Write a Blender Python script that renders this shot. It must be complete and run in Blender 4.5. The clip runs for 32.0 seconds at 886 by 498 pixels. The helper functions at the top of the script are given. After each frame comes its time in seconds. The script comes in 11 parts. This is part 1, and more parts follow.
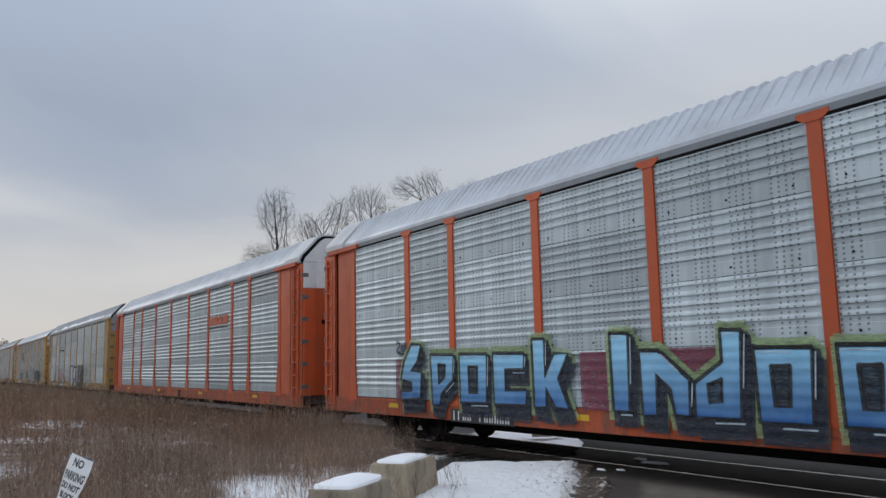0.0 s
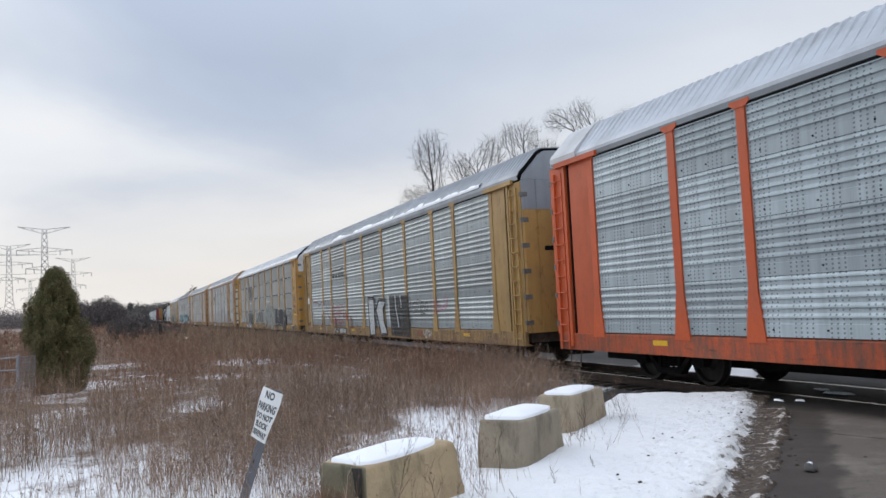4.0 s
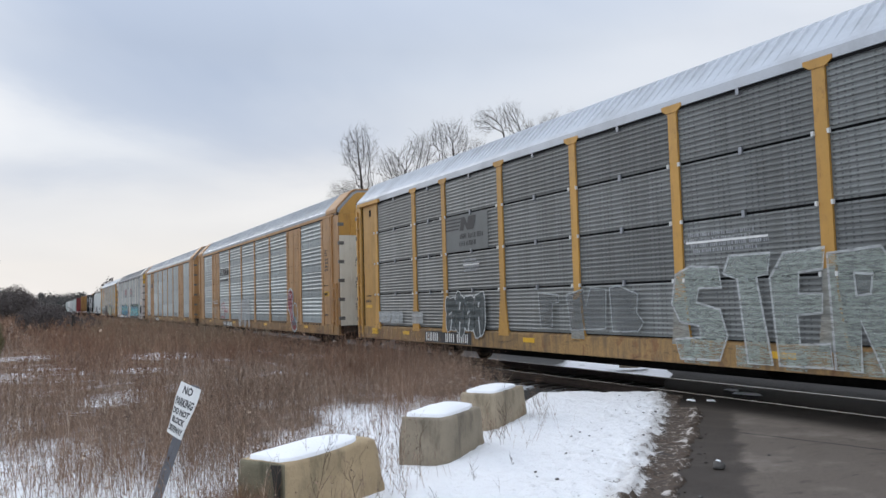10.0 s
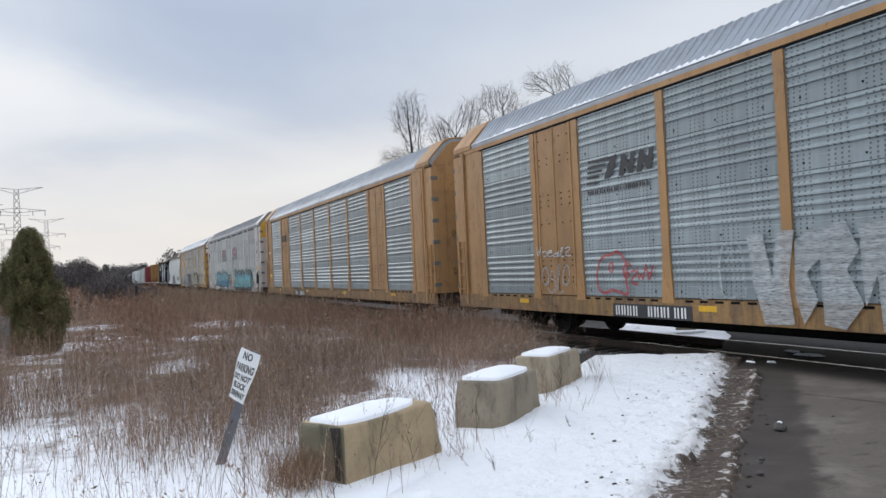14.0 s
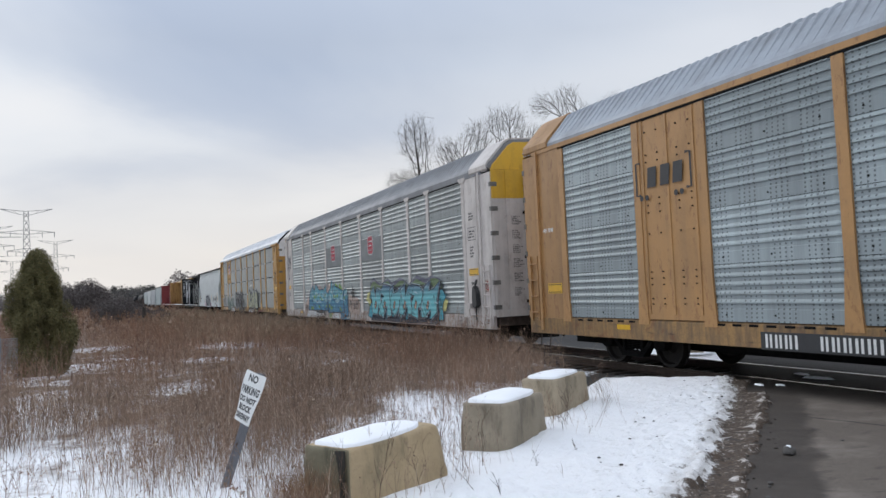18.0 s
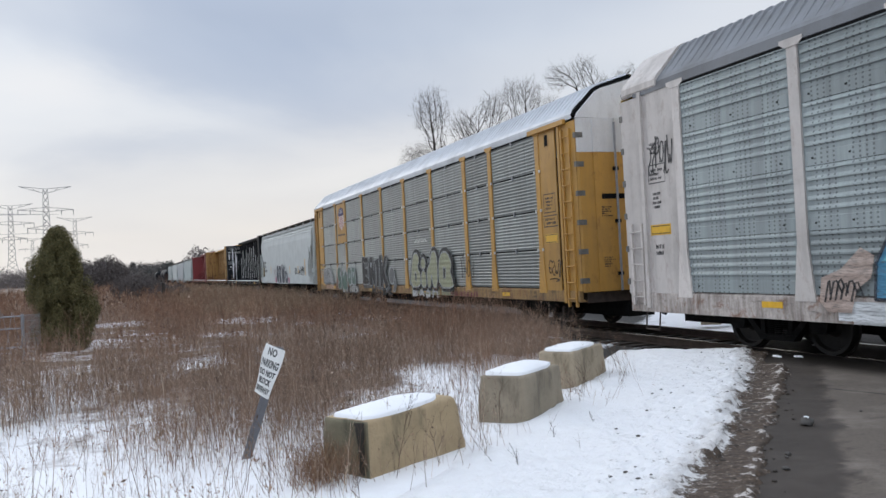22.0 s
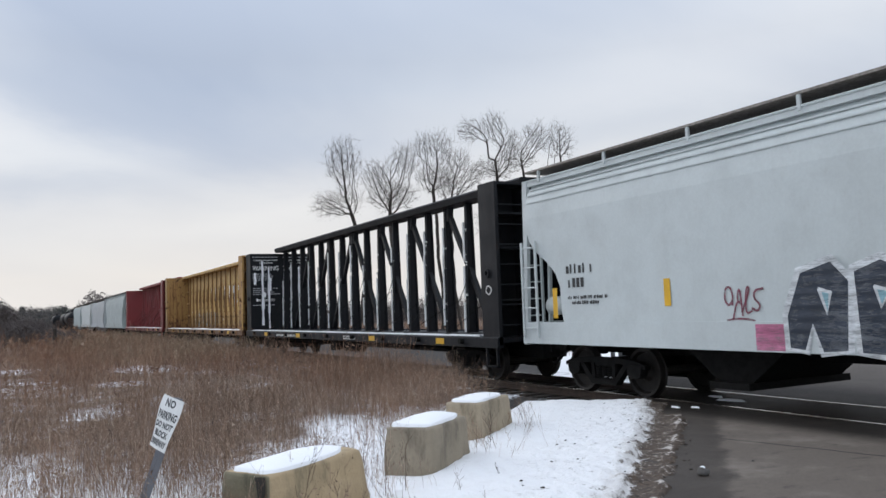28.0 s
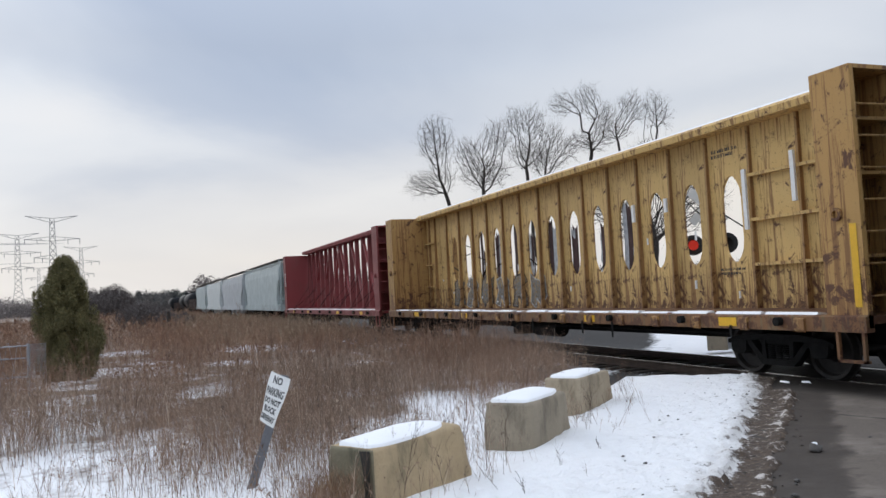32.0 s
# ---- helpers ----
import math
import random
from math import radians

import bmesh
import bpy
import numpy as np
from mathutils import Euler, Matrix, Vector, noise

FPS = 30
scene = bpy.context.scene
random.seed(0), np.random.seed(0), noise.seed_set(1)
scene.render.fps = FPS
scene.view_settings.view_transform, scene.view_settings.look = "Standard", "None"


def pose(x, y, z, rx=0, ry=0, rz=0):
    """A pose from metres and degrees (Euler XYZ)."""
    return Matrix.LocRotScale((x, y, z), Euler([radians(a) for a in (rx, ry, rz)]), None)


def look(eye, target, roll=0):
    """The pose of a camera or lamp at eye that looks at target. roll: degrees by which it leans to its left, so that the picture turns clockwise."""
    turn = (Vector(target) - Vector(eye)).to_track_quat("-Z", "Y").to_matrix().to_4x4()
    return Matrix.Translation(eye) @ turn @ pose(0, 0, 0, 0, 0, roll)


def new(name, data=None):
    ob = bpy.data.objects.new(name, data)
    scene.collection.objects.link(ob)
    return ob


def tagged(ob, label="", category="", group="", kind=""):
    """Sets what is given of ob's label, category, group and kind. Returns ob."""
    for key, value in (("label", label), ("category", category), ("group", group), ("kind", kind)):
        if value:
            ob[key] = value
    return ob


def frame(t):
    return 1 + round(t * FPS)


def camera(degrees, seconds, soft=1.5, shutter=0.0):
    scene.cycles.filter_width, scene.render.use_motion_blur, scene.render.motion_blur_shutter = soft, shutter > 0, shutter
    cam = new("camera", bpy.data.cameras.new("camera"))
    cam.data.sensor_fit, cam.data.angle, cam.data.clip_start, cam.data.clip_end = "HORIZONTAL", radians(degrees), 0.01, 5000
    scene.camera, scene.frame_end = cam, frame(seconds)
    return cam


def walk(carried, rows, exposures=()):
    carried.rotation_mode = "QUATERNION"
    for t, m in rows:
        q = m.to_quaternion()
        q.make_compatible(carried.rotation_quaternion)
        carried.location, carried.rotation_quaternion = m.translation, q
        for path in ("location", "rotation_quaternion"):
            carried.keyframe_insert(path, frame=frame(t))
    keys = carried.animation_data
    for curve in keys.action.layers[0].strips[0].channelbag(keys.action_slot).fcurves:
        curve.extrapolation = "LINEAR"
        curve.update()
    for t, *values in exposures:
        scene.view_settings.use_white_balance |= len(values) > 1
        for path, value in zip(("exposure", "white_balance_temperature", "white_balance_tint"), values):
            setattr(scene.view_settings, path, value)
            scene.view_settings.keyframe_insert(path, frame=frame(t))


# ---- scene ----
# ---- camera: hand-held on the road beside a level crossing ----
# seconds, x, y, z, yaw, pitch, lean
CAM = [
    (0, 0.038, -0.011, 1.768, -33.08, 8.14, -1.18),
    (0.5, 0.039, -0.001, 1.756, -26.59, 7.4, -0.39),
    (1, 0.02, 0.027, 1.755, -24.11, 6.88, 0.12),
    (1.5, 0.005, 0.014, 1.747, -23.55, 6.54, -0.06),
    (2, 0.001, 0.014, 1.751, -23.42, 5.83, -1.79),
    (2.5, -0.005, 0.019, 1.752, -22.73, 4.98, -2.89),
    (3, 0.001, 0.016, 1.754, -21.9, 4.65, -3.06),
    (3.5, -0.001, 0.013, 1.753, -21.67, 4.11, -2.75),
    (5.5, -0.006, 0.013, 1.756, -22.53, 3.8, -2.91),
    (6, -0.008, 0.014, 1.754, -22.51, 4.04, -2.45),
    (6.5, -0.012, 0.007, 1.758, -24.02, 4.47, -1.69),
    (7, -0.009, 0.017, 1.762, -26.92, 4.64, -1.45),
    (7.5, -0.01, 0.018, 1.76, -27.67, 4.02, -1.18),
    (8, -0.004, 0.021, 1.751, -27.29, 3.53, -1.05),
    (8.5, -0.011, 0.011, 1.753, -27.21, 3.46, -1.16),
    (9, -0.011, 0.007, 1.755, -27.13, 3.66, -1.34),
    (9.5, -0.011, 0.006, 1.755, -27.12, 3.71, -1.37),
    (10, -0.004, -0.001, 1.757, -27.03, 3.56, -1.6),
    (10.5, -0.006, -0.006, 1.756, -26.94, 3.42, -1.85),
    (11, -0.008, -0.008, 1.757, -27.09, 3.37, -2.06),
    (11.5, -0.007, -0.014, 1.755, -27.26, 3.51, -2.31),
    (12, -0.004, -0.012, 1.759, -27.27, 3.65, -2.63),
    (12.5, -0.001, -0.012, 1.756, -27.08, 3.29, -2.73),
    (13, -0.004, -0.007, 1.752, -26.16, 2.31, -2.52),
    (13.5, 0.001, 0.015, 1.75, -24.49, 1.47, -2.09),
    (14, -0.003, 0.019, 1.745, -23.23, 1.23, -2.55),
    (14.5, -0.002, 0.004, 1.746, -22.94, 1.21, -3.04),
    (16.5, 0.004, 0, 1.748, -22.64, 1.33, -3.21),
    (17, 0.008, -0, 1.748, -23.06, 1.79, -2.95),
    (17.5, 0.007, -0.004, 1.747, -23.06, 2.26, -2.49),
    (18, 0.006, 0.004, 1.747, -22.78, 2.81, -2.5),
    (18.5, 0.002, 0.002, 1.749, -22.34, 3.19, -2.5),
    (19, 0.001, 0.002, 1.746, -21.98, 3.14, -2.44),
    (19.5, 0.001, 0, 1.748, -21.79, 2.89, -2.59),
    (20, 0.004, 0.007, 1.748, -21.63, 2.72, -2.75),
    (20.5, 0, 0.004, 1.746, -21.66, 2.54, -2.62),
    (21, -0.002, -0.001, 1.745, -21.69, 2.08, -2.62),
    (21.5, 0, 0.003, 1.743, -21.61, 1.53, -2.71),
    (22, -0.001, -0.002, 1.741, -21.55, 1.01, -2.89),
    (22.5, 0.002, -0.008, 1.744, -21.55, 0.82, -2.9),
    (23, 0.001, -0.009, 1.746, -21.36, 1.06, -2.8),
    (23.5, 0.001, -0.009, 1.745, -21.33, 1.24, -2.76),
    (24, 0.002, -0.01, 1.744, -21.36, 1.26, -2.77),
    (24.5, 0.001, -0.005, 1.741, -21.26, 1.1, -2.63),
    (25, 0.001, 0.001, 1.74, -21.42, 1.06, -2.42),
    (25.5, 0.006, 0.001, 1.744, -22.09, 1.61, -2.12),
    (26, 0.009, 0.002, 1.747, -23.54, 2.64, -1.68),
    (26.5, 0.008, -0.002, 1.747, -25.02, 3.57, -1.52),
    (28.5, -0.001, -0.014, 1.751, -28.39, 4.24, -2.26),
    (29, -0.003, -0.014, 1.749, -26.11, 4.15, -2.36),
    (29.5, -0.006, -0.02, 1.745, -23.86, 3.63, -2.73),
    (30, -0.007, -0.02, 1.744, -22.06, 2.98, -2.86),
    (30.5, -0.006, -0.018, 1.743, -21.23, 2.87, -3.06),
    (31, 0, -0.014, 1.746, -21.26, 2.99, -3.24),
    (31.5, 0.001, -0.027, 1.747, -21.26, 3.06, -3.32),
    (32, -0.005, -0.024, 1.744, -21.29, 2.94, -3.24),
]


def eye_pose(x, y, z, yaw, pitch, lean):
    a, b = radians(yaw), radians(pitch)
    way = Vector((-math.sin(a) * math.cos(b), math.cos(a) * math.cos(b), math.sin(b)))
    eye = Vector((x, y, z))
    return look(eye, eye + way * 10, lean)


cam = camera(57.87, 32.0)
# seconds and stops: the picture starts darker and then opens up
LIGHT = [(0, -0.42), (0.7, -0.30), (1.5, -0.12), (2.5, -0.04), (4, 0.0), (6, 0.0), (7, -0.05), (9, 0.03), (12, 0.06), (14, 0.0), (20, -0.03), (25, -0.09), (26, -0.12), (29, 0.02), (30, -0.10), (31, -0.12), (32, -0.05)]
walk(cam, [(r[0], eye_pose(*r[1:])) for r in CAM], LIGHT)

# how far the train has come, in metres
RUN = [
    (0, 0.00), (0.5, 4.04), (1, 8.10), (1.5, 12.20), (2, 16.30), (2.5, 20.36), (3, 24.40), (3.5, 28.46),
    (5.5, 44.73), (6, 48.81), (6.5, 52.90), (7, 57.00), (7.5, 61.11), (8, 65.19), (8.5, 69.24), (9, 73.31),
    (9.5, 77.34), (10, 81.35), (10.5, 85.39), (11, 89.45), (11.5, 93.54), (12, 97.64), (12.5, 101.72), (13, 105.79),
    (13.5, 109.86), (14, 113.90), (14.5, 117.90), (16.5, 134.08), (17, 138.17), (17.5, 142.27), (18, 146.36), (18.5, 150.43),
    (19, 154.48), (19.5, 158.51), (20, 162.57), (20.5, 166.58), (21, 170.61), (21.5, 174.64), (22, 178.69), (22.5, 182.74),
    (23, 186.81), (23.5, 190.88), (24, 194.93), (24.5, 198.98), (25, 202.98), (25.5, 206.92), (26, 210.86), (26.5, 214.78),
    (28.5, 230.42), (29, 234.31), (29.5, 238.12), (30, 241.86), (30.5, 245.57), (31, 249.27), (31.5, 252.96), (32, 256.65),
]

# ---- world, sun ----
world = bpy.data.worlds.new("overcast_winter_sky")
scene.world = world
world.use_nodes = True
wn, wl = world.node_tree.nodes, world.node_tree.links
wn.clear()


def wnode(kind, **kw):
    n = wn.new(kind)
    for k, v in kw.items():
        n.inputs[k].default_value = v
    return n


def wmath(op, a, b=None, clamp=False):
    n = wn.new("ShaderNodeMath")
    n.operation, n.use_clamp = op, clamp
    for i, s in enumerate((a, b)):
        if s is None:
            continue
        if isinstance(s, (int, float)):
            n.inputs[i].default_value = s
        else:
            wl.new(s, n.inputs[i])
    return n.outputs[0]


def wmix(fac, a, b):
    n = wn.new("ShaderNodeMix")
    n.data_type = "RGBA"
    for sock, s in ((n.inputs[0], fac), (n.inputs[6], a), (n.inputs[7], b)):
        if isinstance(s, tuple):
            sock.default_value = (*s, 1)
        elif isinstance(s, (int, float)):
            sock.default_value = s
        else:
            wl.new(s, sock)
    return n.outputs[2]


SUN_EL, SUN_AZ = 24, -18
sky = wn.new("ShaderNodeTexSky")
sky.sky_type, sky.sun_disc = "NISHITA", False
sky.sun_elevation, sky.sun_rotation = radians(SUN_EL), radians(SUN_AZ)
co = wn.new("ShaderNodeTexCoord")
sep = wn.new("ShaderNodeSeparateXYZ")
wl.new(co.outputs["Generated"], sep.inputs[0])
up = wmath("MAXIMUM", sep.outputs[2], 0.0)
low = wmath("ADD", up, 0.42)
cx, cy = wmath("DIVIDE", sep.outputs[0], low), wmath("DIVIDE", sep.outputs[1], low)
comb = wn.new("ShaderNodeCombineXYZ")
# cloud banks lie across the line of sight
wl.new(wmath("ADD", wmath("MULTIPLY", cx, 0.62), 3.1), comb.inputs[0]), wl.new(wmath("ADD", cy, 1.7), comb.inputs[1])
big = wnode("ShaderNodeTexNoise", Scale=1.25, Detail=5.0, Roughness=0.48, Distortion=0.5)
wl.new(comb.outputs[0], big.inputs["Vector"])
ramp = wn.new("ShaderNodeValToRGB")
ramp.color_ramp.elements[0].position, ramp.color_ramp.elements[0].color = 0.41, (0.445, 0.535, 0.70, 1)
ramp.color_ramp.elements[1].position, ramp.color_ramp.elements[1].color = 0.59, (0.82, 0.885, 0.975, 1)
wl.new(big.outputs[0], ramp.inputs[0])
# a clearer, warmer strip low over the far end of the line
glow_h = wmath("SUBTRACT", 1.0, wmath("MULTIPLY", wmath("ABSOLUTE", wmath("SUBTRACT", up, 0.05)), 4.6), True)
ahead = wmath("MULTIPLY", wmath("ADD", wmath("ADD", wmath("MULTIPLY", sep.outputs[1], 0.66), wmath("MULTIPLY", sep.outputs[0], 0.9)), 0.1), 0.95, True)
wob = wnode("ShaderNodeTexNoise", Scale=1.1, Detail=4.0)
wl.new(comb.outputs[0], wob.inputs["Vector"])
glow = wmath("MULTIPLY", wmath("MULTIPLY", glow_h, ahead), wmath("ADD", wob.outputs[0], 0.38), True)
bright = wmath("MULTIPLY", wmath("ADD", sep.outputs[0], 0.15), 0.55, True)
light = wmix(bright, ramp.outputs[0], (0.84, 0.88, 0.95))
clouds = wmix(glow, light, (0.95, 0.905, 0.865))
# broad banks and breaks in the cloud, by bearing and height over the horizon, with frayed rims
fray = wnode("ShaderNodeTexNoise", Scale=2.6, Detail=6.0, Roughness=0.58, Distortion=0.4)
wl.new(comb.outputs[0], fray.inputs["Vector"])
torn = wmath("MULTIPLY", wmath("SUBTRACT", fray.outputs[0], 0.5), 0.34)
bearing_ = wmath("ADD", wmath("ARCTAN2", sep.outputs[0], sep.outputs[1]), torn)
height_ = wmath("ADD", wmath("ARCSINE", sep.outputs[2]), wmath("MULTIPLY", torn, 0.35))


def bank(b0, e0, wide, tall, tilt=0.0):
    """A soft-rimmed patch of sky round a bearing and a height, in degrees."""
    db, de = wmath("SUBTRACT", bearing_, radians(b0)), wmath("SUBTRACT", height_, radians(e0))
    de = wmath("SUBTRACT", de, wmath("MULTIPLY", db, tilt))
    u, v = wmath("DIVIDE", db, radians(wide)), wmath("DIVIDE", de, radians(tall))
    return wmath("EXPONENT", wmath("MULTIPLY", wmath("ADD", wmath("MULTIPLY", u, u), wmath("MULTIPLY", v, v)), -1.0))


for at_, tone, amount in (((10, 14.0, 15, 3.6, -0.22), (0.475, 0.565, 0.735), 0.62), ((30, 21.0, 26, 4.0, -0.05), (0.50, 0.58, 0.73), 0.5), ((1, 8.8, 8, 1.1, 0.02), (0.56, 0.63, 0.76), 0.45),
                          ((-5, 12.2, 6, 2.0, 0.08), (0.93, 0.945, 0.98), 0.75), ((19, 7.6, 10, 1.7, 0.10), (0.97, 0.96, 0.955), 0.7), ((46, 16.0, 13, 3.0, 0.15), (0.88, 0.91, 0.97), 0.6), ((42, 12.5, 16, 2.2, -0.05), (0.64, 0.70, 0.80), 0.45), ((47, 6.2, 15, 3.0, 0.0), (1.0, 0.935, 0.85), 0.75)):
    clouds = wmix(wmath("MULTIPLY", bank(*at_), amount), clouds, tone)
# an overcast sky is brighter overhead than at its rim
rise = wmath("ADD", wmath("MULTIPLY", wmath("MAXIMUM", wmath("SUBTRACT", up, 0.3), 0.0), 1.9), 1.0)
lift = wn.new("ShaderNodeVectorMath")
lift.operation = "SCALE"
wl.new(clouds, lift.inputs[0]), wl.new(rise, lift.inputs["Scale"])
bg_cloud = wnode("ShaderNodeBackground", Strength=0.94)
wl.new(lift.outputs[0], bg_cloud.inputs["Color"])
bg_sky = wnode("ShaderNodeBackground", Strength=0.07)
wl.new(sky.outputs[0], bg_sky.inputs["Color"])
both = wnode("ShaderNodeMixShader", Fac=0.92)
wl.new(bg_sky.outputs[0], both.inputs[1]), wl.new(bg_cloud.outputs[0], both.inputs[2])
out = wn.new("ShaderNodeOutputWorld")
wl.new(both.outputs[0], out.inputs["Surface"])

sun = new("sun", bpy.data.lights.new("sun", "SUN"))
sun.data.energy, sun.data.angle, sun.data.color = 0.7, radians(25), (1.0, 0.97, 0.93)
az, el = radians(SUN_AZ), radians(SUN_EL)
sun_way = Vector((math.sin(az) * math.cos(el), math.cos(az) * math.cos(el), math.sin(el)))
sun.matrix_world = look(sun_way * 200, (0, 0, 0))


# ---- materials ----
def material(name, build):
    m = bpy.data.materials.new(name)
    m.use_nodes = True
    t = m.node_tree
    t.nodes.clear()
    o = t.nodes.new("ShaderNodeOutputMaterial")
    b = t.nodes.new("ShaderNodeBsdfPrincipled")
    t.links.new(b.outputs[0], o.inputs[0])
    build(Nodes(t), b)
    return m


class Nodes:
    def __init__(self, tree):
        self.t = tree

    def link(self, a, b):
        self.t.links.new(a, b)

    def put(self, sock, s):
        if isinstance(s, tuple):
            sock.default_value = (*s, 1) if len(s) == 3 else s
        elif isinstance(s, (int, float)):
            sock.default_value = s
        else:
            self.link(s, sock)

    def coord(self, scale=(1, 1, 1), kind="Object"):
        c, m = self.t.nodes.new("ShaderNodeTexCoord"), self.t.nodes.new("ShaderNodeMapping")
        m.inputs["Scale"].default_value = scale
        self.link(c.outputs[kind], m.inputs[0])
        return m.outputs[0]

    def noise(self, vec, scale, detail=4.0, rough=0.55, distort=0.0):
        n = self.t.nodes.new("ShaderNodeTexNoise")
        n.inputs["Scale"].default_value, n.inputs["Detail"].default_value = scale, detail
        n.inputs["Roughness"].default_value, n.inputs["Distortion"].default_value = rough, distort
        self.link(vec, n.inputs["Vector"])
        return n.outputs[0]

    def range(self, v, a, b, c=0.0, d=1.0):
        n = self.t.nodes.new("ShaderNodeMapRange")
        self.put(n.inputs[0], v)
        for i, x in enumerate((a, b, c, d)):
            n.inputs[i + 1].default_value = x
        return n.outputs[0]

    def math(self, op, a, b=0.0):
        n = self.t.nodes.new("ShaderNodeMath")
        n.operation = op
        self.put(n.inputs[0], a), self.put(n.inputs[1], b)
        return n.outputs[0]

    def mix(self, fac, a, b, mode="MIX"):
        n = self.t.nodes.new("ShaderNodeMix")
        n.data_type, n.blend_type = "RGBA", mode
        self.put(n.inputs[0], fac), self.put(n.inputs[6], a), self.put(n.inputs[7], b)
        return n.outputs[2]

    def bump(self, b, height, strength=0.3, dist=0.02):
        n = self.t.nodes.new("ShaderNodeBump")
        n.inputs["Strength"].default_value, n.inputs["Distance"].default_value = strength, dist
        self.link(height, n.inputs["Height"])
        self.link(n.outputs[0], b.inputs["Normal"])

    def random(self):
        return self.t.nodes.new("ShaderNodeObjectInfo").outputs["Random"]

    def island(self):
        return self.t.nodes.new("ShaderNodeNewGeometry").outputs["Random Per Island"]

    def split(self, vec):
        n = self.t.nodes.new("ShaderNodeSeparateXYZ")
        self.link(vec, n.inputs[0])
        return n.outputs


def painted(name, col, dirt=(0.10, 0.085, 0.07), amount=0.5, rust=0.0, rough=0.55, metal=0.0, vary=0.12, streak=True, gloss=0.5):
    """Weathered paint: upright streaks of grime, blotches, a little rust, and a shade of its own for each piece."""
    def build(n, b):
        p = n.coord()
        st = n.noise(n.coord((4, 4, 0.3)), 1.3, 4.0, 0.55)
        bl = n.noise(p, 1.3, 5.0, 0.6)
        fine = n.noise(p, 22.0, 3.0, 0.6)
        g = n.math("MULTIPLY", n.range(n.math("ADD", n.math("MULTIPLY", st, 0.42 if streak else 0.1), n.math("MULTIPLY", bl, 0.58 if streak else 0.9)), 0.45, 0.78), amount)
        lo, hi = tuple(c * (1 - vary) for c in col), tuple(min(1, c * (1 + vary)) for c in col)
        c = n.mix(n.random(), lo, hi)
        c = n.mix(n.range(fine, 0.35, 0.65, 0.0, 0.12), c, tuple(x * 0.6 for x in col))
        c = n.mix(g, c, dirt)
        if rust > 0:
            r = n.math("MULTIPLY", n.range(n.noise(n.coord((3, 3, 1.2)), 2.6, 6.0, 0.7, 0.4), 0.56, 0.66), rust)
            c = n.mix(r, c, (0.16, 0.065, 0.03))
        n.link(c, b.inputs["Base Color"])
        n.put(b.inputs["Roughness"], n.range(bl, 0.3, 0.7, rough - 0.1, rough + 0.15))
        b.inputs["Metallic"].default_value = metal
        b.inputs["Specular IOR Level"].default_value = gloss
        n.bump(b, fine, 0.12, 0.01)
    return material(name, build)


def perforated(name, col, dirt, amount, hole=0.35, rough=0.5):
    """Galvanised side screen with columns of small punched holes and upright grime."""
    def build(n, b):
        p = n.coord()
        x, y, z = n.split(p)
        st = n.noise(n.coord((5, 5, 0.35)), 1.4, 5.0, 0.62)
        bl = n.noise(p, 0.9, 5.0, 0.6)
        fine = n.noise(p, 30.0, 2.0)
        c = n.mix(n.random(), tuple(v * 0.72 for v in col), tuple(min(1, v * 1.12) for v in col))
        c = n.mix(n.math("MULTIPLY", n.range(n.math("ADD", n.math("MULTIPLY", st, 0.6), n.math("MULTIPLY", bl, 0.4)), 0.4, 0.68), amount), c, dirt)
        hy = n.math("LESS_THAN", n.math("ABSOLUTE", n.math("SUBTRACT", n.math("FRACT", n.math("MULTIPLY", y, 9.0)), 0.5)), 0.15)
        hz = n.math("LESS_THAN", n.math("ABSOLUTE", n.math("SUBTRACT", n.math("FRACT", n.math("MULTIPLY", z, 15.0)), 0.5)), 0.22)
        col_on = n.math("GREATER_THAN", n.math("FRACT", n.math("MULTIPLY", y, 1.5)), 0.30)
        h = n.math("MULTIPLY", n.math("MULTIPLY", hy, hz), n.math("MULTIPLY", col_on, hole))
        c = n.mix(h, c, (0.012, 0.013, 0.015))
        n.link(c, b.inputs["Base Color"])
        b.inputs["Roughness"].default_value, b.inputs["Metallic"].default_value = rough, 0.25
        n.bump(b, fine, 0.1, 0.008)
    return material(name, build)


def snowy(name, col=(0.86, 0.865, 0.88), dirt=0.15):
    def build(n, b):
        p = n.coord()
        a, f = n.noise(p, 1.4, 6.0, 0.6), n.noise(p, 28.0, 3.0, 0.6)
        c = n.mix(n.range(a, 0.5, 0.8, 0.0, dirt), col, (0.45, 0.43, 0.42))
        n.link(c, b.inputs["Base Color"])
        b.inputs["Roughness"].default_value = 0.7
        b.inputs["Subsurface Weight"].default_value = 0.0
        n.bump(b, n.math("ADD", a, n.math("MULTIPLY", f, 0.25)), 0.5, 0.05)
    return material(name, build)


def plain(name, col, rough=0.6, metal=0.0, vary=0.25, scale=8.0, emit=0.0, gloss=0.5):
    def build(n, b):
        f = n.noise(n.coord(), scale, 5.0, 0.6)
        c = n.mix(n.range(f, 0.3, 0.7), tuple(v * (1 - vary) for v in col), tuple(min(1, v * (1 + vary)) for v in col))
        n.link(c, b.inputs["Base Color"])
        b.inputs["Roughness"].default_value, b.inputs["Metallic"].default_value = rough, metal
        b.inputs["Specular IOR Level"].default_value = gloss
        if emit:
            n.link(c, b.inputs["Emission Color"])
            b.inputs["Emission Strength"].default_value = emit
        n.bump(b, f, 0.15, 0.01)
    return material(name, build)


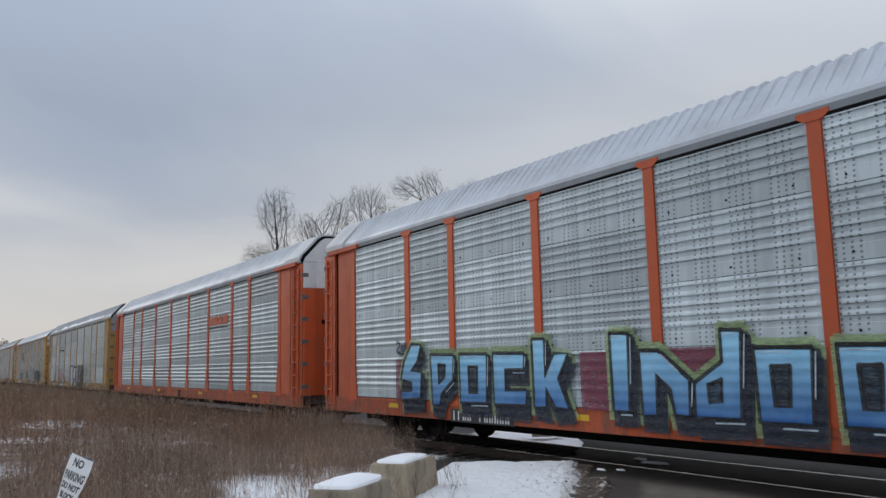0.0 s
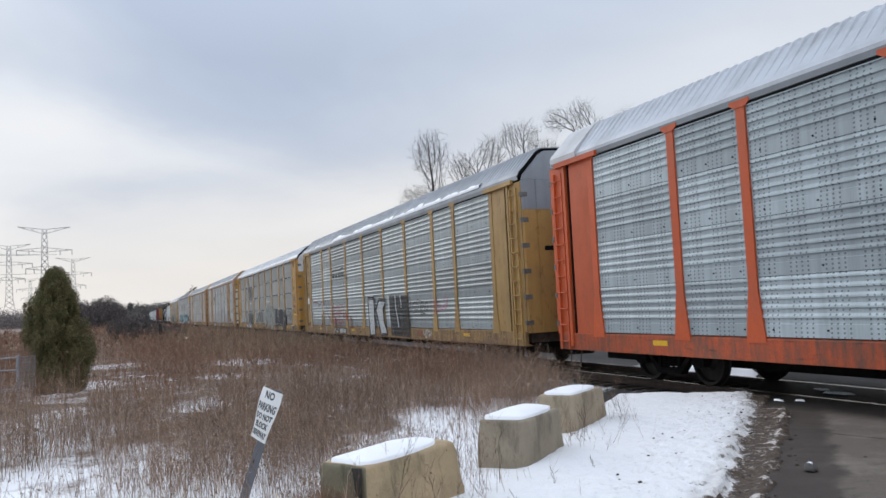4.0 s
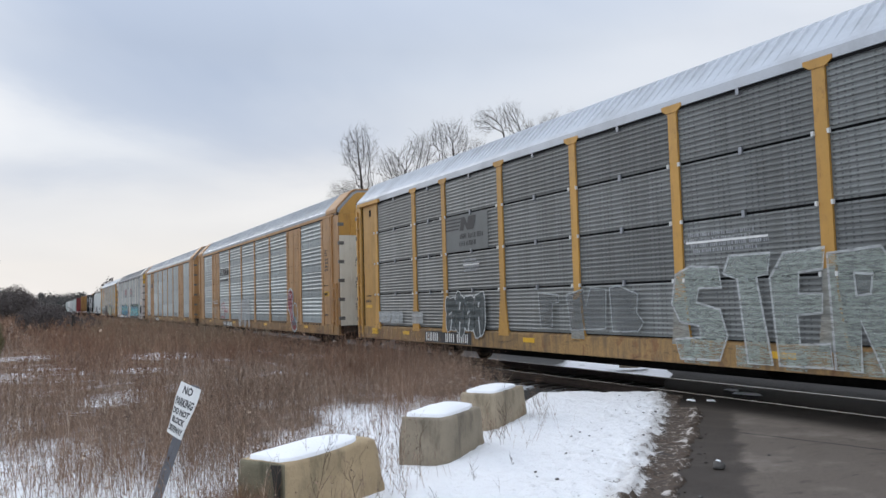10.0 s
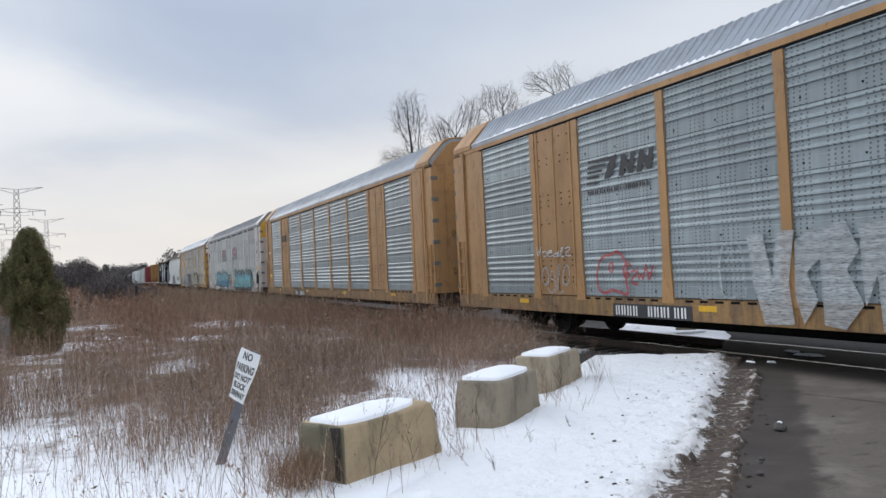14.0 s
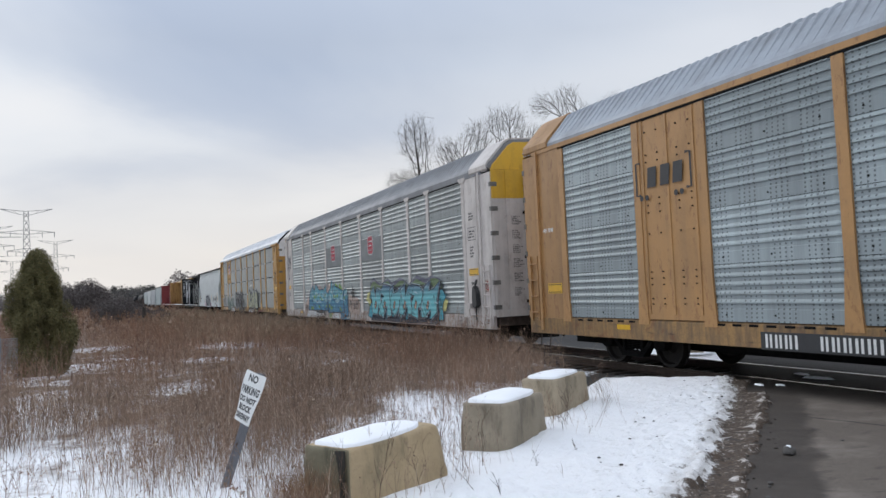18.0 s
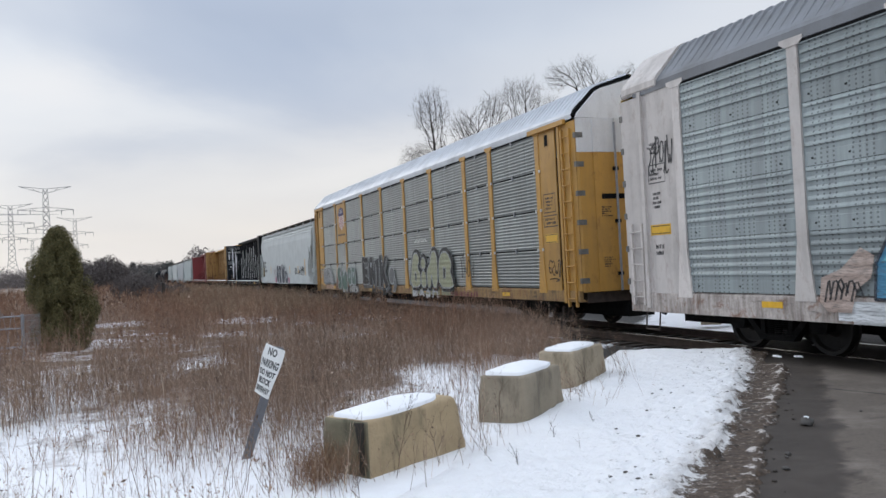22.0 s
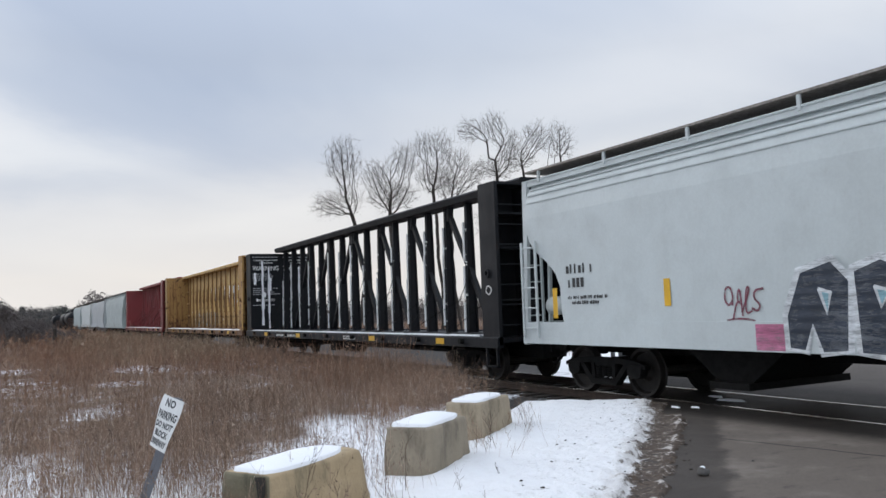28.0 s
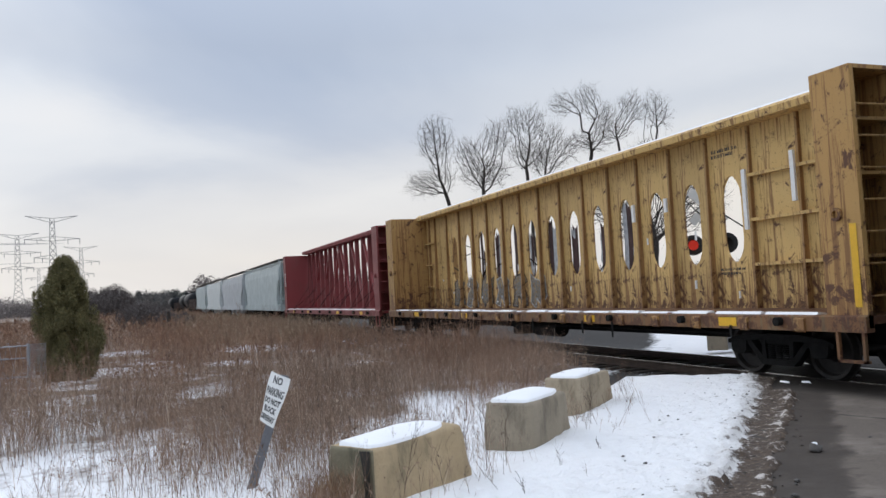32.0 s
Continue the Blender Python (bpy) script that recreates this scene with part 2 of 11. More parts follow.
M_ORANGE = painted("orange_paint", (0.55, 0.088, 0.018), amount=0.35, rust=0.25)
M_YELLOW = painted("yellow_paint", (0.51, 0.275, 0.058), amount=0.4, rust=0.35)
M_OLDYELLOW = painted("faded_yellow_paint", (0.42, 0.25, 0.075), amount=0.45, rust=0.5)
M_TAN = painted("tan_yellow_paint", (0.405, 0.218, 0.082), amount=0.45, rust=0.55)
M_WHITE = painted("dirty_white_paint", (0.60, 0.555, 0.52), amount=0.5, rust=0.25)
M_CLEANWHITE = painted("white_paint", (0.72, 0.72, 0.72), amount=0.25, rust=0.1)
M_WARNYELLOW = painted("bright_yellow_paint", (0.62, 0.36, 0.03), amount=0.3, rust=0.2)
M_CREAM = painted("cream_paint", (0.64, 0.61, 0.52), amount=0.2, rust=0.12)
M_ROOF = painted("galvanised_roof_sheet", (0.50, 0.525, 0.56), amount=0.3, rough=0.45, metal=0.2, vary=0.05, streak=False)
M_ROOFPALE = painted("pale_grey_roof_end", (0.58, 0.585, 0.59), amount=0.25, rough=0.5, vary=0.04, streak=False)
M_ROOFGREY = painted("weathered_grey_roof", (0.20, 0.21, 0.225), amount=0.45, rough=0.6, metal=0.1, vary=0.05)
M_ROOFDARK = painted("dull_galvanised_roof", (0.30, 0.325, 0.355), amount=0.4, rough=0.5, metal=0.2, vary=0.05)
M_SCREEN = perforated("galvanised_screen", (0.56, 0.625, 0.645), (0.22, 0.235, 0.24), 0.5, 0.6)
M_SCREENBLUE = perforated("dull_galvanised_screen", (0.33, 0.378, 0.388), (0.12, 0.13, 0.13), 0.45, 0.62)
M_SCREENWORN = perforated("worn_galvanised_screen", (0.455, 0.515, 0.535), (0.165, 0.18, 0.185), 0.5, 0.6)
M_SCREENPALE = perforated("pale_galvanised_screen", (0.355, 0.40, 0.405), (0.135, 0.145, 0.145), 0.45, 0.62)
M_SCREENDULL = perforated("dull_streaked_screen", (0.34, 0.385, 0.385), (0.12, 0.125, 0.125), 0.5, 0.55)
M_SCREENDARK = perforated("grimy_galvanised_screen", (0.20, 0.21, 0.205), (0.075, 0.075, 0.070), 0.55, 0.42)
M_SCREENMID = perforated("weathered_galvanised_screen", (0.27, 0.295, 0.285), (0.105, 0.10, 0.095), 0.5, 0.42)
M_SEAM = plain("dark_joint_steel", (0.006, 0.006, 0.0065), 0.8, gloss=0.1)
M_UNDER = plain("grimy_black_steel", (0.009, 0.0085, 0.008), 0.8, 0.0, 0.5, gloss=0.15)
M_WHEEL = plain("rusty_wheel_steel", (0.022, 0.018, 0.015), 0.6, 0.3, 0.4)
M_TREAD = plain("bright_worn_steel", (0.42, 0.42, 0.43), 0.25, 1.0, 0.1)
M_BLACK = painted("black_paint", (0.009, 0.010, 0.0125), dirt=(0.028, 0.025, 0.023), amount=0.3, rust=0.05, rough=0.6, gloss=0.22)


def rust_streaked(name, col):
    """Old yellow paint with dark drips, rust blooms low down in spots, and scuffs."""
    def build(n, b):
        p = n.coord()
        drip = n.noise(n.coord((9, 9, 0.35)), 1.2, 5.0, 0.7)
        bloom, fine, cloud = n.noise(p, 3.2, 6.0, 0.75, 0.5), n.noise(p, 24.0, 3.0, 0.7), n.noise(p, 0.7, 4.0, 0.6)
        c = n.mix(n.random(), tuple(v * 0.86 for v in col), tuple(v * 1.08 for v in col))
        c = n.mix(n.range(cloud, 0.35, 0.7, 0.0, 0.35), c, (0.38, 0.25, 0.10))
        x, y, z = n.split(p)
        foot = n.range(z, 1.1, 2.3, 0.085, 0.0)
        c = n.mix(n.range(n.math("ADD", drip, foot), 0.525, 0.60, 0.0, 0.85), c, (0.19, 0.085, 0.030))
        c = n.mix(n.range(n.math("ADD", bloom, foot), 0.565, 0.63, 0.0, 0.95), c, (0.085, 0.032, 0.015))
        c = n.mix(n.range(fine, 0.62, 0.70, 0.0, 0.6), c, (0.05, 0.028, 0.018))
        n.link(c, b.inputs["Base Color"])
        b.inputs["Roughness"].default_value = 0.7
        n.bump(b, n.math("ADD", fine, bloom), 0.3, 0.012)
    return material(name, build)


M_BEAMYELLOW = rust_streaked("rust_streaked_yellow_paint", (0.60, 0.395, 0.145))
M_BEAMEND = rust_streaked("rusted_yellow_end_paint", (0.40, 0.225, 0.07))
M_BEAMRUST = rust_streaked("rusted_yellow_rib_paint", (0.33, 0.19, 0.075))
M_BEAMDECK = rust_streaked("grimy_rusted_deck_paint", (0.10, 0.058, 0.030))
M_EAVE = painted("dull_grey_eave_rail", (0.20, 0.215, 0.23), amount=0.4)
M_DIMMARK = plain("worn_white_marking", (0.36, 0.37, 0.38), 0.7, 0, 0.3)

M_RED = painted("dull_red_paint", (0.20, 0.028, 0.03), amount=0.4, rust=0.15)
M_HOPPER = painted("pale_grey_paint", (0.55, 0.59, 0.585), amount=0.16, rust=0.04, vary=0.03, streak=False)
M_HOPPERGREEN = painted("grey_green_paint", (0.40, 0.46, 0.46), amount=0.35, rust=0.1, vary=0.05)
M_HOPPERGREY = painted("mid_grey_paint", (0.44, 0.47, 0.49), amount=0.35, rust=0.1, vary=0.05)
M_BROWN = painted("dark_brown_paint", (0.05, 0.03, 0.025), amount=0.4, rust=0.2)
M_SNOW = snowy("fresh_snow", dirt=0.05)
M_SIGNWHITE = painted("sign_white", (0.72, 0.72, 0.70), amount=0.25, vary=0.02, streak=False)
M_SIGNBLACK = plain("sign_black", (0.02, 0.02, 0.022), 0.5)
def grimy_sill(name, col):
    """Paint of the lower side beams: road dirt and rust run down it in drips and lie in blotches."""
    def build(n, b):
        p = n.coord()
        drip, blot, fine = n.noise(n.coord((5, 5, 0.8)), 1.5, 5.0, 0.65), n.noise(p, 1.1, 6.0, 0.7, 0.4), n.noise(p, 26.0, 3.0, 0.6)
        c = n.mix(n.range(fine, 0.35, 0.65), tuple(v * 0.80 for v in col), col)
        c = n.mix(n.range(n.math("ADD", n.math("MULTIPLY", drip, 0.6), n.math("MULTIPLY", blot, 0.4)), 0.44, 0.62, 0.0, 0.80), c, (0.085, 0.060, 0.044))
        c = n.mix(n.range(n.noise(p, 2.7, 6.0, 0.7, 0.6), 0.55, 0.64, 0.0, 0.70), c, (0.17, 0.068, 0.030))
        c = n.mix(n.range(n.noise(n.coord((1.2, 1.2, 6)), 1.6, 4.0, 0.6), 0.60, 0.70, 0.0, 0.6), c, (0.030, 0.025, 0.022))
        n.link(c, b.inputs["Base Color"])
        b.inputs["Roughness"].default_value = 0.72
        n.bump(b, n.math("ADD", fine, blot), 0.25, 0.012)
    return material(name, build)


M_SILLORANGE = grimy_sill("grimy_orange_beam", (0.50, 0.085, 0.022))
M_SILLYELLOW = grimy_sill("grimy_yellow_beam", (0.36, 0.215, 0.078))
M_SILLTAN = grimy_sill("grimy_tan_beam", (0.34, 0.195, 0.072))
M_SILLWHITE = grimy_sill("grimy_white_beam", (0.55, 0.49, 0.45))
M_MARKING = plain("white_marking_paint", (0.72, 0.72, 0.70), 0.6, 0, 0.1)
M_DARKMARK = plain("black_marking_paint", (0.03, 0.03, 0.032), 0.6, 0, 0.1)
M_REFLECT = plain("yellow_reflector", (0.70, 0.40, 0.03), 0.35, 0, 0.1)
M_GALV = plain("galvanised_post", (0.30, 0.31, 0.33), 0.4, 0.6, 0.15)
M_LAMPRED = plain("lit_red_lens", (0.45, 0.025, 0.015), 0.3, 0, 0.05, 8.0, 0.7)


# ---- mesh helpers ----
class G:
    """Collects the faces of one mesh."""

    def __init__(self):
        self.v, self.f = [], []

    def add(self, vs, fs):
        k = len(self.v)
        self.v += [tuple(p) for p in vs]
        self.f += [tuple(i + k for i in f) for f in fs]
        return self

    def box(self, x0, x1, y0, y1, z0, z1):
        return self.add([(x0, y0, z0), (x1, y0, z0), (x1, y1, z0), (x0, y1, z0), (x0, y0, z1), (x1, y0, z1), (x1, y1, z1), (x0, y1, z1)],
                        [(3, 2, 1, 0), (4, 5, 6, 7), (0, 1, 5, 4), (1, 2, 6, 5), (2, 3, 7, 6), (3, 0, 4, 7)])

    def prism(self, poly, axis, a, b):
        """A polygon in the two other axes (in x, y, z order), drawn out along axis from a to b."""
        n = len(poly)
        def at(p, c):
            return (c, p[0], p[1]) if axis == "x" else (p[0], c, p[1]) if axis == "y" else (p[0], p[1], c)
        vs = [at(p, a) for p in poly] + [at(p, b) for p in poly]
        fs = [tuple(range(n))[::-1], tuple(range(n, 2 * n))] + [(i, (i + 1) % n, (i + 1) % n + n, i + n) for i in range(n)]
        return self.add(vs, fs)

    def tube(self, p, q, r, n=6, r2=None):
        p, q = Vector(p), Vector(q)
        d = (q - p).normalized()
        u = d.orthogonal().normalized()
        w = d.cross(u)
        r2 = r if r2 is None else r2
        ring = [(math.cos(2 * math.pi * i / n), math.sin(2 * math.pi * i / n)) for i in range(n)]
        vs = [p + (u * c + w * s) * r for c, s in ring] + [q + (u * c + w * s) * r2 for c, s in ring]
        return self.add(vs, [(i, (i + 1) % n, (i + 1) % n + n, i + n) for i in range(n)] + [tuple(range(n))[::-1], tuple(range(n, 2 * n))])

    def bar(self, p, q, w, h):
        """A square bar from p to q, w across and h deep."""
        p, q = Vector(p), Vector(q)
        d = (q - p).normalized()
        u = d.cross(Vector((1, 0, 0)))
        u = u.normalized() if u.length > 1e-3 else Vector((0, 1, 0))
        s = d.cross(u).normalized()
        vs = []
        for c in (p, q):
            vs += [c + u * a * w / 2 + s * b * h / 2 for a, b in ((-1, -1), (1, -1), (1, 1), (-1, 1))]
        return self.add(vs, [(3, 2, 1, 0), (4, 5, 6, 7), (0, 1, 5, 4), (1, 2, 6, 5), (2, 3, 7, 6), (3, 0, 4, 7)])

    def lathe(self, prof, n=20):
        """Turns (x, r) pairs round the x axis."""
        k = len(prof)
        vs = [(x, r * math.cos(2 * math.pi * i / n), r * math.sin(2 * math.pi * i / n)) for i in range(n) for x, r in prof]
        fs = [(i * k + j, i * k + j + 1, ((i + 1) % n) * k + j + 1, ((i + 1) % n) * k + j) for i in range(n) for j in range(k - 1)]
        return self.add(vs, fs)

    def mesh(self, name, mat, smooth=False):
        me = bpy.data.meshes.new(name)
        me.from_pydata(self.v, [], self.f)
        if mat:
            me.materials.append(mat)
        if smooth:
            me.shade_smooth()
        me.update()
        return me


def fix(me):
    bm = bmesh.new()
    bm.from_mesh(me)
    bmesh.ops.recalc_face_normals(bm, faces=bm.faces)
    bm.to_mesh(me)
    bm.free()
    return me


def part(name, g, mat, parent, label="", m=None, smooth=False):
    """One mesh object under a thing or a part; g is a G or a mesh that is shared."""
    me = fix(g.mesh(name, mat, smooth)) if isinstance(g, G) else g
    ob = new(name, me)
    ob.parent = parent
    if m is not None:
        ob.matrix_basis = m
    if label:
        tagged(ob, label)
    return ob


def thing(name, label, category, m=None, group="", kind=""):
    ob = new(name)
    ob.empty_display_size = 0.2
    if m is not None:
        ob.matrix_basis = m
    return tagged(ob, label, category, group, kind)


def solid(name, g, mat, label, category="", group="", kind="", m=None, smooth=False):
    ob = new(name, fix(g.mesh(name, mat, smooth)) if isinstance(g, G) else g)
    if m is not None:
        ob.matrix_basis = m
    return tagged(ob, label, category, group, kind)


def letters(body, size, offset=0.0, squeeze=1.0, mat=None, name="lettering", bold=0.0):
    """Flat lettering, in the x y plane, its lower left at the origin."""
    cu = bpy.data.curves.new(name, "FONT")
    cu.body, cu.size, cu.offset, cu.resolution_u = body, size, offset + bold, 2
    ob = bpy.data.objects.new(name, cu)
    me = bpy.data.meshes.new_from_object(ob)
    bpy.data.objects.remove(ob), bpy.data.curves.remove(cu)
    me.transform(Matrix.Diagonal((squeeze, 1, 1, 1)))
    me.materials.clear()
    me.materials.append(mat)
    return me


def raw_mesh(name, verts, faces, mat):
    """A mesh from number arrays: verts (n, 3), faces (m, 3 or 4)."""
    me = bpy.data.meshes.new(name)
    verts, faces = np.asarray(verts, np.float32), np.asarray(faces, np.int32)
    k = faces.shape[1]
    me.vertices.add(len(verts)), me.loops.add(faces.size), me.polygons.add(len(faces))
    me.vertices.foreach_set("co", verts.ravel())
    me.loops.foreach_set("vertex_index", faces.ravel())
    me.polygons.foreach_set("loop_start", np.arange(0, faces.size, k, dtype=np.int32))
    me.polygons.foreach_set("loop_total", np.full(len(faces), k, np.int32))
    me.materials.append(mat)
    me.update(calc_edges=True)
    return me

# ---- the train: every car has its own frame, y along the line, z from the rail's top ----
TRACK_X, RAIL_Z = 11.1, -0.03
CARS, WHEELSETS = [], []
NEAR = -1.6


TURNED = pose(0, 0, 0, 0, 0, 180)


def wheel_mesh():
    g = G()
    for s in (-1, 1):
        prof = [(0.68, 0.0), (0.83, 0.0), (0.83, 0.10), (0.80, 0.13), (0.745, 0.17), (0.745, 0.36), (0.815, 0.39), (0.825, 0.445), (0.79, 0.457), (0.72, 0.463), (0.70, 0.485), (0.685, 0.485), (0.68, 0.39), (0.70, 0.36), (0.70, 0.15), (0.66, 0.12)]
        g.lathe([(s * x, r) for x, r in prof], 28)
    g.tube((-0.75, 0, 0), (0.75, 0, 0), 0.085, 10)
    return fix(g.mesh("wheelset", M_WHEEL))


def cap_mesh():
    g = G()
    for s in (-1, 1):
        g.tube((s * 0.84, 0, 0), (s * 1.06, 0, 0), 0.12, 14)
        for k in range(3):
            a = k * 2.094
            g.tube((s * 1.06, 0.06 * math.cos(a), 0.06 * math.sin(a)), (s * 1.085, 0.06 * math.cos(a), 0.06 * math.sin(a)), 0.022, 6)
    return fix(g.mesh("bearing_cap", M_UNDER))


def tread_mesh():
    g = G()
    for s in (-1, 1):
        g.lathe([(s * 0.722, 0.4645), (s * 0.79, 0.4585), (s * 0.815, 0.452)], 28)
    return fix(g.mesh("tread", M_TREAD))


def frame_mesh():
    """Cast side frame of a three-piece bogie, standing in the plane x = 0."""
    g = G()
    t = 0.07
    top = [(-1.18, 0.60), (-0.98, 0.665), (-0.5, 0.72), (0.5, 0.72), (0.98, 0.665), (1.18, 0.60), (1.18, 0.53), (0.95, 0.55), (0.5, 0.61), (-0.5, 0.61), (-0.95, 0.55), (-1.18, 0.53)]
    g.prism(top, "x", -t, t)
    for s in (-1, 1):
        g.prism([(s * 0.62, 0.62), (s * 0.70, 0.56), (s * 0.40, 0.24), (s * 0.30, 0.30)], "x", -t, t)
        g.prism([(s * 0.27, 0.62), (s * 0.36, 0.62), (s * 0.34, 0.28), (s * 0.25, 0.28)], "x", -t, t)
        g.prism([(s * 0.70, 0.60), (s * 1.10, 0.60), (s * 1.06, 0.40), (s * 0.98, 0.36), (s * 0.80, 0.36), (s * 0.72, 0.42)], "x", -t - 0.02, t + 0.02)
    g.prism([(-0.44, 0.30), (0.44, 0.30), (0.36, 0.20), (-0.36, 0.20)], "x", -t - 0.01, t + 0.01)
    return fix(g.mesh("side_frame", M_UNDER))


def spring_mesh():
    g = G()
    for y in (-0.16, 0.0, 0.16):
        for k in range(7):
            z = 0.31 + k * 0.034
            g.tube((-0.02, y, z), (-0.02, y, z + 0.018), 0.068, 9)
    g.box(-0.05, 0.05, -0.26, 0.26, 0.55, 0.61)
    return fix(g.mesh("spring_nest", M_UNDER))


WHEEL, CAP, TREAD, FRAME, SPRING = wheel_mesh(), cap_mesh(), tread_mesh(), frame_mesh(), spring_mesh()
BOLSTER = fix(G().box(-0.95, 0.95, -0.17, 0.17, 0.42, 0.70).box(-0.3, 0.3, -0.3, 0.3, 0.70, 0.80).mesh("bolster", M_UNDER))
RIGGING = fix(G().box(-0.7, 0.7, -0.04, 0.04, 0.30, 0.42).mesh("brake_beam", M_UNDER))


def bogie(car, y):
    b = part("bogie", BOLSTER, None, car, m=pose(0, y, 0))
    for dy in (-0.46, 0.46):
        part("brake_beam", RIGGING, None, b, m=pose(0, dy, 0))
    for x in (-0.98, 0.98):
        part("side_frame", FRAME, None, b, m=pose(x, 0, 0))
        part("spring_nest", SPRING, None, b, m=pose(x, 0, 0))
    for dy in (-0.89, 0.89):
        ws = part("wheelset", WHEEL, None, b, m=pose(0, dy, 0.457))
        WHEELSETS.append((ws, car, dy, y))


def coupler_parts(car, half, z=0.86):
    for s in (-1, 1):
        g = G().box(-0.16, 0.16, s * (half - 0.7), s * (half + 0.05), z - 0.18, z + 0.18)
        g.box(-0.08, 0.08, s * half, s * (half + 0.42), z - 0.1, z + 0.1)
        g.prism([(-0.17, half + 0.38), (-0.20, half + 0.55), (-0.05, half + 0.74), (0.06, half + 0.70), (0.02, half + 0.60), (0.19, half + 0.64), (0.20, half + 0.5), (0.1, half + 0.38)] if s > 0 else
                [(0.17, -half - 0.38), (0.20, -half - 0.55), (0.05, -half - 0.74), (-0.06, -half - 0.70), (-0.02, -half - 0.60), (-0.19, -half - 0.64), (-0.20, -half - 0.5), (-0.1, -half - 0.38)], "z", z - 0.14, z + 0.14)
        part("coupler", g, M_UNDER, car, "grimy cast steel coupler")
        h = G()
        pts = [(-0.35 * s, s * (half + 0.02), z - 0.1), (-0.38 * s, s * (half + 0.3), z - 0.28), (-0.33 * s, s * (half + 0.55), z - 0.42), (-0.28 * s, s * (half + 0.72), z - 0.40)]
        for a, b in zip(pts, pts[1:]):
            h.tube(a, b, 0.03, 7)
        part("air_hose", h, M_UNDER, car, "black rubber air hose")


def ladder(car, name, y0, y1, z0, z1, n, x, mat, m=None):
    g = G()
    for y in (y0, y1):
        g.box(x - 0.03, x + 0.03, y - 0.028, y + 0.028, z0, z1)
    lad = part(name, g, mat, car, m=m)
    rung = fix(G().tube((x - 0.045, y0, 0), (x - 0.045, y1, 0), 0.016, 6).mesh("rung", mat))
    for k in range(n):
        part("rung", rung, None, lad, m=pose(0, 0, z0 + (k + 0.5) * (z1 - z0) / n))
    return lad


# ---- covered car carriers ----
M_STEP = plain("rusty_dark_step_iron", (0.055, 0.040, 0.032), 0.7, 0.2, 0.4)
M_HINGE = plain("dull_grey_hinge_steel", (0.15, 0.145, 0.135), 0.6, 0.3, 0.3)
POSTS = (-11.7, -8.92, -7.07, -4.22, -1.41, 1.41, 4.22, 7.07, 8.92, 11.7)
HALF, Z_DECK, Z_EAVE = 13.5, 1.02, 4.9
CACHE = {}


def ribbed(width, z0, z1, pitch, depth, mat, x=NEAR):
    """A sheet with level ribs, centred on y = 0, that faces -x."""
    key = ("rib", round(width, 3), round(z0, 3), round(z1, 3), pitch, mat.name)
    if key not in CACHE:
        prof = []
        low = 0.22 if pitch > 0.1 else 0.0
        n = max(1, round((z1 - z0 - low) / pitch))
        p = (z1 - z0 - low) / n
        if low:
            # the lowest strip of each sheet is flat
            prof += [(x - 0.012, z0), (x - 0.010, z0 + low - 0.02), (x, z0 + low - 0.01)]
        for k in range(n):
            z = z0 + low + k * p
            prof += [(x, z), (x, z + p * 0.50), (x - depth, z + p * 0.55), (x - depth * 0.9, z + p * 0.74)]
        prof.append((x, z1))
        g = G()
        # the ribs die out just short of the posts
        k = len(prof)
        cols = ((-width / 2, 0.0), (-width / 2 + 0.07, 1.0), (width / 2 - 0.07, 1.0), (width / 2, 0.0))
        vs = [(x + (px - x) * f, yy, pz) for yy, f in cols for px, pz in prof]
        g.add(vs, [(c * k + i, (c + 1) * k + i, (c + 1) * k + i + 1, c * k + i + 1) for c in range(3) for i in range(k - 1)])
        CACHE[key] = g.mesh("screen_panel", mat)
    return CACHE[key]


def plate(width, z0, z1, mat, x=NEAR - 0.02, name="solid_panel", thick=0.03):
    key = (name, round(width, 3), round(z0, 3), round(z1, 3), mat.name, x)
    if key not in CACHE:
        CACHE[key] = fix(G().box(x, x + thick, -width / 2, width / 2, z0, z1).mesh(name, mat))
    return CACHE[key]


def post_mesh(mat, flare):
    """Upright with a spread head and a spread foot."""
    key = ("post", mat.name, flare)
    if key not in CACHE:
        x0, x1 = NEAR - 0.036, NEAR + 0.02
        g = G()
        w = 0.10
        g.prism([(-w, Z_DECK - 0.06), (w, Z_DECK - 0.06), (w, Z_EAVE - 0.10), (-w, Z_EAVE - 0.10)], "x", x0, x1)
        if flare > 0.08:
            g.prism([(-w - 0.02, Z_EAVE - 0.12), (w + 0.02, Z_EAVE - 0.12), (w + 0.13, Z_EAVE - 0.05), (w + 0.13, Z_EAVE + 0.01), (-w - 0.13, Z_EAVE + 0.01), (-w - 0.13, Z_EAVE - 0.05)], "x", x0 - 0.012, x1)
        if flare:
            g.prism([(-w - flare, Z_DECK - 0.10), (w + flare, Z_DECK - 0.10), (w + 0.004, Z_DECK + 0.75), (-w - 0.004, Z_DECK + 0.75)], "x", x0 - 0.006, x1)
        CACHE[key] = fix(g.mesh("post", mat))
    return CACHE[key]


ROOF_LINE = [(-1.62, 4.90), (-1.62, 5.02), (-1.58, 5.09), (-1.06, 5.66), (-0.92, 5.74), (0.0, 5.80)]


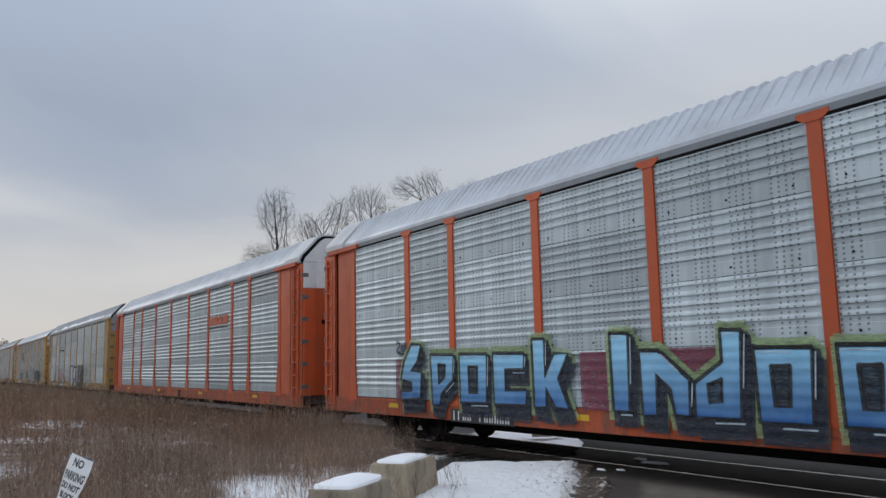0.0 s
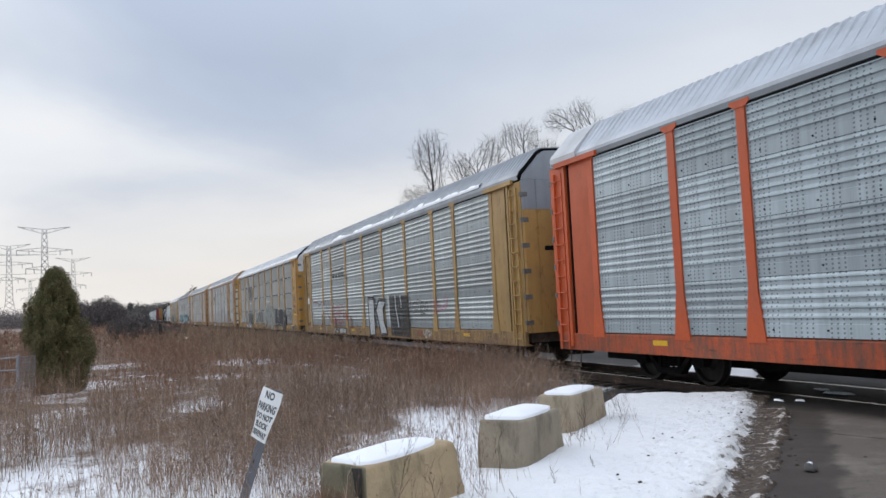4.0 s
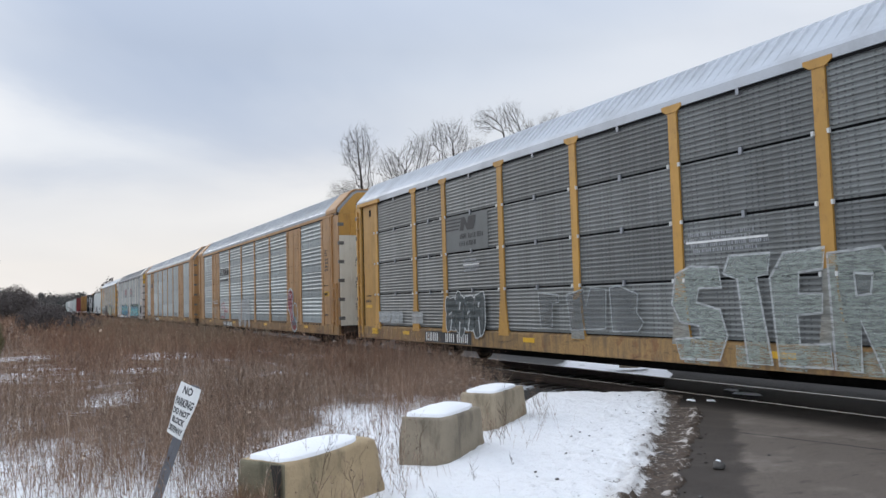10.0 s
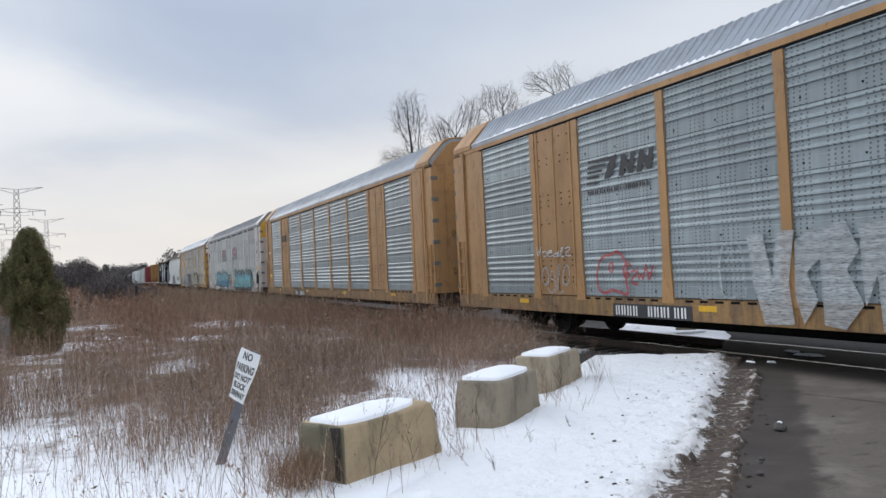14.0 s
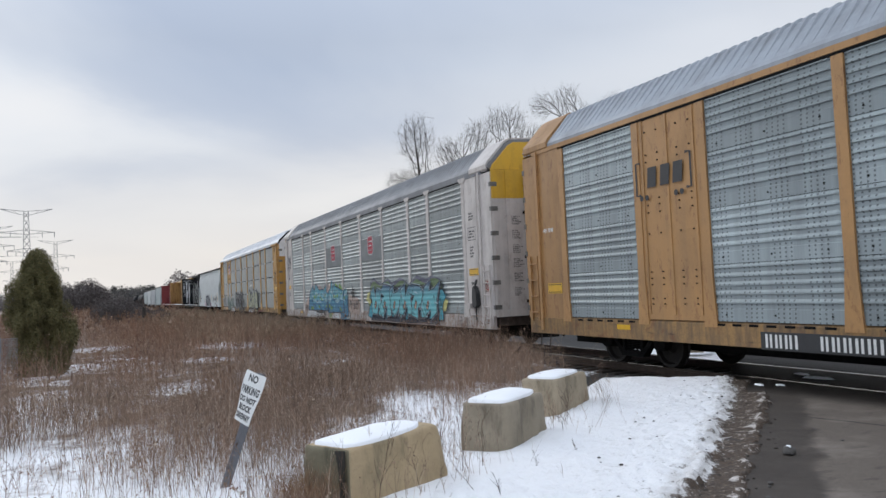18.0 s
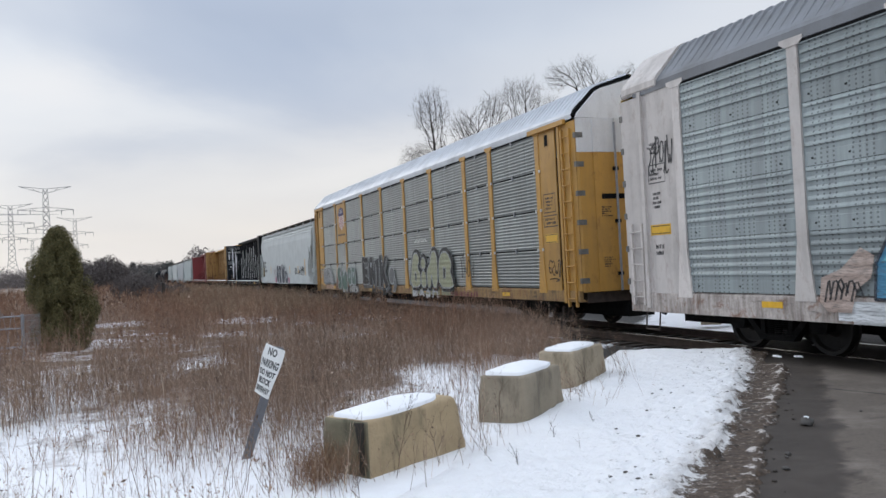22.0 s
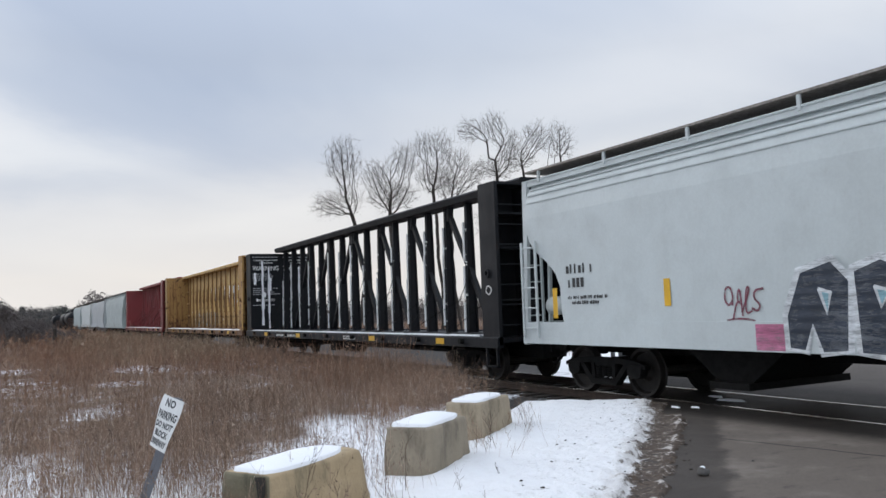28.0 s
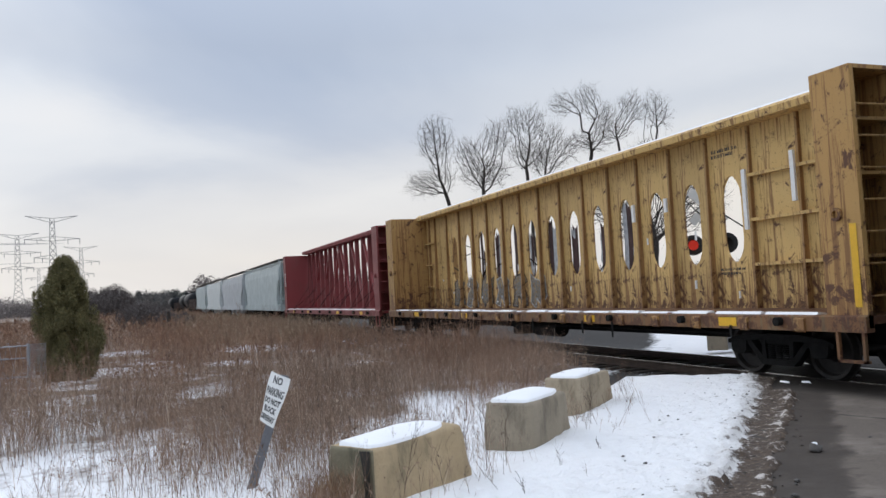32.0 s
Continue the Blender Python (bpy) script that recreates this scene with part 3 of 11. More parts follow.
def roof_mesh(mat, y0, y1, pitch=0.24, high=0.045, tall=1.0, peak=None):
    """Roof sheet with ribs running over it from eave to eave."""
    key = ("roof", mat.name, y0, y1, tall, peak)
    if key not in CACHE:
        half = [(x, 4.9 + (z - 4.9) * (peak or tall if x == 0 else tall)) for x, z in ROOF_LINE]
        line = half + [(-x, z) for x, z in half[-2::-1]]
        k = len(line)
        n = round((y1 - y0) / pitch)
        p = (y1 - y0) / n
        ys = []
        for i in range(n):
            y = y0 + i * p
            ys += [(y, 0), (y + p * 0.55, 0), (y + p * 0.65, 1), (y + p * 0.9, 1)]
        ys.append((y1, 0))
        vs, fs = [], []
        for y, up_ in ys:
            for j, (x, z) in enumerate(line):
                lift_ = high * up_ if 2 < j < k - 3 else 0
                vs.append((x * (1 + lift_ * 0.25), y, z + lift_))
        for i in range(len(ys) - 1):
            for j in range(k - 1):
                fs.append((i * k + j, i * k + j + 1, (i + 1) * k + j + 1, (i + 1) * k + j))
        CACHE[key] = G().add(vs, fs).mesh("roof", mat)
    return CACHE[key]


def autorack(label, centre, post_mat, screen, style, roof, solid_bays=(), end_mat=None, cap_mat=None, flare=0.12, sill_mat=None, rib=0.16, seal=True, leaf_mat=None, clips=False, eave_mat=None, rungs=(0.62, 4.7, 11), hood=False, sill_low=0.62, tall=1.0, broad=False, peak=None, crest=None):
    car = thing("car_carrier_wagon", label, "train wagon", pose(TRACK_X, centre, RAIL_Z), "wagons of the train")
    CARS.append((car, centre))
    leaf_mat = leaf_mat or end_mat or post_mat
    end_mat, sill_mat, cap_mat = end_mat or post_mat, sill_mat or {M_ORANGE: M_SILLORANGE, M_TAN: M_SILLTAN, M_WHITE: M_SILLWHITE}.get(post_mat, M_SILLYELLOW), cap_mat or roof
    for m in (None, TURNED):
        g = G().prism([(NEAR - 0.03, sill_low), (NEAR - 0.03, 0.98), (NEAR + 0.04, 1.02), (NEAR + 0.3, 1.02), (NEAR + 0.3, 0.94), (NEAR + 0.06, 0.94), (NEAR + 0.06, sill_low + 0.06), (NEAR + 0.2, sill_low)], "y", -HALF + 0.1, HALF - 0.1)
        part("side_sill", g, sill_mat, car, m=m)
        g = G().box(NEAR + 0.015, NEAR + 0.05, -11.7, 11.7, Z_DECK, Z_EAVE)
        part("screen_backing", g, M_SEAM, car, m=m)
        part("eave_rail", G().box(NEAR - 0.035, NEAR + 0.05, -HALF + 0.5, HALF - 0.5, Z_EAVE - 0.05, Z_EAVE + 0.05), eave_mat or roof, car, m=m)
        for y in POSTS:
            part("post", post_mesh(post_mat, flare), None, car, m=(m or Matrix()) @ pose(0, y, 0))
        for i, (a, b) in enumerate(zip(POSTS, POSTS[1:])):
            w = b - a - 0.205
            at = (m or Matrix()) @ pose(0, (a + b) / 2, 0)
            if i in solid_bays:
                part("solid_panel", plate(w, Z_DECK, Z_EAVE - 0.05, post_mat), None, car, m=at)
                for dy in (-w / 2 + 0.1, 0.0, w / 2 - 0.1):
                    part("stiffener", plate(0.05, Z_DECK + 0.1, Z_EAVE - 0.1, post_mat, NEAR - 0.036, "stiffener"), None, car, m=at @ pose(0, dy, 0))
            elif style == "stacked":
                hs = (Z_EAVE - 0.05 - Z_DECK) / 4
                for k in range(4):
                    part("screen_panel", ribbed(w, Z_DECK + 0.02 + k * hs, Z_DECK - 0.02 + (k + 1) * hs, 0.085, 0.02, screen), None, car, m=at)
            else:
                hs = (Z_EAVE - 0.05 - Z_DECK) / 4
                for k in range(4):
                    part("screen_panel", ribbed(w, Z_DECK + 0.002 + k * hs, Z_DECK - 0.002 + (k + 1) * hs, rib, 0.029, screen), None, car, m=at)
        # black strip that stands in for the shadow line in the gap under the eave
        part("eave_gap", G().box(NEAR - 0.031, NEAR + 0.01, -11.6, 11.6, Z_EAVE - 0.10, Z_EAVE - 0.055), M_SEAM, car, m=m)
        for s in (-1, 1):
            far = broad
            part("return_panel", plate(0.54 if far else 0.72, 0.98, Z_EAVE - 0.05, end_mat, NEAR - 0.012, "return_panel"), None, car, m=(m or Matrix()) @ pose(0, s * (13.21 if far else 13.12), 0))
            q = (m or Matrix()) @ pose(0, s * (12.28 if far else 12.19), 0)
            part("end_panel", plate(1.0 if far else 0.80, 0.98, Z_EAVE - 0.05, end_mat, NEAR - 0.022, "end_panel"), None, car, m=q)
            part("end_post", plate(0.10, 0.70, Z_EAVE + 0.02, end_mat, NEAR - 0.06, "end_post", 0.1), None, car, m=(m or Matrix()) @ pose(0, s * (12.98 if far else 12.80), 0))
            if not hood:
                part("seam_strip", plate(0.20, 0.98, Z_EAVE - 0.05, end_mat, NEAR - 0.004, "seam_strip"), None, car, m=(m or Matrix()) @ pose(0, s * 12.66, 0))
            if hood:
                part("door_gap", plate(0.055 if s > 0 and not broad else 0.05 if s > 0 else 0.03, 0.98, Z_EAVE - 0.06, M_SEAM, NEAR - 0.014, "door_gap"), None, car, m=(m or Matrix()) @ pose(0, s * (12.855 if far else 12.67), 0))
            if hood:
                part("hood_rail", plate(1.75, Z_EAVE - 0.08, Z_EAVE + 0.03, end_mat, NEAR - 0.10, "hood_rail", 0.08), None, car, m=(m or Matrix()) @ pose(0, s * 12.25, 0))
        for s in (-1, 1):
            ladder(car, "ladder", s * 13.10 - 0.17, s * 13.10 + 0.17, *rungs, NEAR - 0.03, end_mat, m=m)
    part("deck", G().box(-1.3, 1.3, -HALF + 0.1, HALF - 0.1, 0.86, 0.98).box(-0.35, 0.35, -HALF + 0.1, HALF - 0.1, 0.32, 0.86), M_UNDER, car)
    part("roof", roof_mesh(roof, -13.4, 13.4, tall=tall, peak=peak), None, car)
    for s in (-1, 1):
        # folding end doors: two corner leaves that turn in, four flat leaves, each with a top in another colour
        for side in (-1, 1):
            for name, z0, z1, mat, k in (("corner_leaf", 0.95, 4.12, leaf_mat, 0.0), ("corner_leaf_top", 4.125, 4.90, cap_mat, 0.003)):
                poly = [(side * (1.585 - k), 13.485 * s), (side * (1.54 - k), (HALF + 0.01 - k) * s), (side * 1.12, (HALF + 0.01 - k) * s), (side * 1.12, (HALF - 0.05) * s), (side * 1.50, (HALF - 0.05) * s)]
                part(name, G().prism(poly, "z", z0, z1), mat, car)
        for k in range(4):
            x0 = -1.17 + k * 0.59
            leaf = part("door_leaf", G().box(x0, x0 + 0.57, HALF * s - 0.03, HALF * s + 0.03, 0.95, 4.12), leaf_mat, car)
            part("door_leaf_top", G().box(x0, x0 + 0.57, HALF * s - 0.032, HALF * s + 0.027, 4.125, 4.90), cap_mat, leaf)
            part("door_rib", G().box(x0 + 0.02, x0 + 0.08, HALF * s - 0.02, HALF * s + 0.06, 1.0, 4.85), leaf_mat, leaf)
        for x in (-0.62, 0.56):
            part("locking_rod", G().tube((x, (HALF + 0.085) * s, 0.95), (x, (HALF + 0.085) * s, 4.8), 0.028, 8), M_GALV, car, "galvanised door locking rod")
            for z in (1.3, 2.5, 3.7):
                part("rod_bracket", G().box(x - 0.06, x + 0.06, HALF * s - 0.02, (HALF + 0.10) * s if s > 0 else HALF * s + 0.02, z, z + 0.08) if s > 0 else G().box(x - 0.06, x + 0.06, (HALF + 0.10) * s, HALF * s + 0.02, z, z + 0.08), M_UNDER, car)
        if hood:
            part("grab_slot", G().box(-1.0, -0.3, HALF * s - 0.035, HALF * s + 0.035, 3.05, 3.17), M_SEAM, car)
        if crest:
            # plain end sheet over the last stretch of the roof
            half_ = [(x, 4.9 + (z - 4.9) * (peak or tall if x == 0 else tall)) for x, z in ROOF_LINE]
            full = half_ + [(-x, z) for x, z in half_[-2::-1]]
            part("roof_end_sheet", G().prism([(x * 1.02, z + 0.052) for x, z in full] + [(x * 0.99, z - 0.01) for x, z in full[::-1]], "y", 12.25 * s, 13.36 * s), crest, car)
        line = [(-1.56, 4.91), (-1.50, 5.04), (-1.00, 5.58), (-0.86, 5.66), (0.0, 5.70), (0.86, 5.66), (1.00, 5.58), (1.50, 5.04), (1.56, 4.91)]
        line = [(x, 4.91 + (z - 4.91) * (peak or tall if x == 0 else tall)) for x, z in line]
        part("roof_end", G().prism(line, "y", 13.41 * s, 13.50 * s), cap_mat, car)
        part("roof_edge_seal", G().prism([(x * 1.045, z + 0.07) for x, z in line] + [(x, z) for x, z in line[::-1]], "y", 13.36 * s, 13.43 * s), M_SEAM if seal else roof, car)
        for k in range(6):
            part("door_hinge", G().box(-1.625, -1.42, 13.47 * s - 0.045, 13.47 * s + 0.045, 1.15 + k * 0.66, 1.27 + k * 0.66), M_HINGE, car, "grey steel door hinge")
        bogie(car, 10.15 * s)
    if clips:
        clip = fix(G().box(NEAR - 0.066, NEAR - 0.03, -0.145, -0.105, -0.032, 0.032).mesh("panel_clip", M_SIGNWHITE))
        latch = fix(G().box(NEAR - 0.04, NEAR - 0.005, -0.03, 0.03, -0.055, 0.055).mesh("panel_latch", M_GALV))
        hs = (Z_EAVE - 0.05 - Z_DECK) / 4
        for y in POSTS:
            for k in (1, 2, 3):
                for turn in (0, 180):
                    part("panel_clip", clip, None, car, m=pose(0, y, Z_DECK + k * hs) if not turn else pose(0, y + 0.25, Z_DECK + k * hs))
        for a, b in zip(POSTS, POSTS[1:]):
            for k in (1, 2, 3, 4):
                part("panel_latch", latch, None, car, m=pose(0, (a + b) / 2, Z_DECK + k * hs - 0.05 * (k == 4)))
    if style == "ribbed":
        heads = G()
        for i, (a, b) in enumerate(zip(POSTS, POSTS[1:])):
            if i in solid_bays:
                continue
            for k in range(4):
                z = Z_DECK + 0.10 + k * (Z_EAVE - 0.05 - Z_DECK) / 4
                for f in (0.1, 0.5, 0.9):
                    y = a + 0.1 + (b - a - 0.2) * f
                    heads.box(NEAR - 0.024, NEAR, y - 0.013, y + 0.013, z, z + 0.026)
        tagged(part("screen_bolt", heads, M_UNDER, car), kind="stuff")
    if solid_bays:
        bolts = G()
        for i in solid_bays:
            mid = (POSTS[i] + POSTS[i + 1]) / 2
            for z in (1.30, 1.40, 1.66, 1.78, 1.90, 2.62, 3.02, 3.16, 3.28, 3.98, 4.12, 4.55):
                for dy in (-0.62, -0.28, 0.28, 0.62):
                    bolts.box(NEAR - 0.034, NEAR - 0.018, mid + dy - 0.016, mid + dy + 0.016, z, z + 0.024)
        tagged(part("panel_bolt", bolts, M_UNDER, car), kind="stuff")
        slots = G()
        for i, (a, b) in enumerate(zip(POSTS, POSTS[1:])):
            if i not in solid_bays:
                for y in np.arange(a + 0.30, b - 0.30, 0.37):
                    slots.box(NEAR - 0.0335, NEAR + 0.01, y, y + 0.20, 0.945, 0.985)
        tagged(part("drain_slot", slots, M_SEAM, car), kind="stuff")
    for s in (-1, 1):
        g = G()
        for dy in (0.0, 0.42):
            g.tube((NEAR + 0.02, s * (12.55 + dy), 0.62), (NEAR - 0.02, s * (12.55 + dy), 0.28), 0.016, 6)
        g.tube((NEAR - 0.02, s * 12.55, 0.28), (NEAR - 0.02, s * 12.97, 0.28), 0.018, 6)
        part("stirrup_step", g, M_STEP, car)
        part("end_buffer_beam", G().box(-1.45, 1.45, min(s * 13.1, s * 13.42), max(s * 13.1, s * 13.42), 0.70, 0.93), M_STEP, car)
    for y in (-4.4, 0.6, 4.8):
        part("underframe_beam", G().box(-1.5, 1.5, y, y + 0.25, 0.62, 0.9), M_UNDER, car)
    part("brake_reservoir", G().tube((-0.9, -2.6, 0.62), (-0.9, -1.4, 0.62), 0.2, 12), M_UNDER, car)
    for y in (9.6, 3.2, -3.4, -9.6):
        part("reflector", G().box(NEAR - 0.036, NEAR - 0.03, y - 0.22, y + 0.22, 0.80, 0.90), M_REFLECT, car)
    coupler_parts(car, HALF + 0.02)
    return car


def mark_bars(car, y, z, w, h, rows, mat, name="stencil_lettering", x=NEAR - 0.048, n=6, seed=1):
    """Small lettering that cannot be read: rows of short upright bars, set in words."""
    rnd = random.Random(seed)
    g = G()
    tall_ = h / rows * 0.66
    cell = min(tall_ * 0.72, w / n / 1.6)
    for r in range(rows):
        zz = z + h - (r + 1) * h / rows + h / rows * 0.15
        a = rnd.uniform(0.0, 0.12) * w if rows > 1 else 0.0
        left = rnd.randint(3, 7)
        stop = w * (rnd.uniform(0.75, 1.0) if rows > 1 else 1.0)
        while a + cell * 0.7 < stop:
            g.box(x, x + 0.003, y - a - cell * rnd.choice((0.35, 0.62, 0.68)), y - a, zz, zz + tall_ * rnd.choice((1.0, 1.0, 0.8)))
            a += cell
            left -= 1
            if left == 0:
                a += cell * 0.7
                left = rnd.randint(3, 7)
    return tagged(part(name, g, mat, car), kind="stuff")


# ---- graffiti: flat paint shapes in (metres from the left, height) ----
def paint_poly(g, pts, y, z, x):
    n = len(pts)
    x -= 0.00009 * len(g.f)
    g.add([(x, y - a, z + b) for a, b in pts], [tuple(range(n))])


def rounded(pts, times=2, closed=False):
    """Cuts the corners of a line until it runs smoothly."""
    for _ in range(times):
        out_ = [] if closed else [pts[0]]
        ring = pts + [pts[0]] if closed else pts
        for (a0, b0), (a1, b1) in zip(ring, ring[1:]):
            out_ += [(a0 * 0.75 + a1 * 0.25, b0 * 0.75 + b1 * 0.25), (a0 * 0.25 + a1 * 0.75, b0 * 0.25 + b1 * 0.75)]
        pts = out_ if closed else out_ + [pts[-1]]
    return pts + [pts[0]] if closed else pts


def stroke(g, pts, width, y, z, x):
    """A painted line of even width, one ribbon whose lift grows along it."""
    pts = [p for i, p in enumerate(pts) if i == 0 or math.hypot(p[0] - pts[i - 1][0], p[1] - pts[i - 1][1]) > 1e-4]
    n = len(pts)
    if n < 2:
        return
    vs = []
    x -= 0.000012 * len(g.v)
    for i, (a, b) in enumerate(pts):
        p, q = pts[max(0, i - 1)], pts[min(n - 1, i + 1)]
        d = math.hypot(q[0] - p[0], q[1] - p[1]) or 1e-6
        ux, uz = (q[0] - p[0]) / d, (q[1] - p[1]) / d
        e = width / 2
        end = -0.4 * e if i == 0 else 0.4 * e if i == n - 1 else 0.0
        a, b = a + ux * end, b + uz * end
        vs += [(x - 0.00003 * i, y - (a - uz * e), z + b + ux * e), (x - 0.00003 * i, y - (a + uz * e), z + b - ux * e)]
    g.add(vs, [(2 * i, 2 * i + 1, 2 * i + 3, 2 * i + 2) for i in range(n - 1)])


SCRAWL = (  # single strokes of hasty handwriting, in a box one wide and one high
    [(0.8, 0.55), (0.5, 0.75), (0.15, 0.5), (0.2, 0.1), (0.6, 0.05), (0.85, 0.4), (0.8, 0.7)],
    [(0.1, 0.1), (0.4, 0.5), (0.65, 0.95), (0.45, 1.05), (0.35, 0.6), (0.45, 0.0), (0.9, 0.15)],
    [(0.15, 0.7), (0.2, 0.0), (0.3, 0.55), (0.6, 0.75), (0.75, 0.45), (0.7, 0.0)],
    [(0.85, 0.8), (0.4, 0.95), (0.2, 0.65), (0.75, 0.4), (0.7, 0.05), (0.05, 0.0)],
    [(0.2, 1.0), (0.15, -0.1), (0.2, 0.9), (0.75, 1.0), (0.8, 0.6), (0.25, 0.5)],
    [(0.1, 0.9), (0.3, 0.05), (0.5, 0.6), (0.7, 0.05), (0.95, 1.05)],
    [(0.1, 0.0), (0.4, 1.0), (0.6, 0.45), (0.2, 0.4), (0.6, 0.45), (0.85, -0.1)],
    [(0.1, 0.45), (0.75, 0.55), (0.6, 0.85), (0.2, 0.7), (0.15, 0.15), (0.6, 0.0), (0.95, 0.2)],
)


def tag_scribble(car, y, z, w, h, mat, width=0.05, seed=1, turns=9, x=NEAR - 0.0605, label="spray-painted tag"):
    """A hurried tag: joined and single strokes of one spray line, with an underline now and then."""
    rnd = random.Random(seed)
    g = G()
    n = max(2, min(turns, 6))
    for k in range(n):
        s, hh, dz = rnd.choice(SCRAWL), rnd.uniform(0.7, 1.05), rnd.uniform(0.0, 0.15)
        s = [(1 - p if k % 2 else p, 1 - q if k % 3 == 0 else q) for p, q in s]
        stroke(g, rounded([((k - 0.1 + p * 1.35 + q * 0.2) * w / n, (dz + q * hh) * h) for p, q in s]), width * 0.85, y, z, x)
    if rnd.random() < 0.4:
        stroke(g, rounded([(0.1 * w, -0.12 * h), (0.5 * w, -0.06 * h), (0.95 * w, -0.16 * h), (0.6 * w, -0.24 * h)]), width * 0.8, y, z, x)
    return tagged(part("graffiti", g, mat, car, label), kind="stuff")


GLYPH = {  # strokes of a square-cut letter in a box one wide and one high
    "S": [[(0.95, 0.95), (0.1, 0.85), (0.1, 0.52), (0.85, 0.48), (0.85, 0.12), (0.0, 0.0)]],
    "P": [[(0.15, -0.25), (0.15, 0.95), (0.85, 0.9), (0.85, 0.4), (0.2, 0.4)]],
    "O": [[(0.15, 0.08), (0.15, 0.92), (0.85, 0.92), (0.85, 0.08), (0.05, 0.08)]],
    "C": [[(0.9, 0.9), (0.15, 0.92), (0.15, 0.08), (0.9, 0.1)]],
    "K": [[(0.15, 1.3), (0.15, -0.05)], [(0.9, 0.95), (0.3, 0.45), (0.95, -0.05)]],
    "I": [[(0.5, 1.0), (0.5, 0.0)]],
    "N": [[(0.12, 0.0), (0.12, 1.0), (0.88, 0.05), (0.88, 1.0)]],
    "D": [[(0.85, 1.5), (0.85, 0.05), (0.2, 0.05), (0.15, 0.6), (0.8, 0.75)]],
    "M": [[(0.05, 0.0), (0.1, 1.0), (0.5, 0.35), (0.9, 1.0), (0.95, 0.0)]],
    "E": [[(0.9, 0.95), (0.15, 0.95), (0.15, 0.05), (0.9, 0.05)], [(0.2, 0.5), (0.75, 0.5)]],
    "R": [[(0.12, 0.0), (0.12, 0.95), (0.85, 0.85), (0.8, 0.5), (0.15, 0.45)], [(0.45, 0.45), (0.95, 0.0)]],
    "U": [[(0.12, 1.0), (0.15, 0.08), (0.85, 0.08), (0.88, 1.0)]],
    "T": [[(0.0, 0.95), (1.0, 0.95)], [(0.5, 0.95), (0.5, 0.0)]],
    "A": [[(0.05, 0.0), (0.45, 1.0), (0.95, 0.0)], [(0.25, 0.38), (0.75, 0.38)]],
    "G": [[(0.9, 0.85), (0.2, 0.95), (0.1, 0.1), (0.85, 0.05), (0.85, 0.5), (0.5, 0.5)]],
    "L": [[(0.15, 1.0), (0.15, 0.06), (0.9, 0.06)]],
    "B": [[(0.12, 0.0), (0.12, 1.0), (0.75, 0.88), (0.70, 0.58), (0.15, 0.52), (0.85, 0.42), (0.82, 0.08), (0.12, 0.0)]],
    "F": [[(0.9, 0.95), (0.15, 0.95), (0.12, 0.0)], [(0.15, 0.5), (0.7, 0.52)]],
    "V": [[(0.05, 1.0), (0.45, 0.0), (0.95, 1.05)]],
    "H": [[(0.12, 0.0), (0.12, 1.0)], [(0.88, 0.0), (0.88, 1.0)], [(0.12, 0.5), (0.88, 0.5)]],
}


def mural(car, word, y, z, w, h, coats, spread=1.0, seed=1, x=NEAR - 0.0605, lean=0.0, label="spray-painted mural lettering", soft=2):
    """Block lettering in several coats, each (material, line width, lift): halo, shadow, fill, shine."""
    rnd = random.Random(seed)
    boxes = []
    a = 0.0
    for ch in word:
        if ch == " ":
            a += w * 0.6
            continue
        cw = w * rnd.uniform(0.85, 1.1) * (0.6 if ch == "I" else 1.0)
        boxes.append((ch, a, cw, h * rnd.uniform(0.92, 1.08), rnd.uniform(-0.04, 0.06) * h))
        a += cw * spread
    odd = {b[1] for k, b in enumerate(boxes) if k % 2 == 0}
    even = {b[1] for k, b in enumerate(boxes) if k % 3 != 1}
    for i, (mat, width, da, dz, lo, hi) in enumerate(coats):
        g = G()
        for ch, a0, cw, ch_h, dz0 in boxes:
            for line in GLYPH[ch]:
                line = [(1 - p if a0 in odd else p, 0.95 - q if a0 in even else q) for p, q in line]
                pts = [(a0 + p * cw * 0.86 + da + lean * q * ch_h, dz0 + q * ch_h + dz) for p, q in line]
                if (lo, hi) != (0, 1):
                    pts = [(p, min(max(q, lo * h), hi * h)) for p, q in pts]
                stroke(g, rounded(pts, soft), width, y, z, x - 0.0032 * i)
        tagged(part("graffiti", g, mat, car, label if i == 0 else ""), kind="stuff")


def spray(name, col, cover=0.86):
    """Sprayed paint over ribbed sheet: it thins in places, most on the ribs, so that the sheet shows through."""
    def build(n, b):
        p = n.coord()
        x, y, z = n.split(p)
        cloud, fine = n.noise(p, 2.2, 4.0, 0.6), n.noise(n.coord((4, 4, 26)), 1.5, 4.0, 0.65)
        c = n.mix(n.range(cloud, 0.3, 0.7), tuple(v * 0.72 for v in col), tuple(min(1, v * 1.2) for v in col))
        c = n.mix(n.range(fine, 0.52, 0.72, 0.0, 0.55), c, (0.16, 0.165, 0.17))
        n.link(c, b.inputs["Base Color"])
        b.inputs["Roughness"].default_value = 0.6
        n.put(b.inputs["Alpha"], n.range(n.math("ADD", n.math("MULTIPLY", fine, 0.65), n.math("MULTIPLY", cloud, 0.35)), 0.40, 0.62, min(1.0, cover + 0.12), cover - 0.32))
        n.bump(b, n.math("SINE", n.math("MULTIPLY", z, 39.3)), 0.2, 0.02)
    return material(name, build)


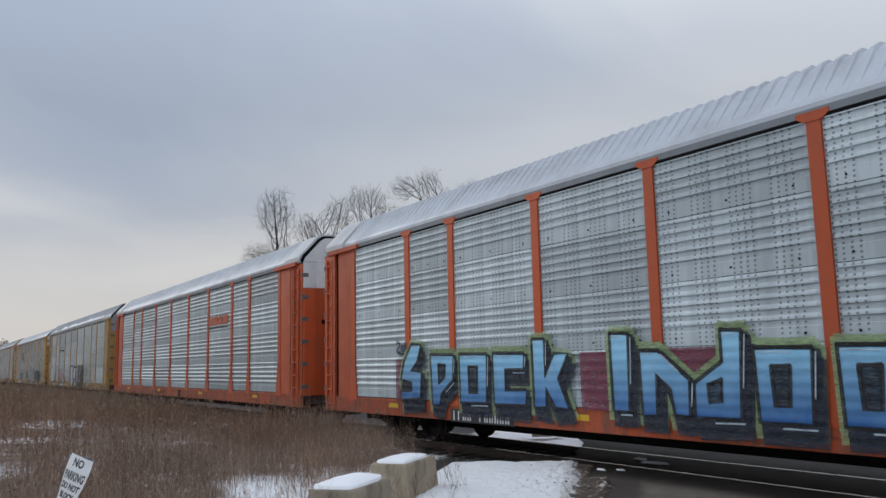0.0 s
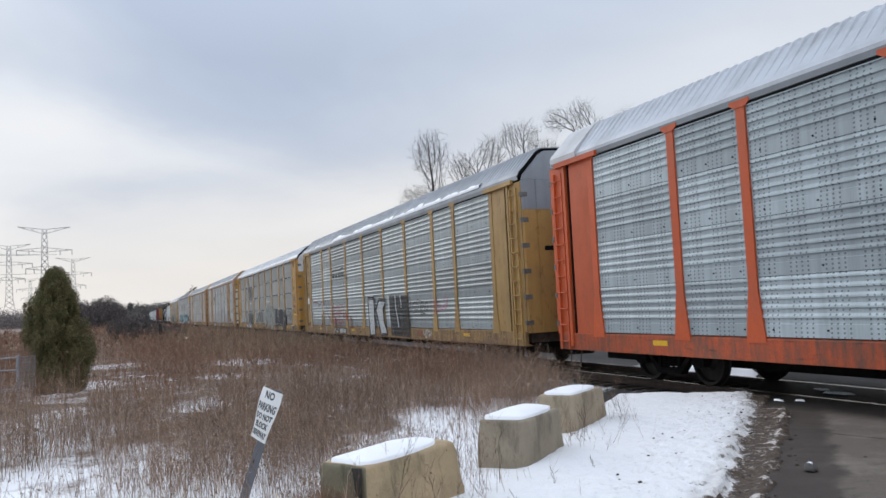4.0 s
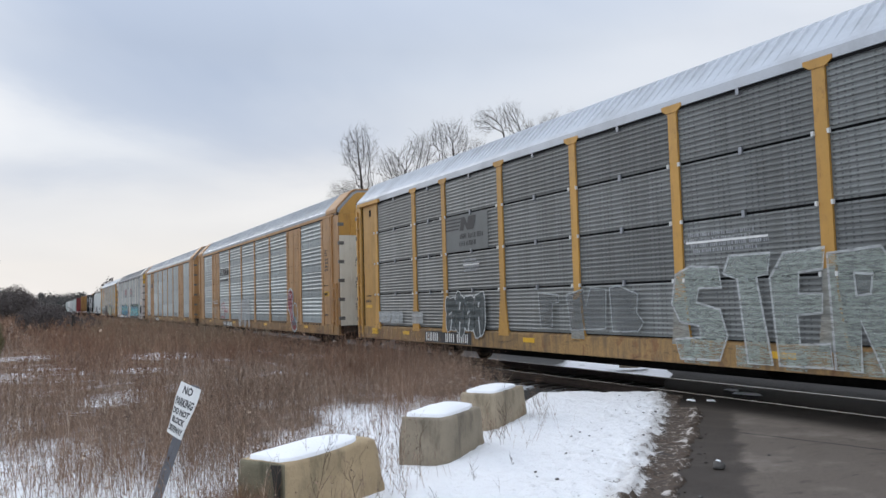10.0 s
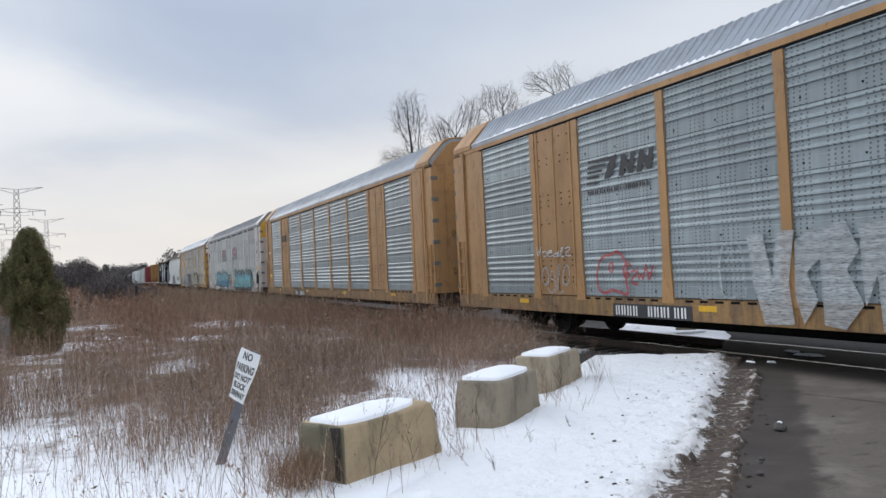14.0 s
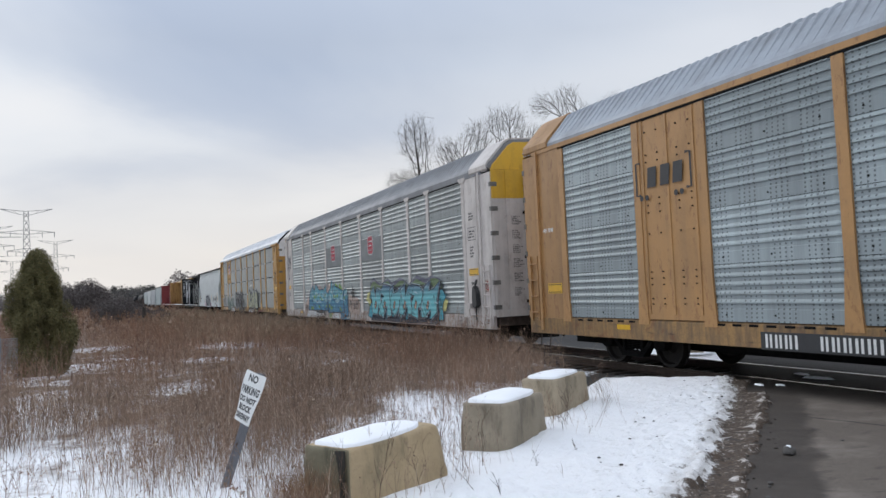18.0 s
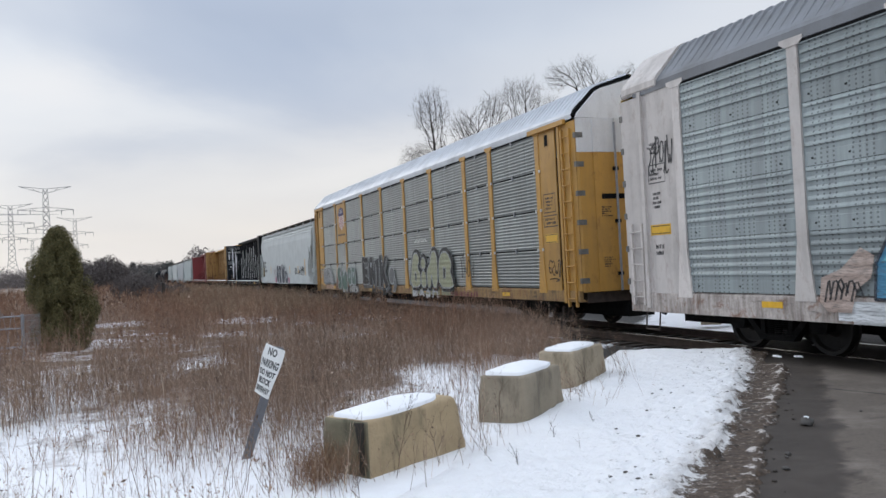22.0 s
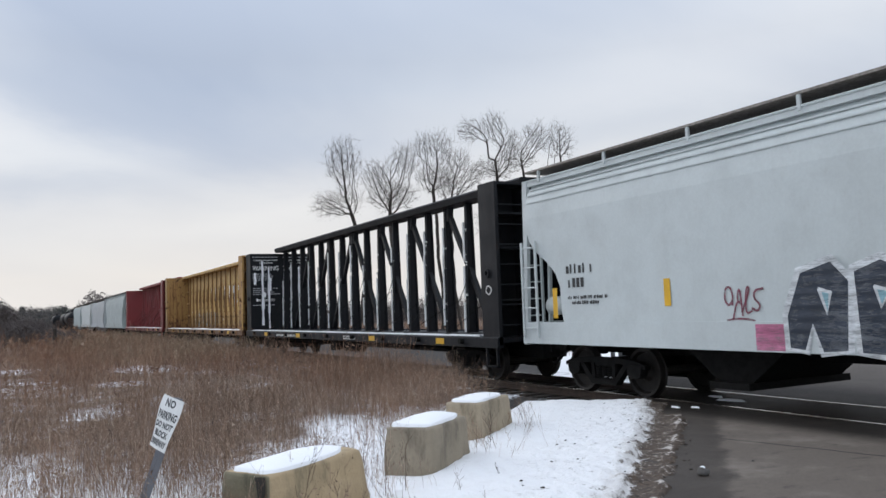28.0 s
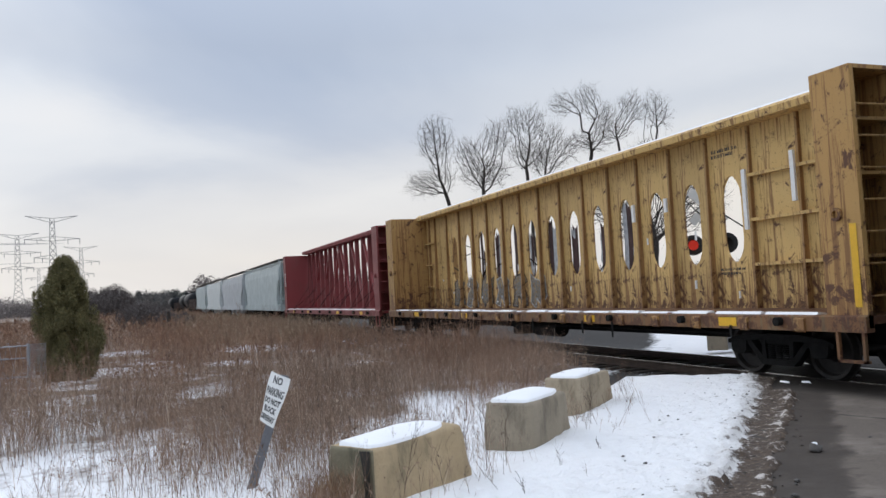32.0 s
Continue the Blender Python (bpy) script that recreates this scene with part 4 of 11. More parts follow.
def spray_fade(name, top, low_, z0, z1):
    """Two colours of spray blended into one another from the foot of the letters to their tops."""
    def build(n, b):
        p = n.coord()
        x, y, z = n.split(p)
        cloud, fine = n.noise(p, 2.2, 4.0, 0.6), n.noise(n.coord((4, 4, 26)), 1.5, 4.0, 0.65)
        h = n.math("ADD", z, n.math("MULTIPLY", n.math("SUBTRACT", cloud, 0.5), 0.5 * (z1 - z0)))
        c = n.mix(n.range(h, z0, z1), low_, top)
        c = n.mix(n.range(fine, 0.54, 0.74, 0.0, 0.35), c, (0.16, 0.165, 0.17))
        n.link(c, b.inputs["Base Color"])
        b.inputs["Roughness"].default_value = 0.6
        n.bump(b, n.math("SINE", n.math("MULTIPLY", z, 39.3)), 0.2, 0.02)
    return material(name, build)


P_DEEP, P_LIME = spray("deep_blue_spray", (0.012, 0.020, 0.040)), spray("lime_spray", (0.34, 0.46, 0.22), 0.7)
P_BLACK, P_WHITE, P_MAROON, P_TEAL = spray("black_spray", (0.012, 0.013, 0.016)), spray("white_spray", (0.66, 0.68, 0.68)), spray("maroon_spray", (0.20, 0.03, 0.06)), spray("teal_spray", (0.05, 0.36, 0.46))
P_RED, P_SILVER, P_PALEYELLOW, P_PINK, P_OLIVE = spray("red_spray", (0.42, 0.05, 0.05)), spray("silver_spray", (0.48, 0.51, 0.51), 0.74), spray("pale_yellow_spray", (0.66, 0.62, 0.22)), spray("pink_spray", (0.55, 0.16, 0.28)), spray("pale_olive_spray", (0.42, 0.43, 0.28))

FIRST = 21.16 - 13.82
PITCH = 28.6
# slack in the couplings
OFF = (-0.21, -0.23, -0.29, -0.36, -0.24, -0.16, 0.07, 0.26)


def build_train():
    c1 = autorack("orange-posted silver car carrier with a blue graffiti mural", FIRST + OFF[0], M_ORANGE, M_SCREEN, "ribbed", M_ROOF, hood=True, eave_mat=M_EAVE, crest=M_ROOFPALE)
    c2 = autorack("orange-posted silver car carrier with a slanted orange mark", FIRST + PITCH + OFF[1], M_ORANGE, M_SCREENWORN, "ribbed", M_ROOF, cap_mat=M_CLEANWHITE, hood=True, eave_mat=M_EAVE, crest=M_ROOFPALE)
    c3 = autorack("yellow-posted grey car carrier with snow along the roof", FIRST + 2 * PITCH + OFF[2], M_OLDYELLOW, M_SCREENPALE, "ribbed", M_ROOFDARK, hood=True, eave_mat=M_EAVE)
    c4 = autorack("yellow car carrier with grimy dark screens and graffiti", FIRST + 3 * PITCH + OFF[3], M_YELLOW, M_SCREENDARK, "stacked", M_ROOF, cap_mat=M_CLEANWHITE, clips=True, hood=True, tall=0.87, broad=True, peak=1.2)
    c5 = autorack("tan car carrier with solid tan panels and snowy roof edge", FIRST + 4 * PITCH + OFF[4], M_TAN, M_SCREENBLUE, "ribbed", M_ROOFDARK, (1, 7), cap_mat=M_YELLOW, flare=0.06, seal=False, leaf_mat=M_CREAM, eave_mat=M_TAN, rungs=(0.92, 2.45, 4), crest=M_TAN)
    c6 = autorack("tan car carrier with solid tan panels and grey screens", FIRST + 5 * PITCH + OFF[5], M_TAN, M_SCREENBLUE, "ribbed", M_ROOFDARK, (1, 7), cap_mat=M_TAN, flare=0.06, seal=False, eave_mat=M_TAN, rungs=(0.92, 2.45, 4), crest=M_TAN)
    c7 = autorack("grey and white car carrier with teal graffiti", FIRST + 6 * PITCH + OFF[6], M_WHITE, M_SCREENDULL, "ribbed", M_ROOFGREY, cap_mat=M_WARNYELLOW, flare=0.1, seal=False, rungs=(0.75, 2.35, 5), crest=M_WHITE)
    c8 = autorack("yellow car carrier with grey screens and a shield emblem", FIRST + 7 * PITCH + OFF[7], M_YELLOW, M_SCREENMID, "stacked", M_ROOF, cap_mat=M_CLEANWHITE, clips=True, hood=True, sill_low=0.73, flare=0.09, tall=0.92, peak=1.2)
    return c1, c2, c3, c4, c5, c6, c7, c8


RACKS = build_train()


# ---- covered hoppers ----
M_HOPPERROOF = painted("dull_grey_hopper_roof", (0.16, 0.165, 0.17), amount=0.5, rust=0.1, rough=0.7)

M_BOARD = plain("rusty_walkway_grating", (0.24, 0.215, 0.19), 0.7, 0.2, 0.4, 16.0)
# grimy green-grey, with the shade of the end recess put into the colour
M_RECESS = painted("shaded_grimy_recess_paint", (0.21, 0.235, 0.225), amount=0.6, rust=0.2)


def hopper(label, centre, half, mat, detail=True, lines=True):
    car = thing("hopper_wagon", label, "train wagon", pose(TRACK_X, centre, RAIL_Z), "wagons of the train")
    CARS.append((car, centre))
    e = half
    # side outline: bottom height and top corner along the length
    ys = [(-e + 0.2, 3.38), (-e + 0.32, 3.1), (-e + 0.55, 2.86), (-e + 0.95, 2.6), (-e + 1.2, 2.38), (-e + 1.34, 2.1), (-e + 1.37, 1.6), (-e + 1.42, 1.36), (0, 1.36)]
    ys += [(-y, z) for y, z in ys[-2::-1]]
    def ring(zb):
        half_ring = [(-1.40, zb), (-1.53, zb + 0.02)] + [(-1.535, zb + (3.55 - zb) * k) for k in (0.35, 0.7)] + [(-1.53, 3.6), (-1.50, 3.9), (-1.44, 4.14), (-1.30, 4.32), (-0.75, 4.42), (0, 4.46)]
        return half_ring + [(-x, z) for x, z in half_ring[-2::-1]]
    g = G()
    vs, fs = [], []
    for y, zb in ys:
        r = ring(min(zb, 3.4))
        vs += [(x, y, z) for x, z in r]
    k = len(ring(1.36))
    n = len(ys)
    for i in range(n - 1):
        for j in range(k):
            fs.append((i * k + j, i * k + (j + 1) % k, (i + 1) * k + (j + 1) % k, (i + 1) * k + j))
    fs += [tuple(range(k)), tuple(range((n - 1) * k, n * k))[::-1]]
    g.add(vs, fs)
    part("body", g, mat, car)
    for m in (None, TURNED):
        part("side_sill", G().box(-1.56, -1.44, -e, e, 0.98, 1.42), mat, car, m=m)
        for z in (3.92, 4.08, 4.2):
            if lines:
                x = {3.92: -1.515, 4.08: -1.485, 4.2: -1.425}[z]
                part("roof_edge_strip", G().box(x, x + 0.05, -e + 0.25, e - 0.25, z, z + 0.025), mat, car, m=m)
        if detail:
            part("top_chord", G().box(-1.40, -1.28, -e + 0.15, e - 0.15, 4.31, 4.40), mat, car, m=m)
            rail = part("walkway_rail", G().tube((-1.40, -e + 0.2, 4.42), (-1.40, e - 0.2, 4.42), 0.022, 6), mat, car, m=m)
            for q in range(9):
                y = -e + 0.6 + q * (2 * e - 1.2) / 8
                part("stanchion", G().box(-1.425, -1.385, y - 0.03, y + 0.03, 4.36, 4.588), mat, rail)
    top = [(-1.36, 4.315), (-1.30, 4.335), (-0.75, 4.435), (0, 4.475), (0.75, 4.435), (1.30, 4.335), (1.36, 4.315), (1.2, 4.30), (0, 4.42), (-1.2, 4.30)]
    part("roof_sheet", G().prism(top, "y", -e + 0.21, e - 0.21), M_HOPPERROOF, car)
    for x in (-1.07, 1.07):
        part("running_board", G().box(x - 0.36, x + 0.36, -e + 0.12, e - 0.12, 4.59, 4.63), M_BOARD, car, "rusty grating walkway along the roof")
    part("hatch_cover", G().prism([(-0.42, 4.44), (-0.3, 4.6), (0.3, 4.6), (0.42, 4.44)], "y", -e + 0.5, e - 0.5), M_HOPPERROOF, car)
    for s in (-1, 1):
        part("end_platform", G().box(-1.5, 1.5, s * (e - 1.6), s * e, 1.1, 1.2), mat, car)
        if detail:
            # added sheet that keeps the end recess dark, its shade in the paint
            part("end_sheet", G().box(-1.10, 1.50, min(s * (e - 1.45), s * (e - 1.48)), max(s * (e - 1.45), s * (e - 1.48)), 1.2, 2.6), M_RECESS, car)
        part("end_sill", G().box(-1.5, 1.5, s * e - 0.06, s * e + 0.06, 0.95, 1.42), mat, car)
        part("roof_end_board", G().box(-1.35, 1.35, s * (e - 0.3), s * (e + 0.03), 4.40, 4.46), mat, car)
        for x in (-1.48, 1.48):
            part("corner_post", G().bar((x, s * (e - 0.06), 1.2), (x * 0.93, s * (e - 0.08), 4.42), 0.12, 0.08), mat, car)
        if detail:
            for x in (-0.95, -0.3, 0.3, 0.95):
                part("end_brace", G().bar((x, s * (e - 0.15), 1.2), (x, s * (e - 0.25), 3.4), 0.07, 0.07), mat, car)
            lad = part("ladder", G().bar((-1.45, s * (e + 0.02), 1.0), (-1.38, s * (e + 0.02), 4.45), 0.05, 0.05).bar((-1.0, s * (e + 0.02), 1.0), (-1.0, s * (e + 0.02), 4.45), 0.05, 0.05), mat, car)
            for q in range(9):
                part("rung", G().tube((-1.42, s * (e + 0.04), 1.2 + q * 0.36), (-1.0, s * (e + 0.04), 1.2 + q * 0.36), 0.014, 5), mat, lad)
            lad = part("side_ladder", G().box(-1.62, -1.58, s * (e - 0.62) - 0.025, s * (e - 0.62) + 0.025, 1.1, 3.1).box(-1.62, -1.58, s * (e - 0.12) - 0.025, s * (e - 0.12) + 0.025, 1.1, 3.1), mat, car)
            for q in range(5):
                part("rung", G().tube((-1.61, s * (e - 0.62), 1.3 + q * 0.42), (-1.61, s * (e - 0.12), 1.3 + q * 0.42), 0.014, 5), mat, lad)
            part("brake_cylinder", G().tube((-1.15, s * (e - 1.35), 1.75), (-1.15, s * (e - 0.55), 1.75), 0.19, 14), mat, car, smooth=True)
        bogie(car, s * (e - 1.95))
    for y in (-3.9, 0.0, 3.9):
        part("outlet_chute", G().prism([(y - 1.5, 1.36), (y + 1.5, 1.36), (y + 0.35, 0.45), (y - 0.35, 0.45)], "x", -1.05, 1.05), M_UNDER if detail else mat, car)
        part("outlet_gate", G().box(-1.2, 1.2, y - 0.4, y + 0.4, 0.34, 0.45), M_UNDER, car)
    part("centre_sill", G().box(-0.25, 0.25, -e, e, 0.75, 1.1), M_UNDER, car)
    coupler_parts(car, e + 0.05)
    return car


# ---- centre-beam flat cars ----
def deck_parts(car, e, mat):
    for m in (None, TURNED):
        part("side_sill", G().prism([(-1.56, 0.84), (-1.56, 1.06), (-1.50, 1.09), (-1.40, 1.09), (-1.40, 0.84)], "y", -e, e), mat, car, m=m)
    part("deck", G().prism([(-1.41, 1.05), (0, 1.10), (1.41, 1.05), (1.41, 0.95), (0, 0.98), (-1.41, 0.95)], "y", -e + 0.01, e - 0.01), mat, car)
    part("centre_sill", G().box(-0.33, 0.33, -e, e, 0.55, 0.96), M_UNDER, car)
    for q in range(10):
        y = -e + 2.6 + q * (2 * e - 5.2) / 9
        part("cross_bearer", G().prism([(-1.42, 0.95), (1.42, 0.95), (1.2, 0.84), (0.4, 0.62), (-0.4, 0.62), (-1.2, 0.84)], "y", y - 0.06, y + 0.06), M_UNDER, car)
    rod = G().tube((-1.15, -e + 3.2, 0.72), (-1.15, e - 3.2, 0.72), 0.02, 6)
    part("brake_rod", rod, M_UNDER, car)
    part("air_tank", G().tube((-0.95, -1.6, 0.62), (-0.95, -0.3, 0.62), 0.2, 12).box(-1.2, -0.8, 0.2, 0.7, 0.45, 0.8), M_UNDER, car)
    for q in range(9):
        y = -e + 1.6 + q * (2 * e - 3.2) / 8
        part("winch", G().tube((-1.66, y, 0.98), (-1.56, y, 0.98), 0.07, 10), M_UNDER, car)
    for q in (-0.75, -0.35, 0.3, 0.7):
        part("reflector", G().box(-1.566, -1.56, q * e - 0.22, q * e + 0.22, 0.88, 1.03), M_REFLECT, car)
    for s in (-1, 1):
        bogie(car, s * (e - 2.25))
        part("step", G().box(-1.55, -1.50, s * (e - 0.55), s * (e - 0.5), 0.4, 0.86).box(-1.55, -1.50, s * (e - 0.1), s * (e - 0.05), 0.4, 0.86).box(-1.55, -1.46, min(s * (e - 0.55), s * (e - 0.05)), max(s * (e - 0.55), s * (e - 0.05)), 0.4, 0.44), mat, car)
    coupler_parts(car, e + 0.05, 0.86)


def bulkhead(car, s, e, mat, top=4.58, inner=None):
    """End wall: a tall box, open to the outside, with shelves and ladders."""
    y_in, y_out = s * (e - 0.72), s * e
    b = part("bulkhead", G().box(-1.41, 1.41, min(y_in, y_in + s * 0.06), max(y_in, y_in + s * 0.06), 1.05, top), mat, car)
    for x in (-1.5, 1.5):
        part("bulkhead_side", G().box(min(x, x * 0.94), max(x, x * 0.94), min(y_in, y_out), max(y_in, y_out), 0.9, top), mat, b)
    part("bulkhead_top", G().box(-1.5, 1.5, min(y_in, y_out), max(y_in, y_out), top, top + 0.06), mat, b)
    for x in (-0.5, 0.5):
        part("stiffener", G().box(x - 0.08, x + 0.08, min(y_in + s * 0.03, y_out * 0.995), max(y_in + s * 0.03, y_out * 0.995), 1.05, top - 0.004), mat, b)
    for k in range(7):
        z = 1.35 + k * 0.46
        for x in (-1.42, 0.6):
            part("rung", G().tube((x, y_out - s * 0.03, z), (x + 0.82, y_out - s * 0.03, z), 0.016, 6), mat, b)
    for z in (1.9, 3.1, 3.9):
        part("shelf", G().box(-1.4, 1.4, min(y_in + s * 0.04, y_out * 0.99), max(y_in + s * 0.04, y_out * 0.99), z, z + 0.05), mat, b)
    ring = G().lathe([(-0.03, 0.055), (0.03, 0.055), (0.03, 0.10), (-0.03, 0.10), (-0.03, 0.055)], 16)
    part("tie_ring", ring, mat, b, m=pose(-1.52, s * (e - 0.4), 2.55))
    return b


def truss_beam(label, centre, e, mat, detail=True, seed=3, scraps=9):
    car = thing("centre_beam_wagon", label, "train wagon", pose(TRACK_X, centre, RAIL_Z), "wagons of the train")
    CARS.append((car, centre))
    deck_parts(car, e, mat)
    for s in (-1, 1):
        bulkhead(car, s, e, mat)
    part("top_chord", G().prism([(-0.30, 4.68), (-0.34, 4.84), (-0.26, 4.90), (0.26, 4.90), (0.34, 4.84), (0.30, 4.68)], "y", -e + 0.7, e - 0.7), mat, car)
    rnd = random.Random(seed)
    n = int((2 * e - 2.4) / 1.22)
    y0 = -n * 1.22 / 2
    snow_bits = G()
    for i in range(n + 1):
        y = y0 + i * 1.22 - 0.05
        web = part("upright", G().prism([(-0.14, 1.06), (0.14, 1.06), (0.08, 4.70), (-0.08, 4.70)], "y", y - 0.014, y + 0.014), mat, car)
        for x in (-1, 1):
            part("flange", G().bar((x * 0.14, y, 1.06), (x * 0.08, y, 4.70), 0.12, 0.04), mat, web)
        # a lath of white batten along one edge, with the torn tabs of straps
        if scraps > 2:
            z0_ = rnd.uniform(1.10, 1.35)
            top_ = rnd.uniform(3.1, 4.3)
            while z0_ < top_:
                z1_ = min(top_, z0_ + rnd.uniform(0.5, 1.5))
                g_ = (z0_ - 1.06) / 3.64 * 0.06
                snow_bits.box(-0.190 + g_, -0.155 + g_, y + 0.045, y + 0.045 + rnd.uniform(0.055, 0.085), z0_, z1_)
                z0_ = z1_ + rnd.choice((0.0, 0.0, 0.03, 0.12))
        for q in range(rnd.randint(scraps // 2, scraps)):
            z = rnd.uniform(1.3, 4.0)
            w = rnd.uniform(0.03, 0.15)
            x = -0.14 + (z - 1.06) / 3.58 * 0.06 - 0.025
            y_ = y - 0.07 + rnd.uniform(0.0, 0.06)
            snow_bits.box(x - 0.010, x + 0.01, y_, y_ + w, z, z + rnd.uniform(0.012, 0.04))
    tagged(part("wrapping_scrap", snow_bits, M_MARKING, car, "torn white scraps of wrapping and frost"), kind="stuff")

    # each diagonal leans over two bays, its foot towards the nearer end of the car
    for i in range(1 - n % 2, n - 1, 2):
        a_, b_ = y0 + (i + 0.1) * 1.22, y0 + (i + 1.9) * 1.22
        hi, lo = (a_, b_) if (a_ + b_) / 2 > 0 else (b_, a_)
        bar_ = part("diagonal", G().bar((0.0, hi, 4.55), (0.0, lo, 1.2), 0.13, 0.13), mat, car)
        part("gusset", G().prism([(hi - 0.16, 4.70), (hi + 0.16, 4.70), (hi + 0.10, 4.30), (hi - 0.10, 4.30)], "x", -0.085, 0.085), mat, bar_)
    for q in range(n // 2):
        y = y0 + 1.0 + q * 2.44 + rnd.uniform(-0.3, 0.3)
        for lean_ in (-1, 1):
            part("tie_cable", G().tube((-1.5, y, 1.08), (-0.22, y + lean_ * rnd.uniform(0.7, 1.4), rnd.uniform(2.0, 3.2)), 0.010, 5), M_UNDER, car)
    part("deck_snow", G().box(-1.50, -1.28, -e + 0.9, e - 0.9, 1.085, 1.12), M_SNOW, car, "thin line of snow")
    return car


def oval_panel(w, z0, z1, oval, mat, x=-0.03):
    """Wall bay, with or without a tall oval opening, centred on y = 0."""
    key = ("bay", round(w, 3), z0, z1, oval, mat.name)
    if key in CACHE:
        return CACHE[key]
    g = G()
    if not oval:
        g.box(x, -x, -w / 2, w / 2, z0, z1)
    else:
        zc, hy, hz = oval
        n = 24
        inner = []
        outer = []
        for i in range(n):
            a = 2 * math.pi * i / n
            c, s = math.cos(a), math.sin(a)
            # a straight-sided slot with round ends
            r = 1 / max(abs(c), abs(s))
            inner.append((hy * max(-1, min(1, c * 1.25)), zc + hz * s))
            zz = zc + s * r * 5
            outer.append((max(-w / 2, min(w / 2, c * r * w / 2)), max(z0, min(z1, zc + s * r * (z1 - zc if s > 0 else zc - z0)))))
        vs = [(xx, *p) for xx in (x, -x) for ring in (outer, inner) for p in ring]
        fs = []
        for i in range(n):
            k = (i + 1) % n
            fs += [(a + i, a + k, b + k, b + i) for a, b in ((0, n), (2 * n, 3 * n), (0, 2 * n), (n, 3 * n))]
        g.add(vs, fs)
    CACHE[key] = fix(g.mesh("wall_bay", mat))
    return CACHE[key]


def opera_beam(label, centre, e, mat):
    car = thing("centre_beam_wagon", label, "train wagon", pose(TRACK_X, centre, RAIL_Z), "wagons of the train")
    CARS.append((car, centre))
    deck_parts(car, e, M_BEAMDECK)
    for s in (-1, 1):
        bulkhead(car, s, e, M_BEAMEND, 4.62)
    part("top_chord", G().prism([(-0.42, 4.58), (-0.44, 4.70), (-0.30, 4.80), (0.30, 4.80), (0.44, 4.70), (0.42, 4.58)], "y", -e + 0.7, e - 0.7), mat, car)
    ribs = [-7.62 + 1.22 * k for k in range(-2, 15)]
    edges = [-e + 0.75] + ribs + [e - 0.75]
    for a, b in zip(edges, edges[1:]):
        mid = (a + b) / 2
        win = -7.7 < mid < 8.4 and b - a > 1.0
        part("wall_bay", oval_panel(b - a, 1.06, 4.6, (2.85, 0.27, 0.86) if win else None, mat), None, car, m=pose(0, mid, 0))
    rib = fix(G().prism([(-0.16, 1.06), (-0.10, 4.6), (-0.02, 4.6), (-0.02, 1.06)], "y", -0.026, 0.026).prism([(0.16, 1.06), (0.10, 4.6), (0.02, 4.6), (0.02, 1.06)], "y", -0.026, 0.026).mesh("rib", M_BEAMRUST))
    for y in ribs + [-9.45, 10.1]:
        part("rib", rib, None, car, m=pose(0, y, 0))
    for z in (1.9, 2.75, 3.6):
        for a, b in ((-e + 0.75, -7.62), (9.46, e - 0.75)):
            part("cross_rib", G().box(-0.14, -0.02, a, b, z, z + 0.06), mat, car)
    rnd = random.Random(15)
    a = -e + 0.9
    while a < e - 1.0:
        l = rnd.uniform(0.25, 1.1)
        part("snow_strip", G().prism([(-1.52, 1.085), (-1.30, 1.085), (-1.34, 1.085 + rnd.uniform(0.02, 0.045)), (-1.48, 1.085 + rnd.uniform(0.02, 0.05))], "y", a, min(a + l, e - 0.9)), M_SNOW, car, "broken line of snow")
        a += l + rnd.uniform(0.05, 0.35)
    for y in ribs:
        part("stake_pocket", G().prism([(-1.60, 0.86), (-1.56, 0.82), (-1.56, 1.04), (-1.60, 1.02)], "y", y - 0.10, y + 0.10), M_BEAMEND, car)
        if rnd.random() < 0.5:
            part("hanging_strap", G().box(-1.575, -1.565, y + 0.3, y + 0.36, rnd.uniform(0.55, 0.75), 0.9), M_UNDER, car)
    part("top_snow", G().prism([(-0.40, 4.715), (-0.30, 4.81), (0.1, 4.83), (0.1, 4.79), (-0.28, 4.79)], "y", -e + 1.2, e - 0.9), M_SNOW, car, "thin cover of old snow on the top beam")
    rnd = random.Random(5)
    for y, z0, z1 in ((-7.62, 2.6, 3.75), (-8.84, 3.0, 3.9), (-5.18, 3.2, 3.5), (-3.96, 3.1, 3.5), (-10.9, 3.0, 3.4)):
        part("wrapping_scrap", G().box(-0.19, -0.14, y + 0.03, y + 0.12, z0, z1), M_MARKING, car, "torn white scrap of wrapping")
    for q in range(16):
        y, z = rnd.uniform(-10, 10), rnd.uniform(1.2, 2.6)
        part("wrapping_scrap", G().box(-0.055, -0.03, y, y + rnd.uniform(0.02, 0.05), z, z + rnd.uniform(0.05, 0.2)), M_MARKING, car)
    # strips of dark wrapping hang across the openings, most towards the far end
    cloth = plain("torn_dark_red_wrapping", (0.055, 0.028, 0.026), 0.9, 0, 0.5, 3.0)
    for k in range(13):
        y = -7.01 + 1.22 * k
        if 3 <= k <= 10:
            for q in range(3 if k > 4 else 2):
                y0_, w_, z1_ = y + rnd.uniform(-0.28, 0.05), rnd.uniform(0.12, 0.3), rnd.uniform(2.9, 3.8)
                z0_ = rnd.uniform(1.7, 2.3)
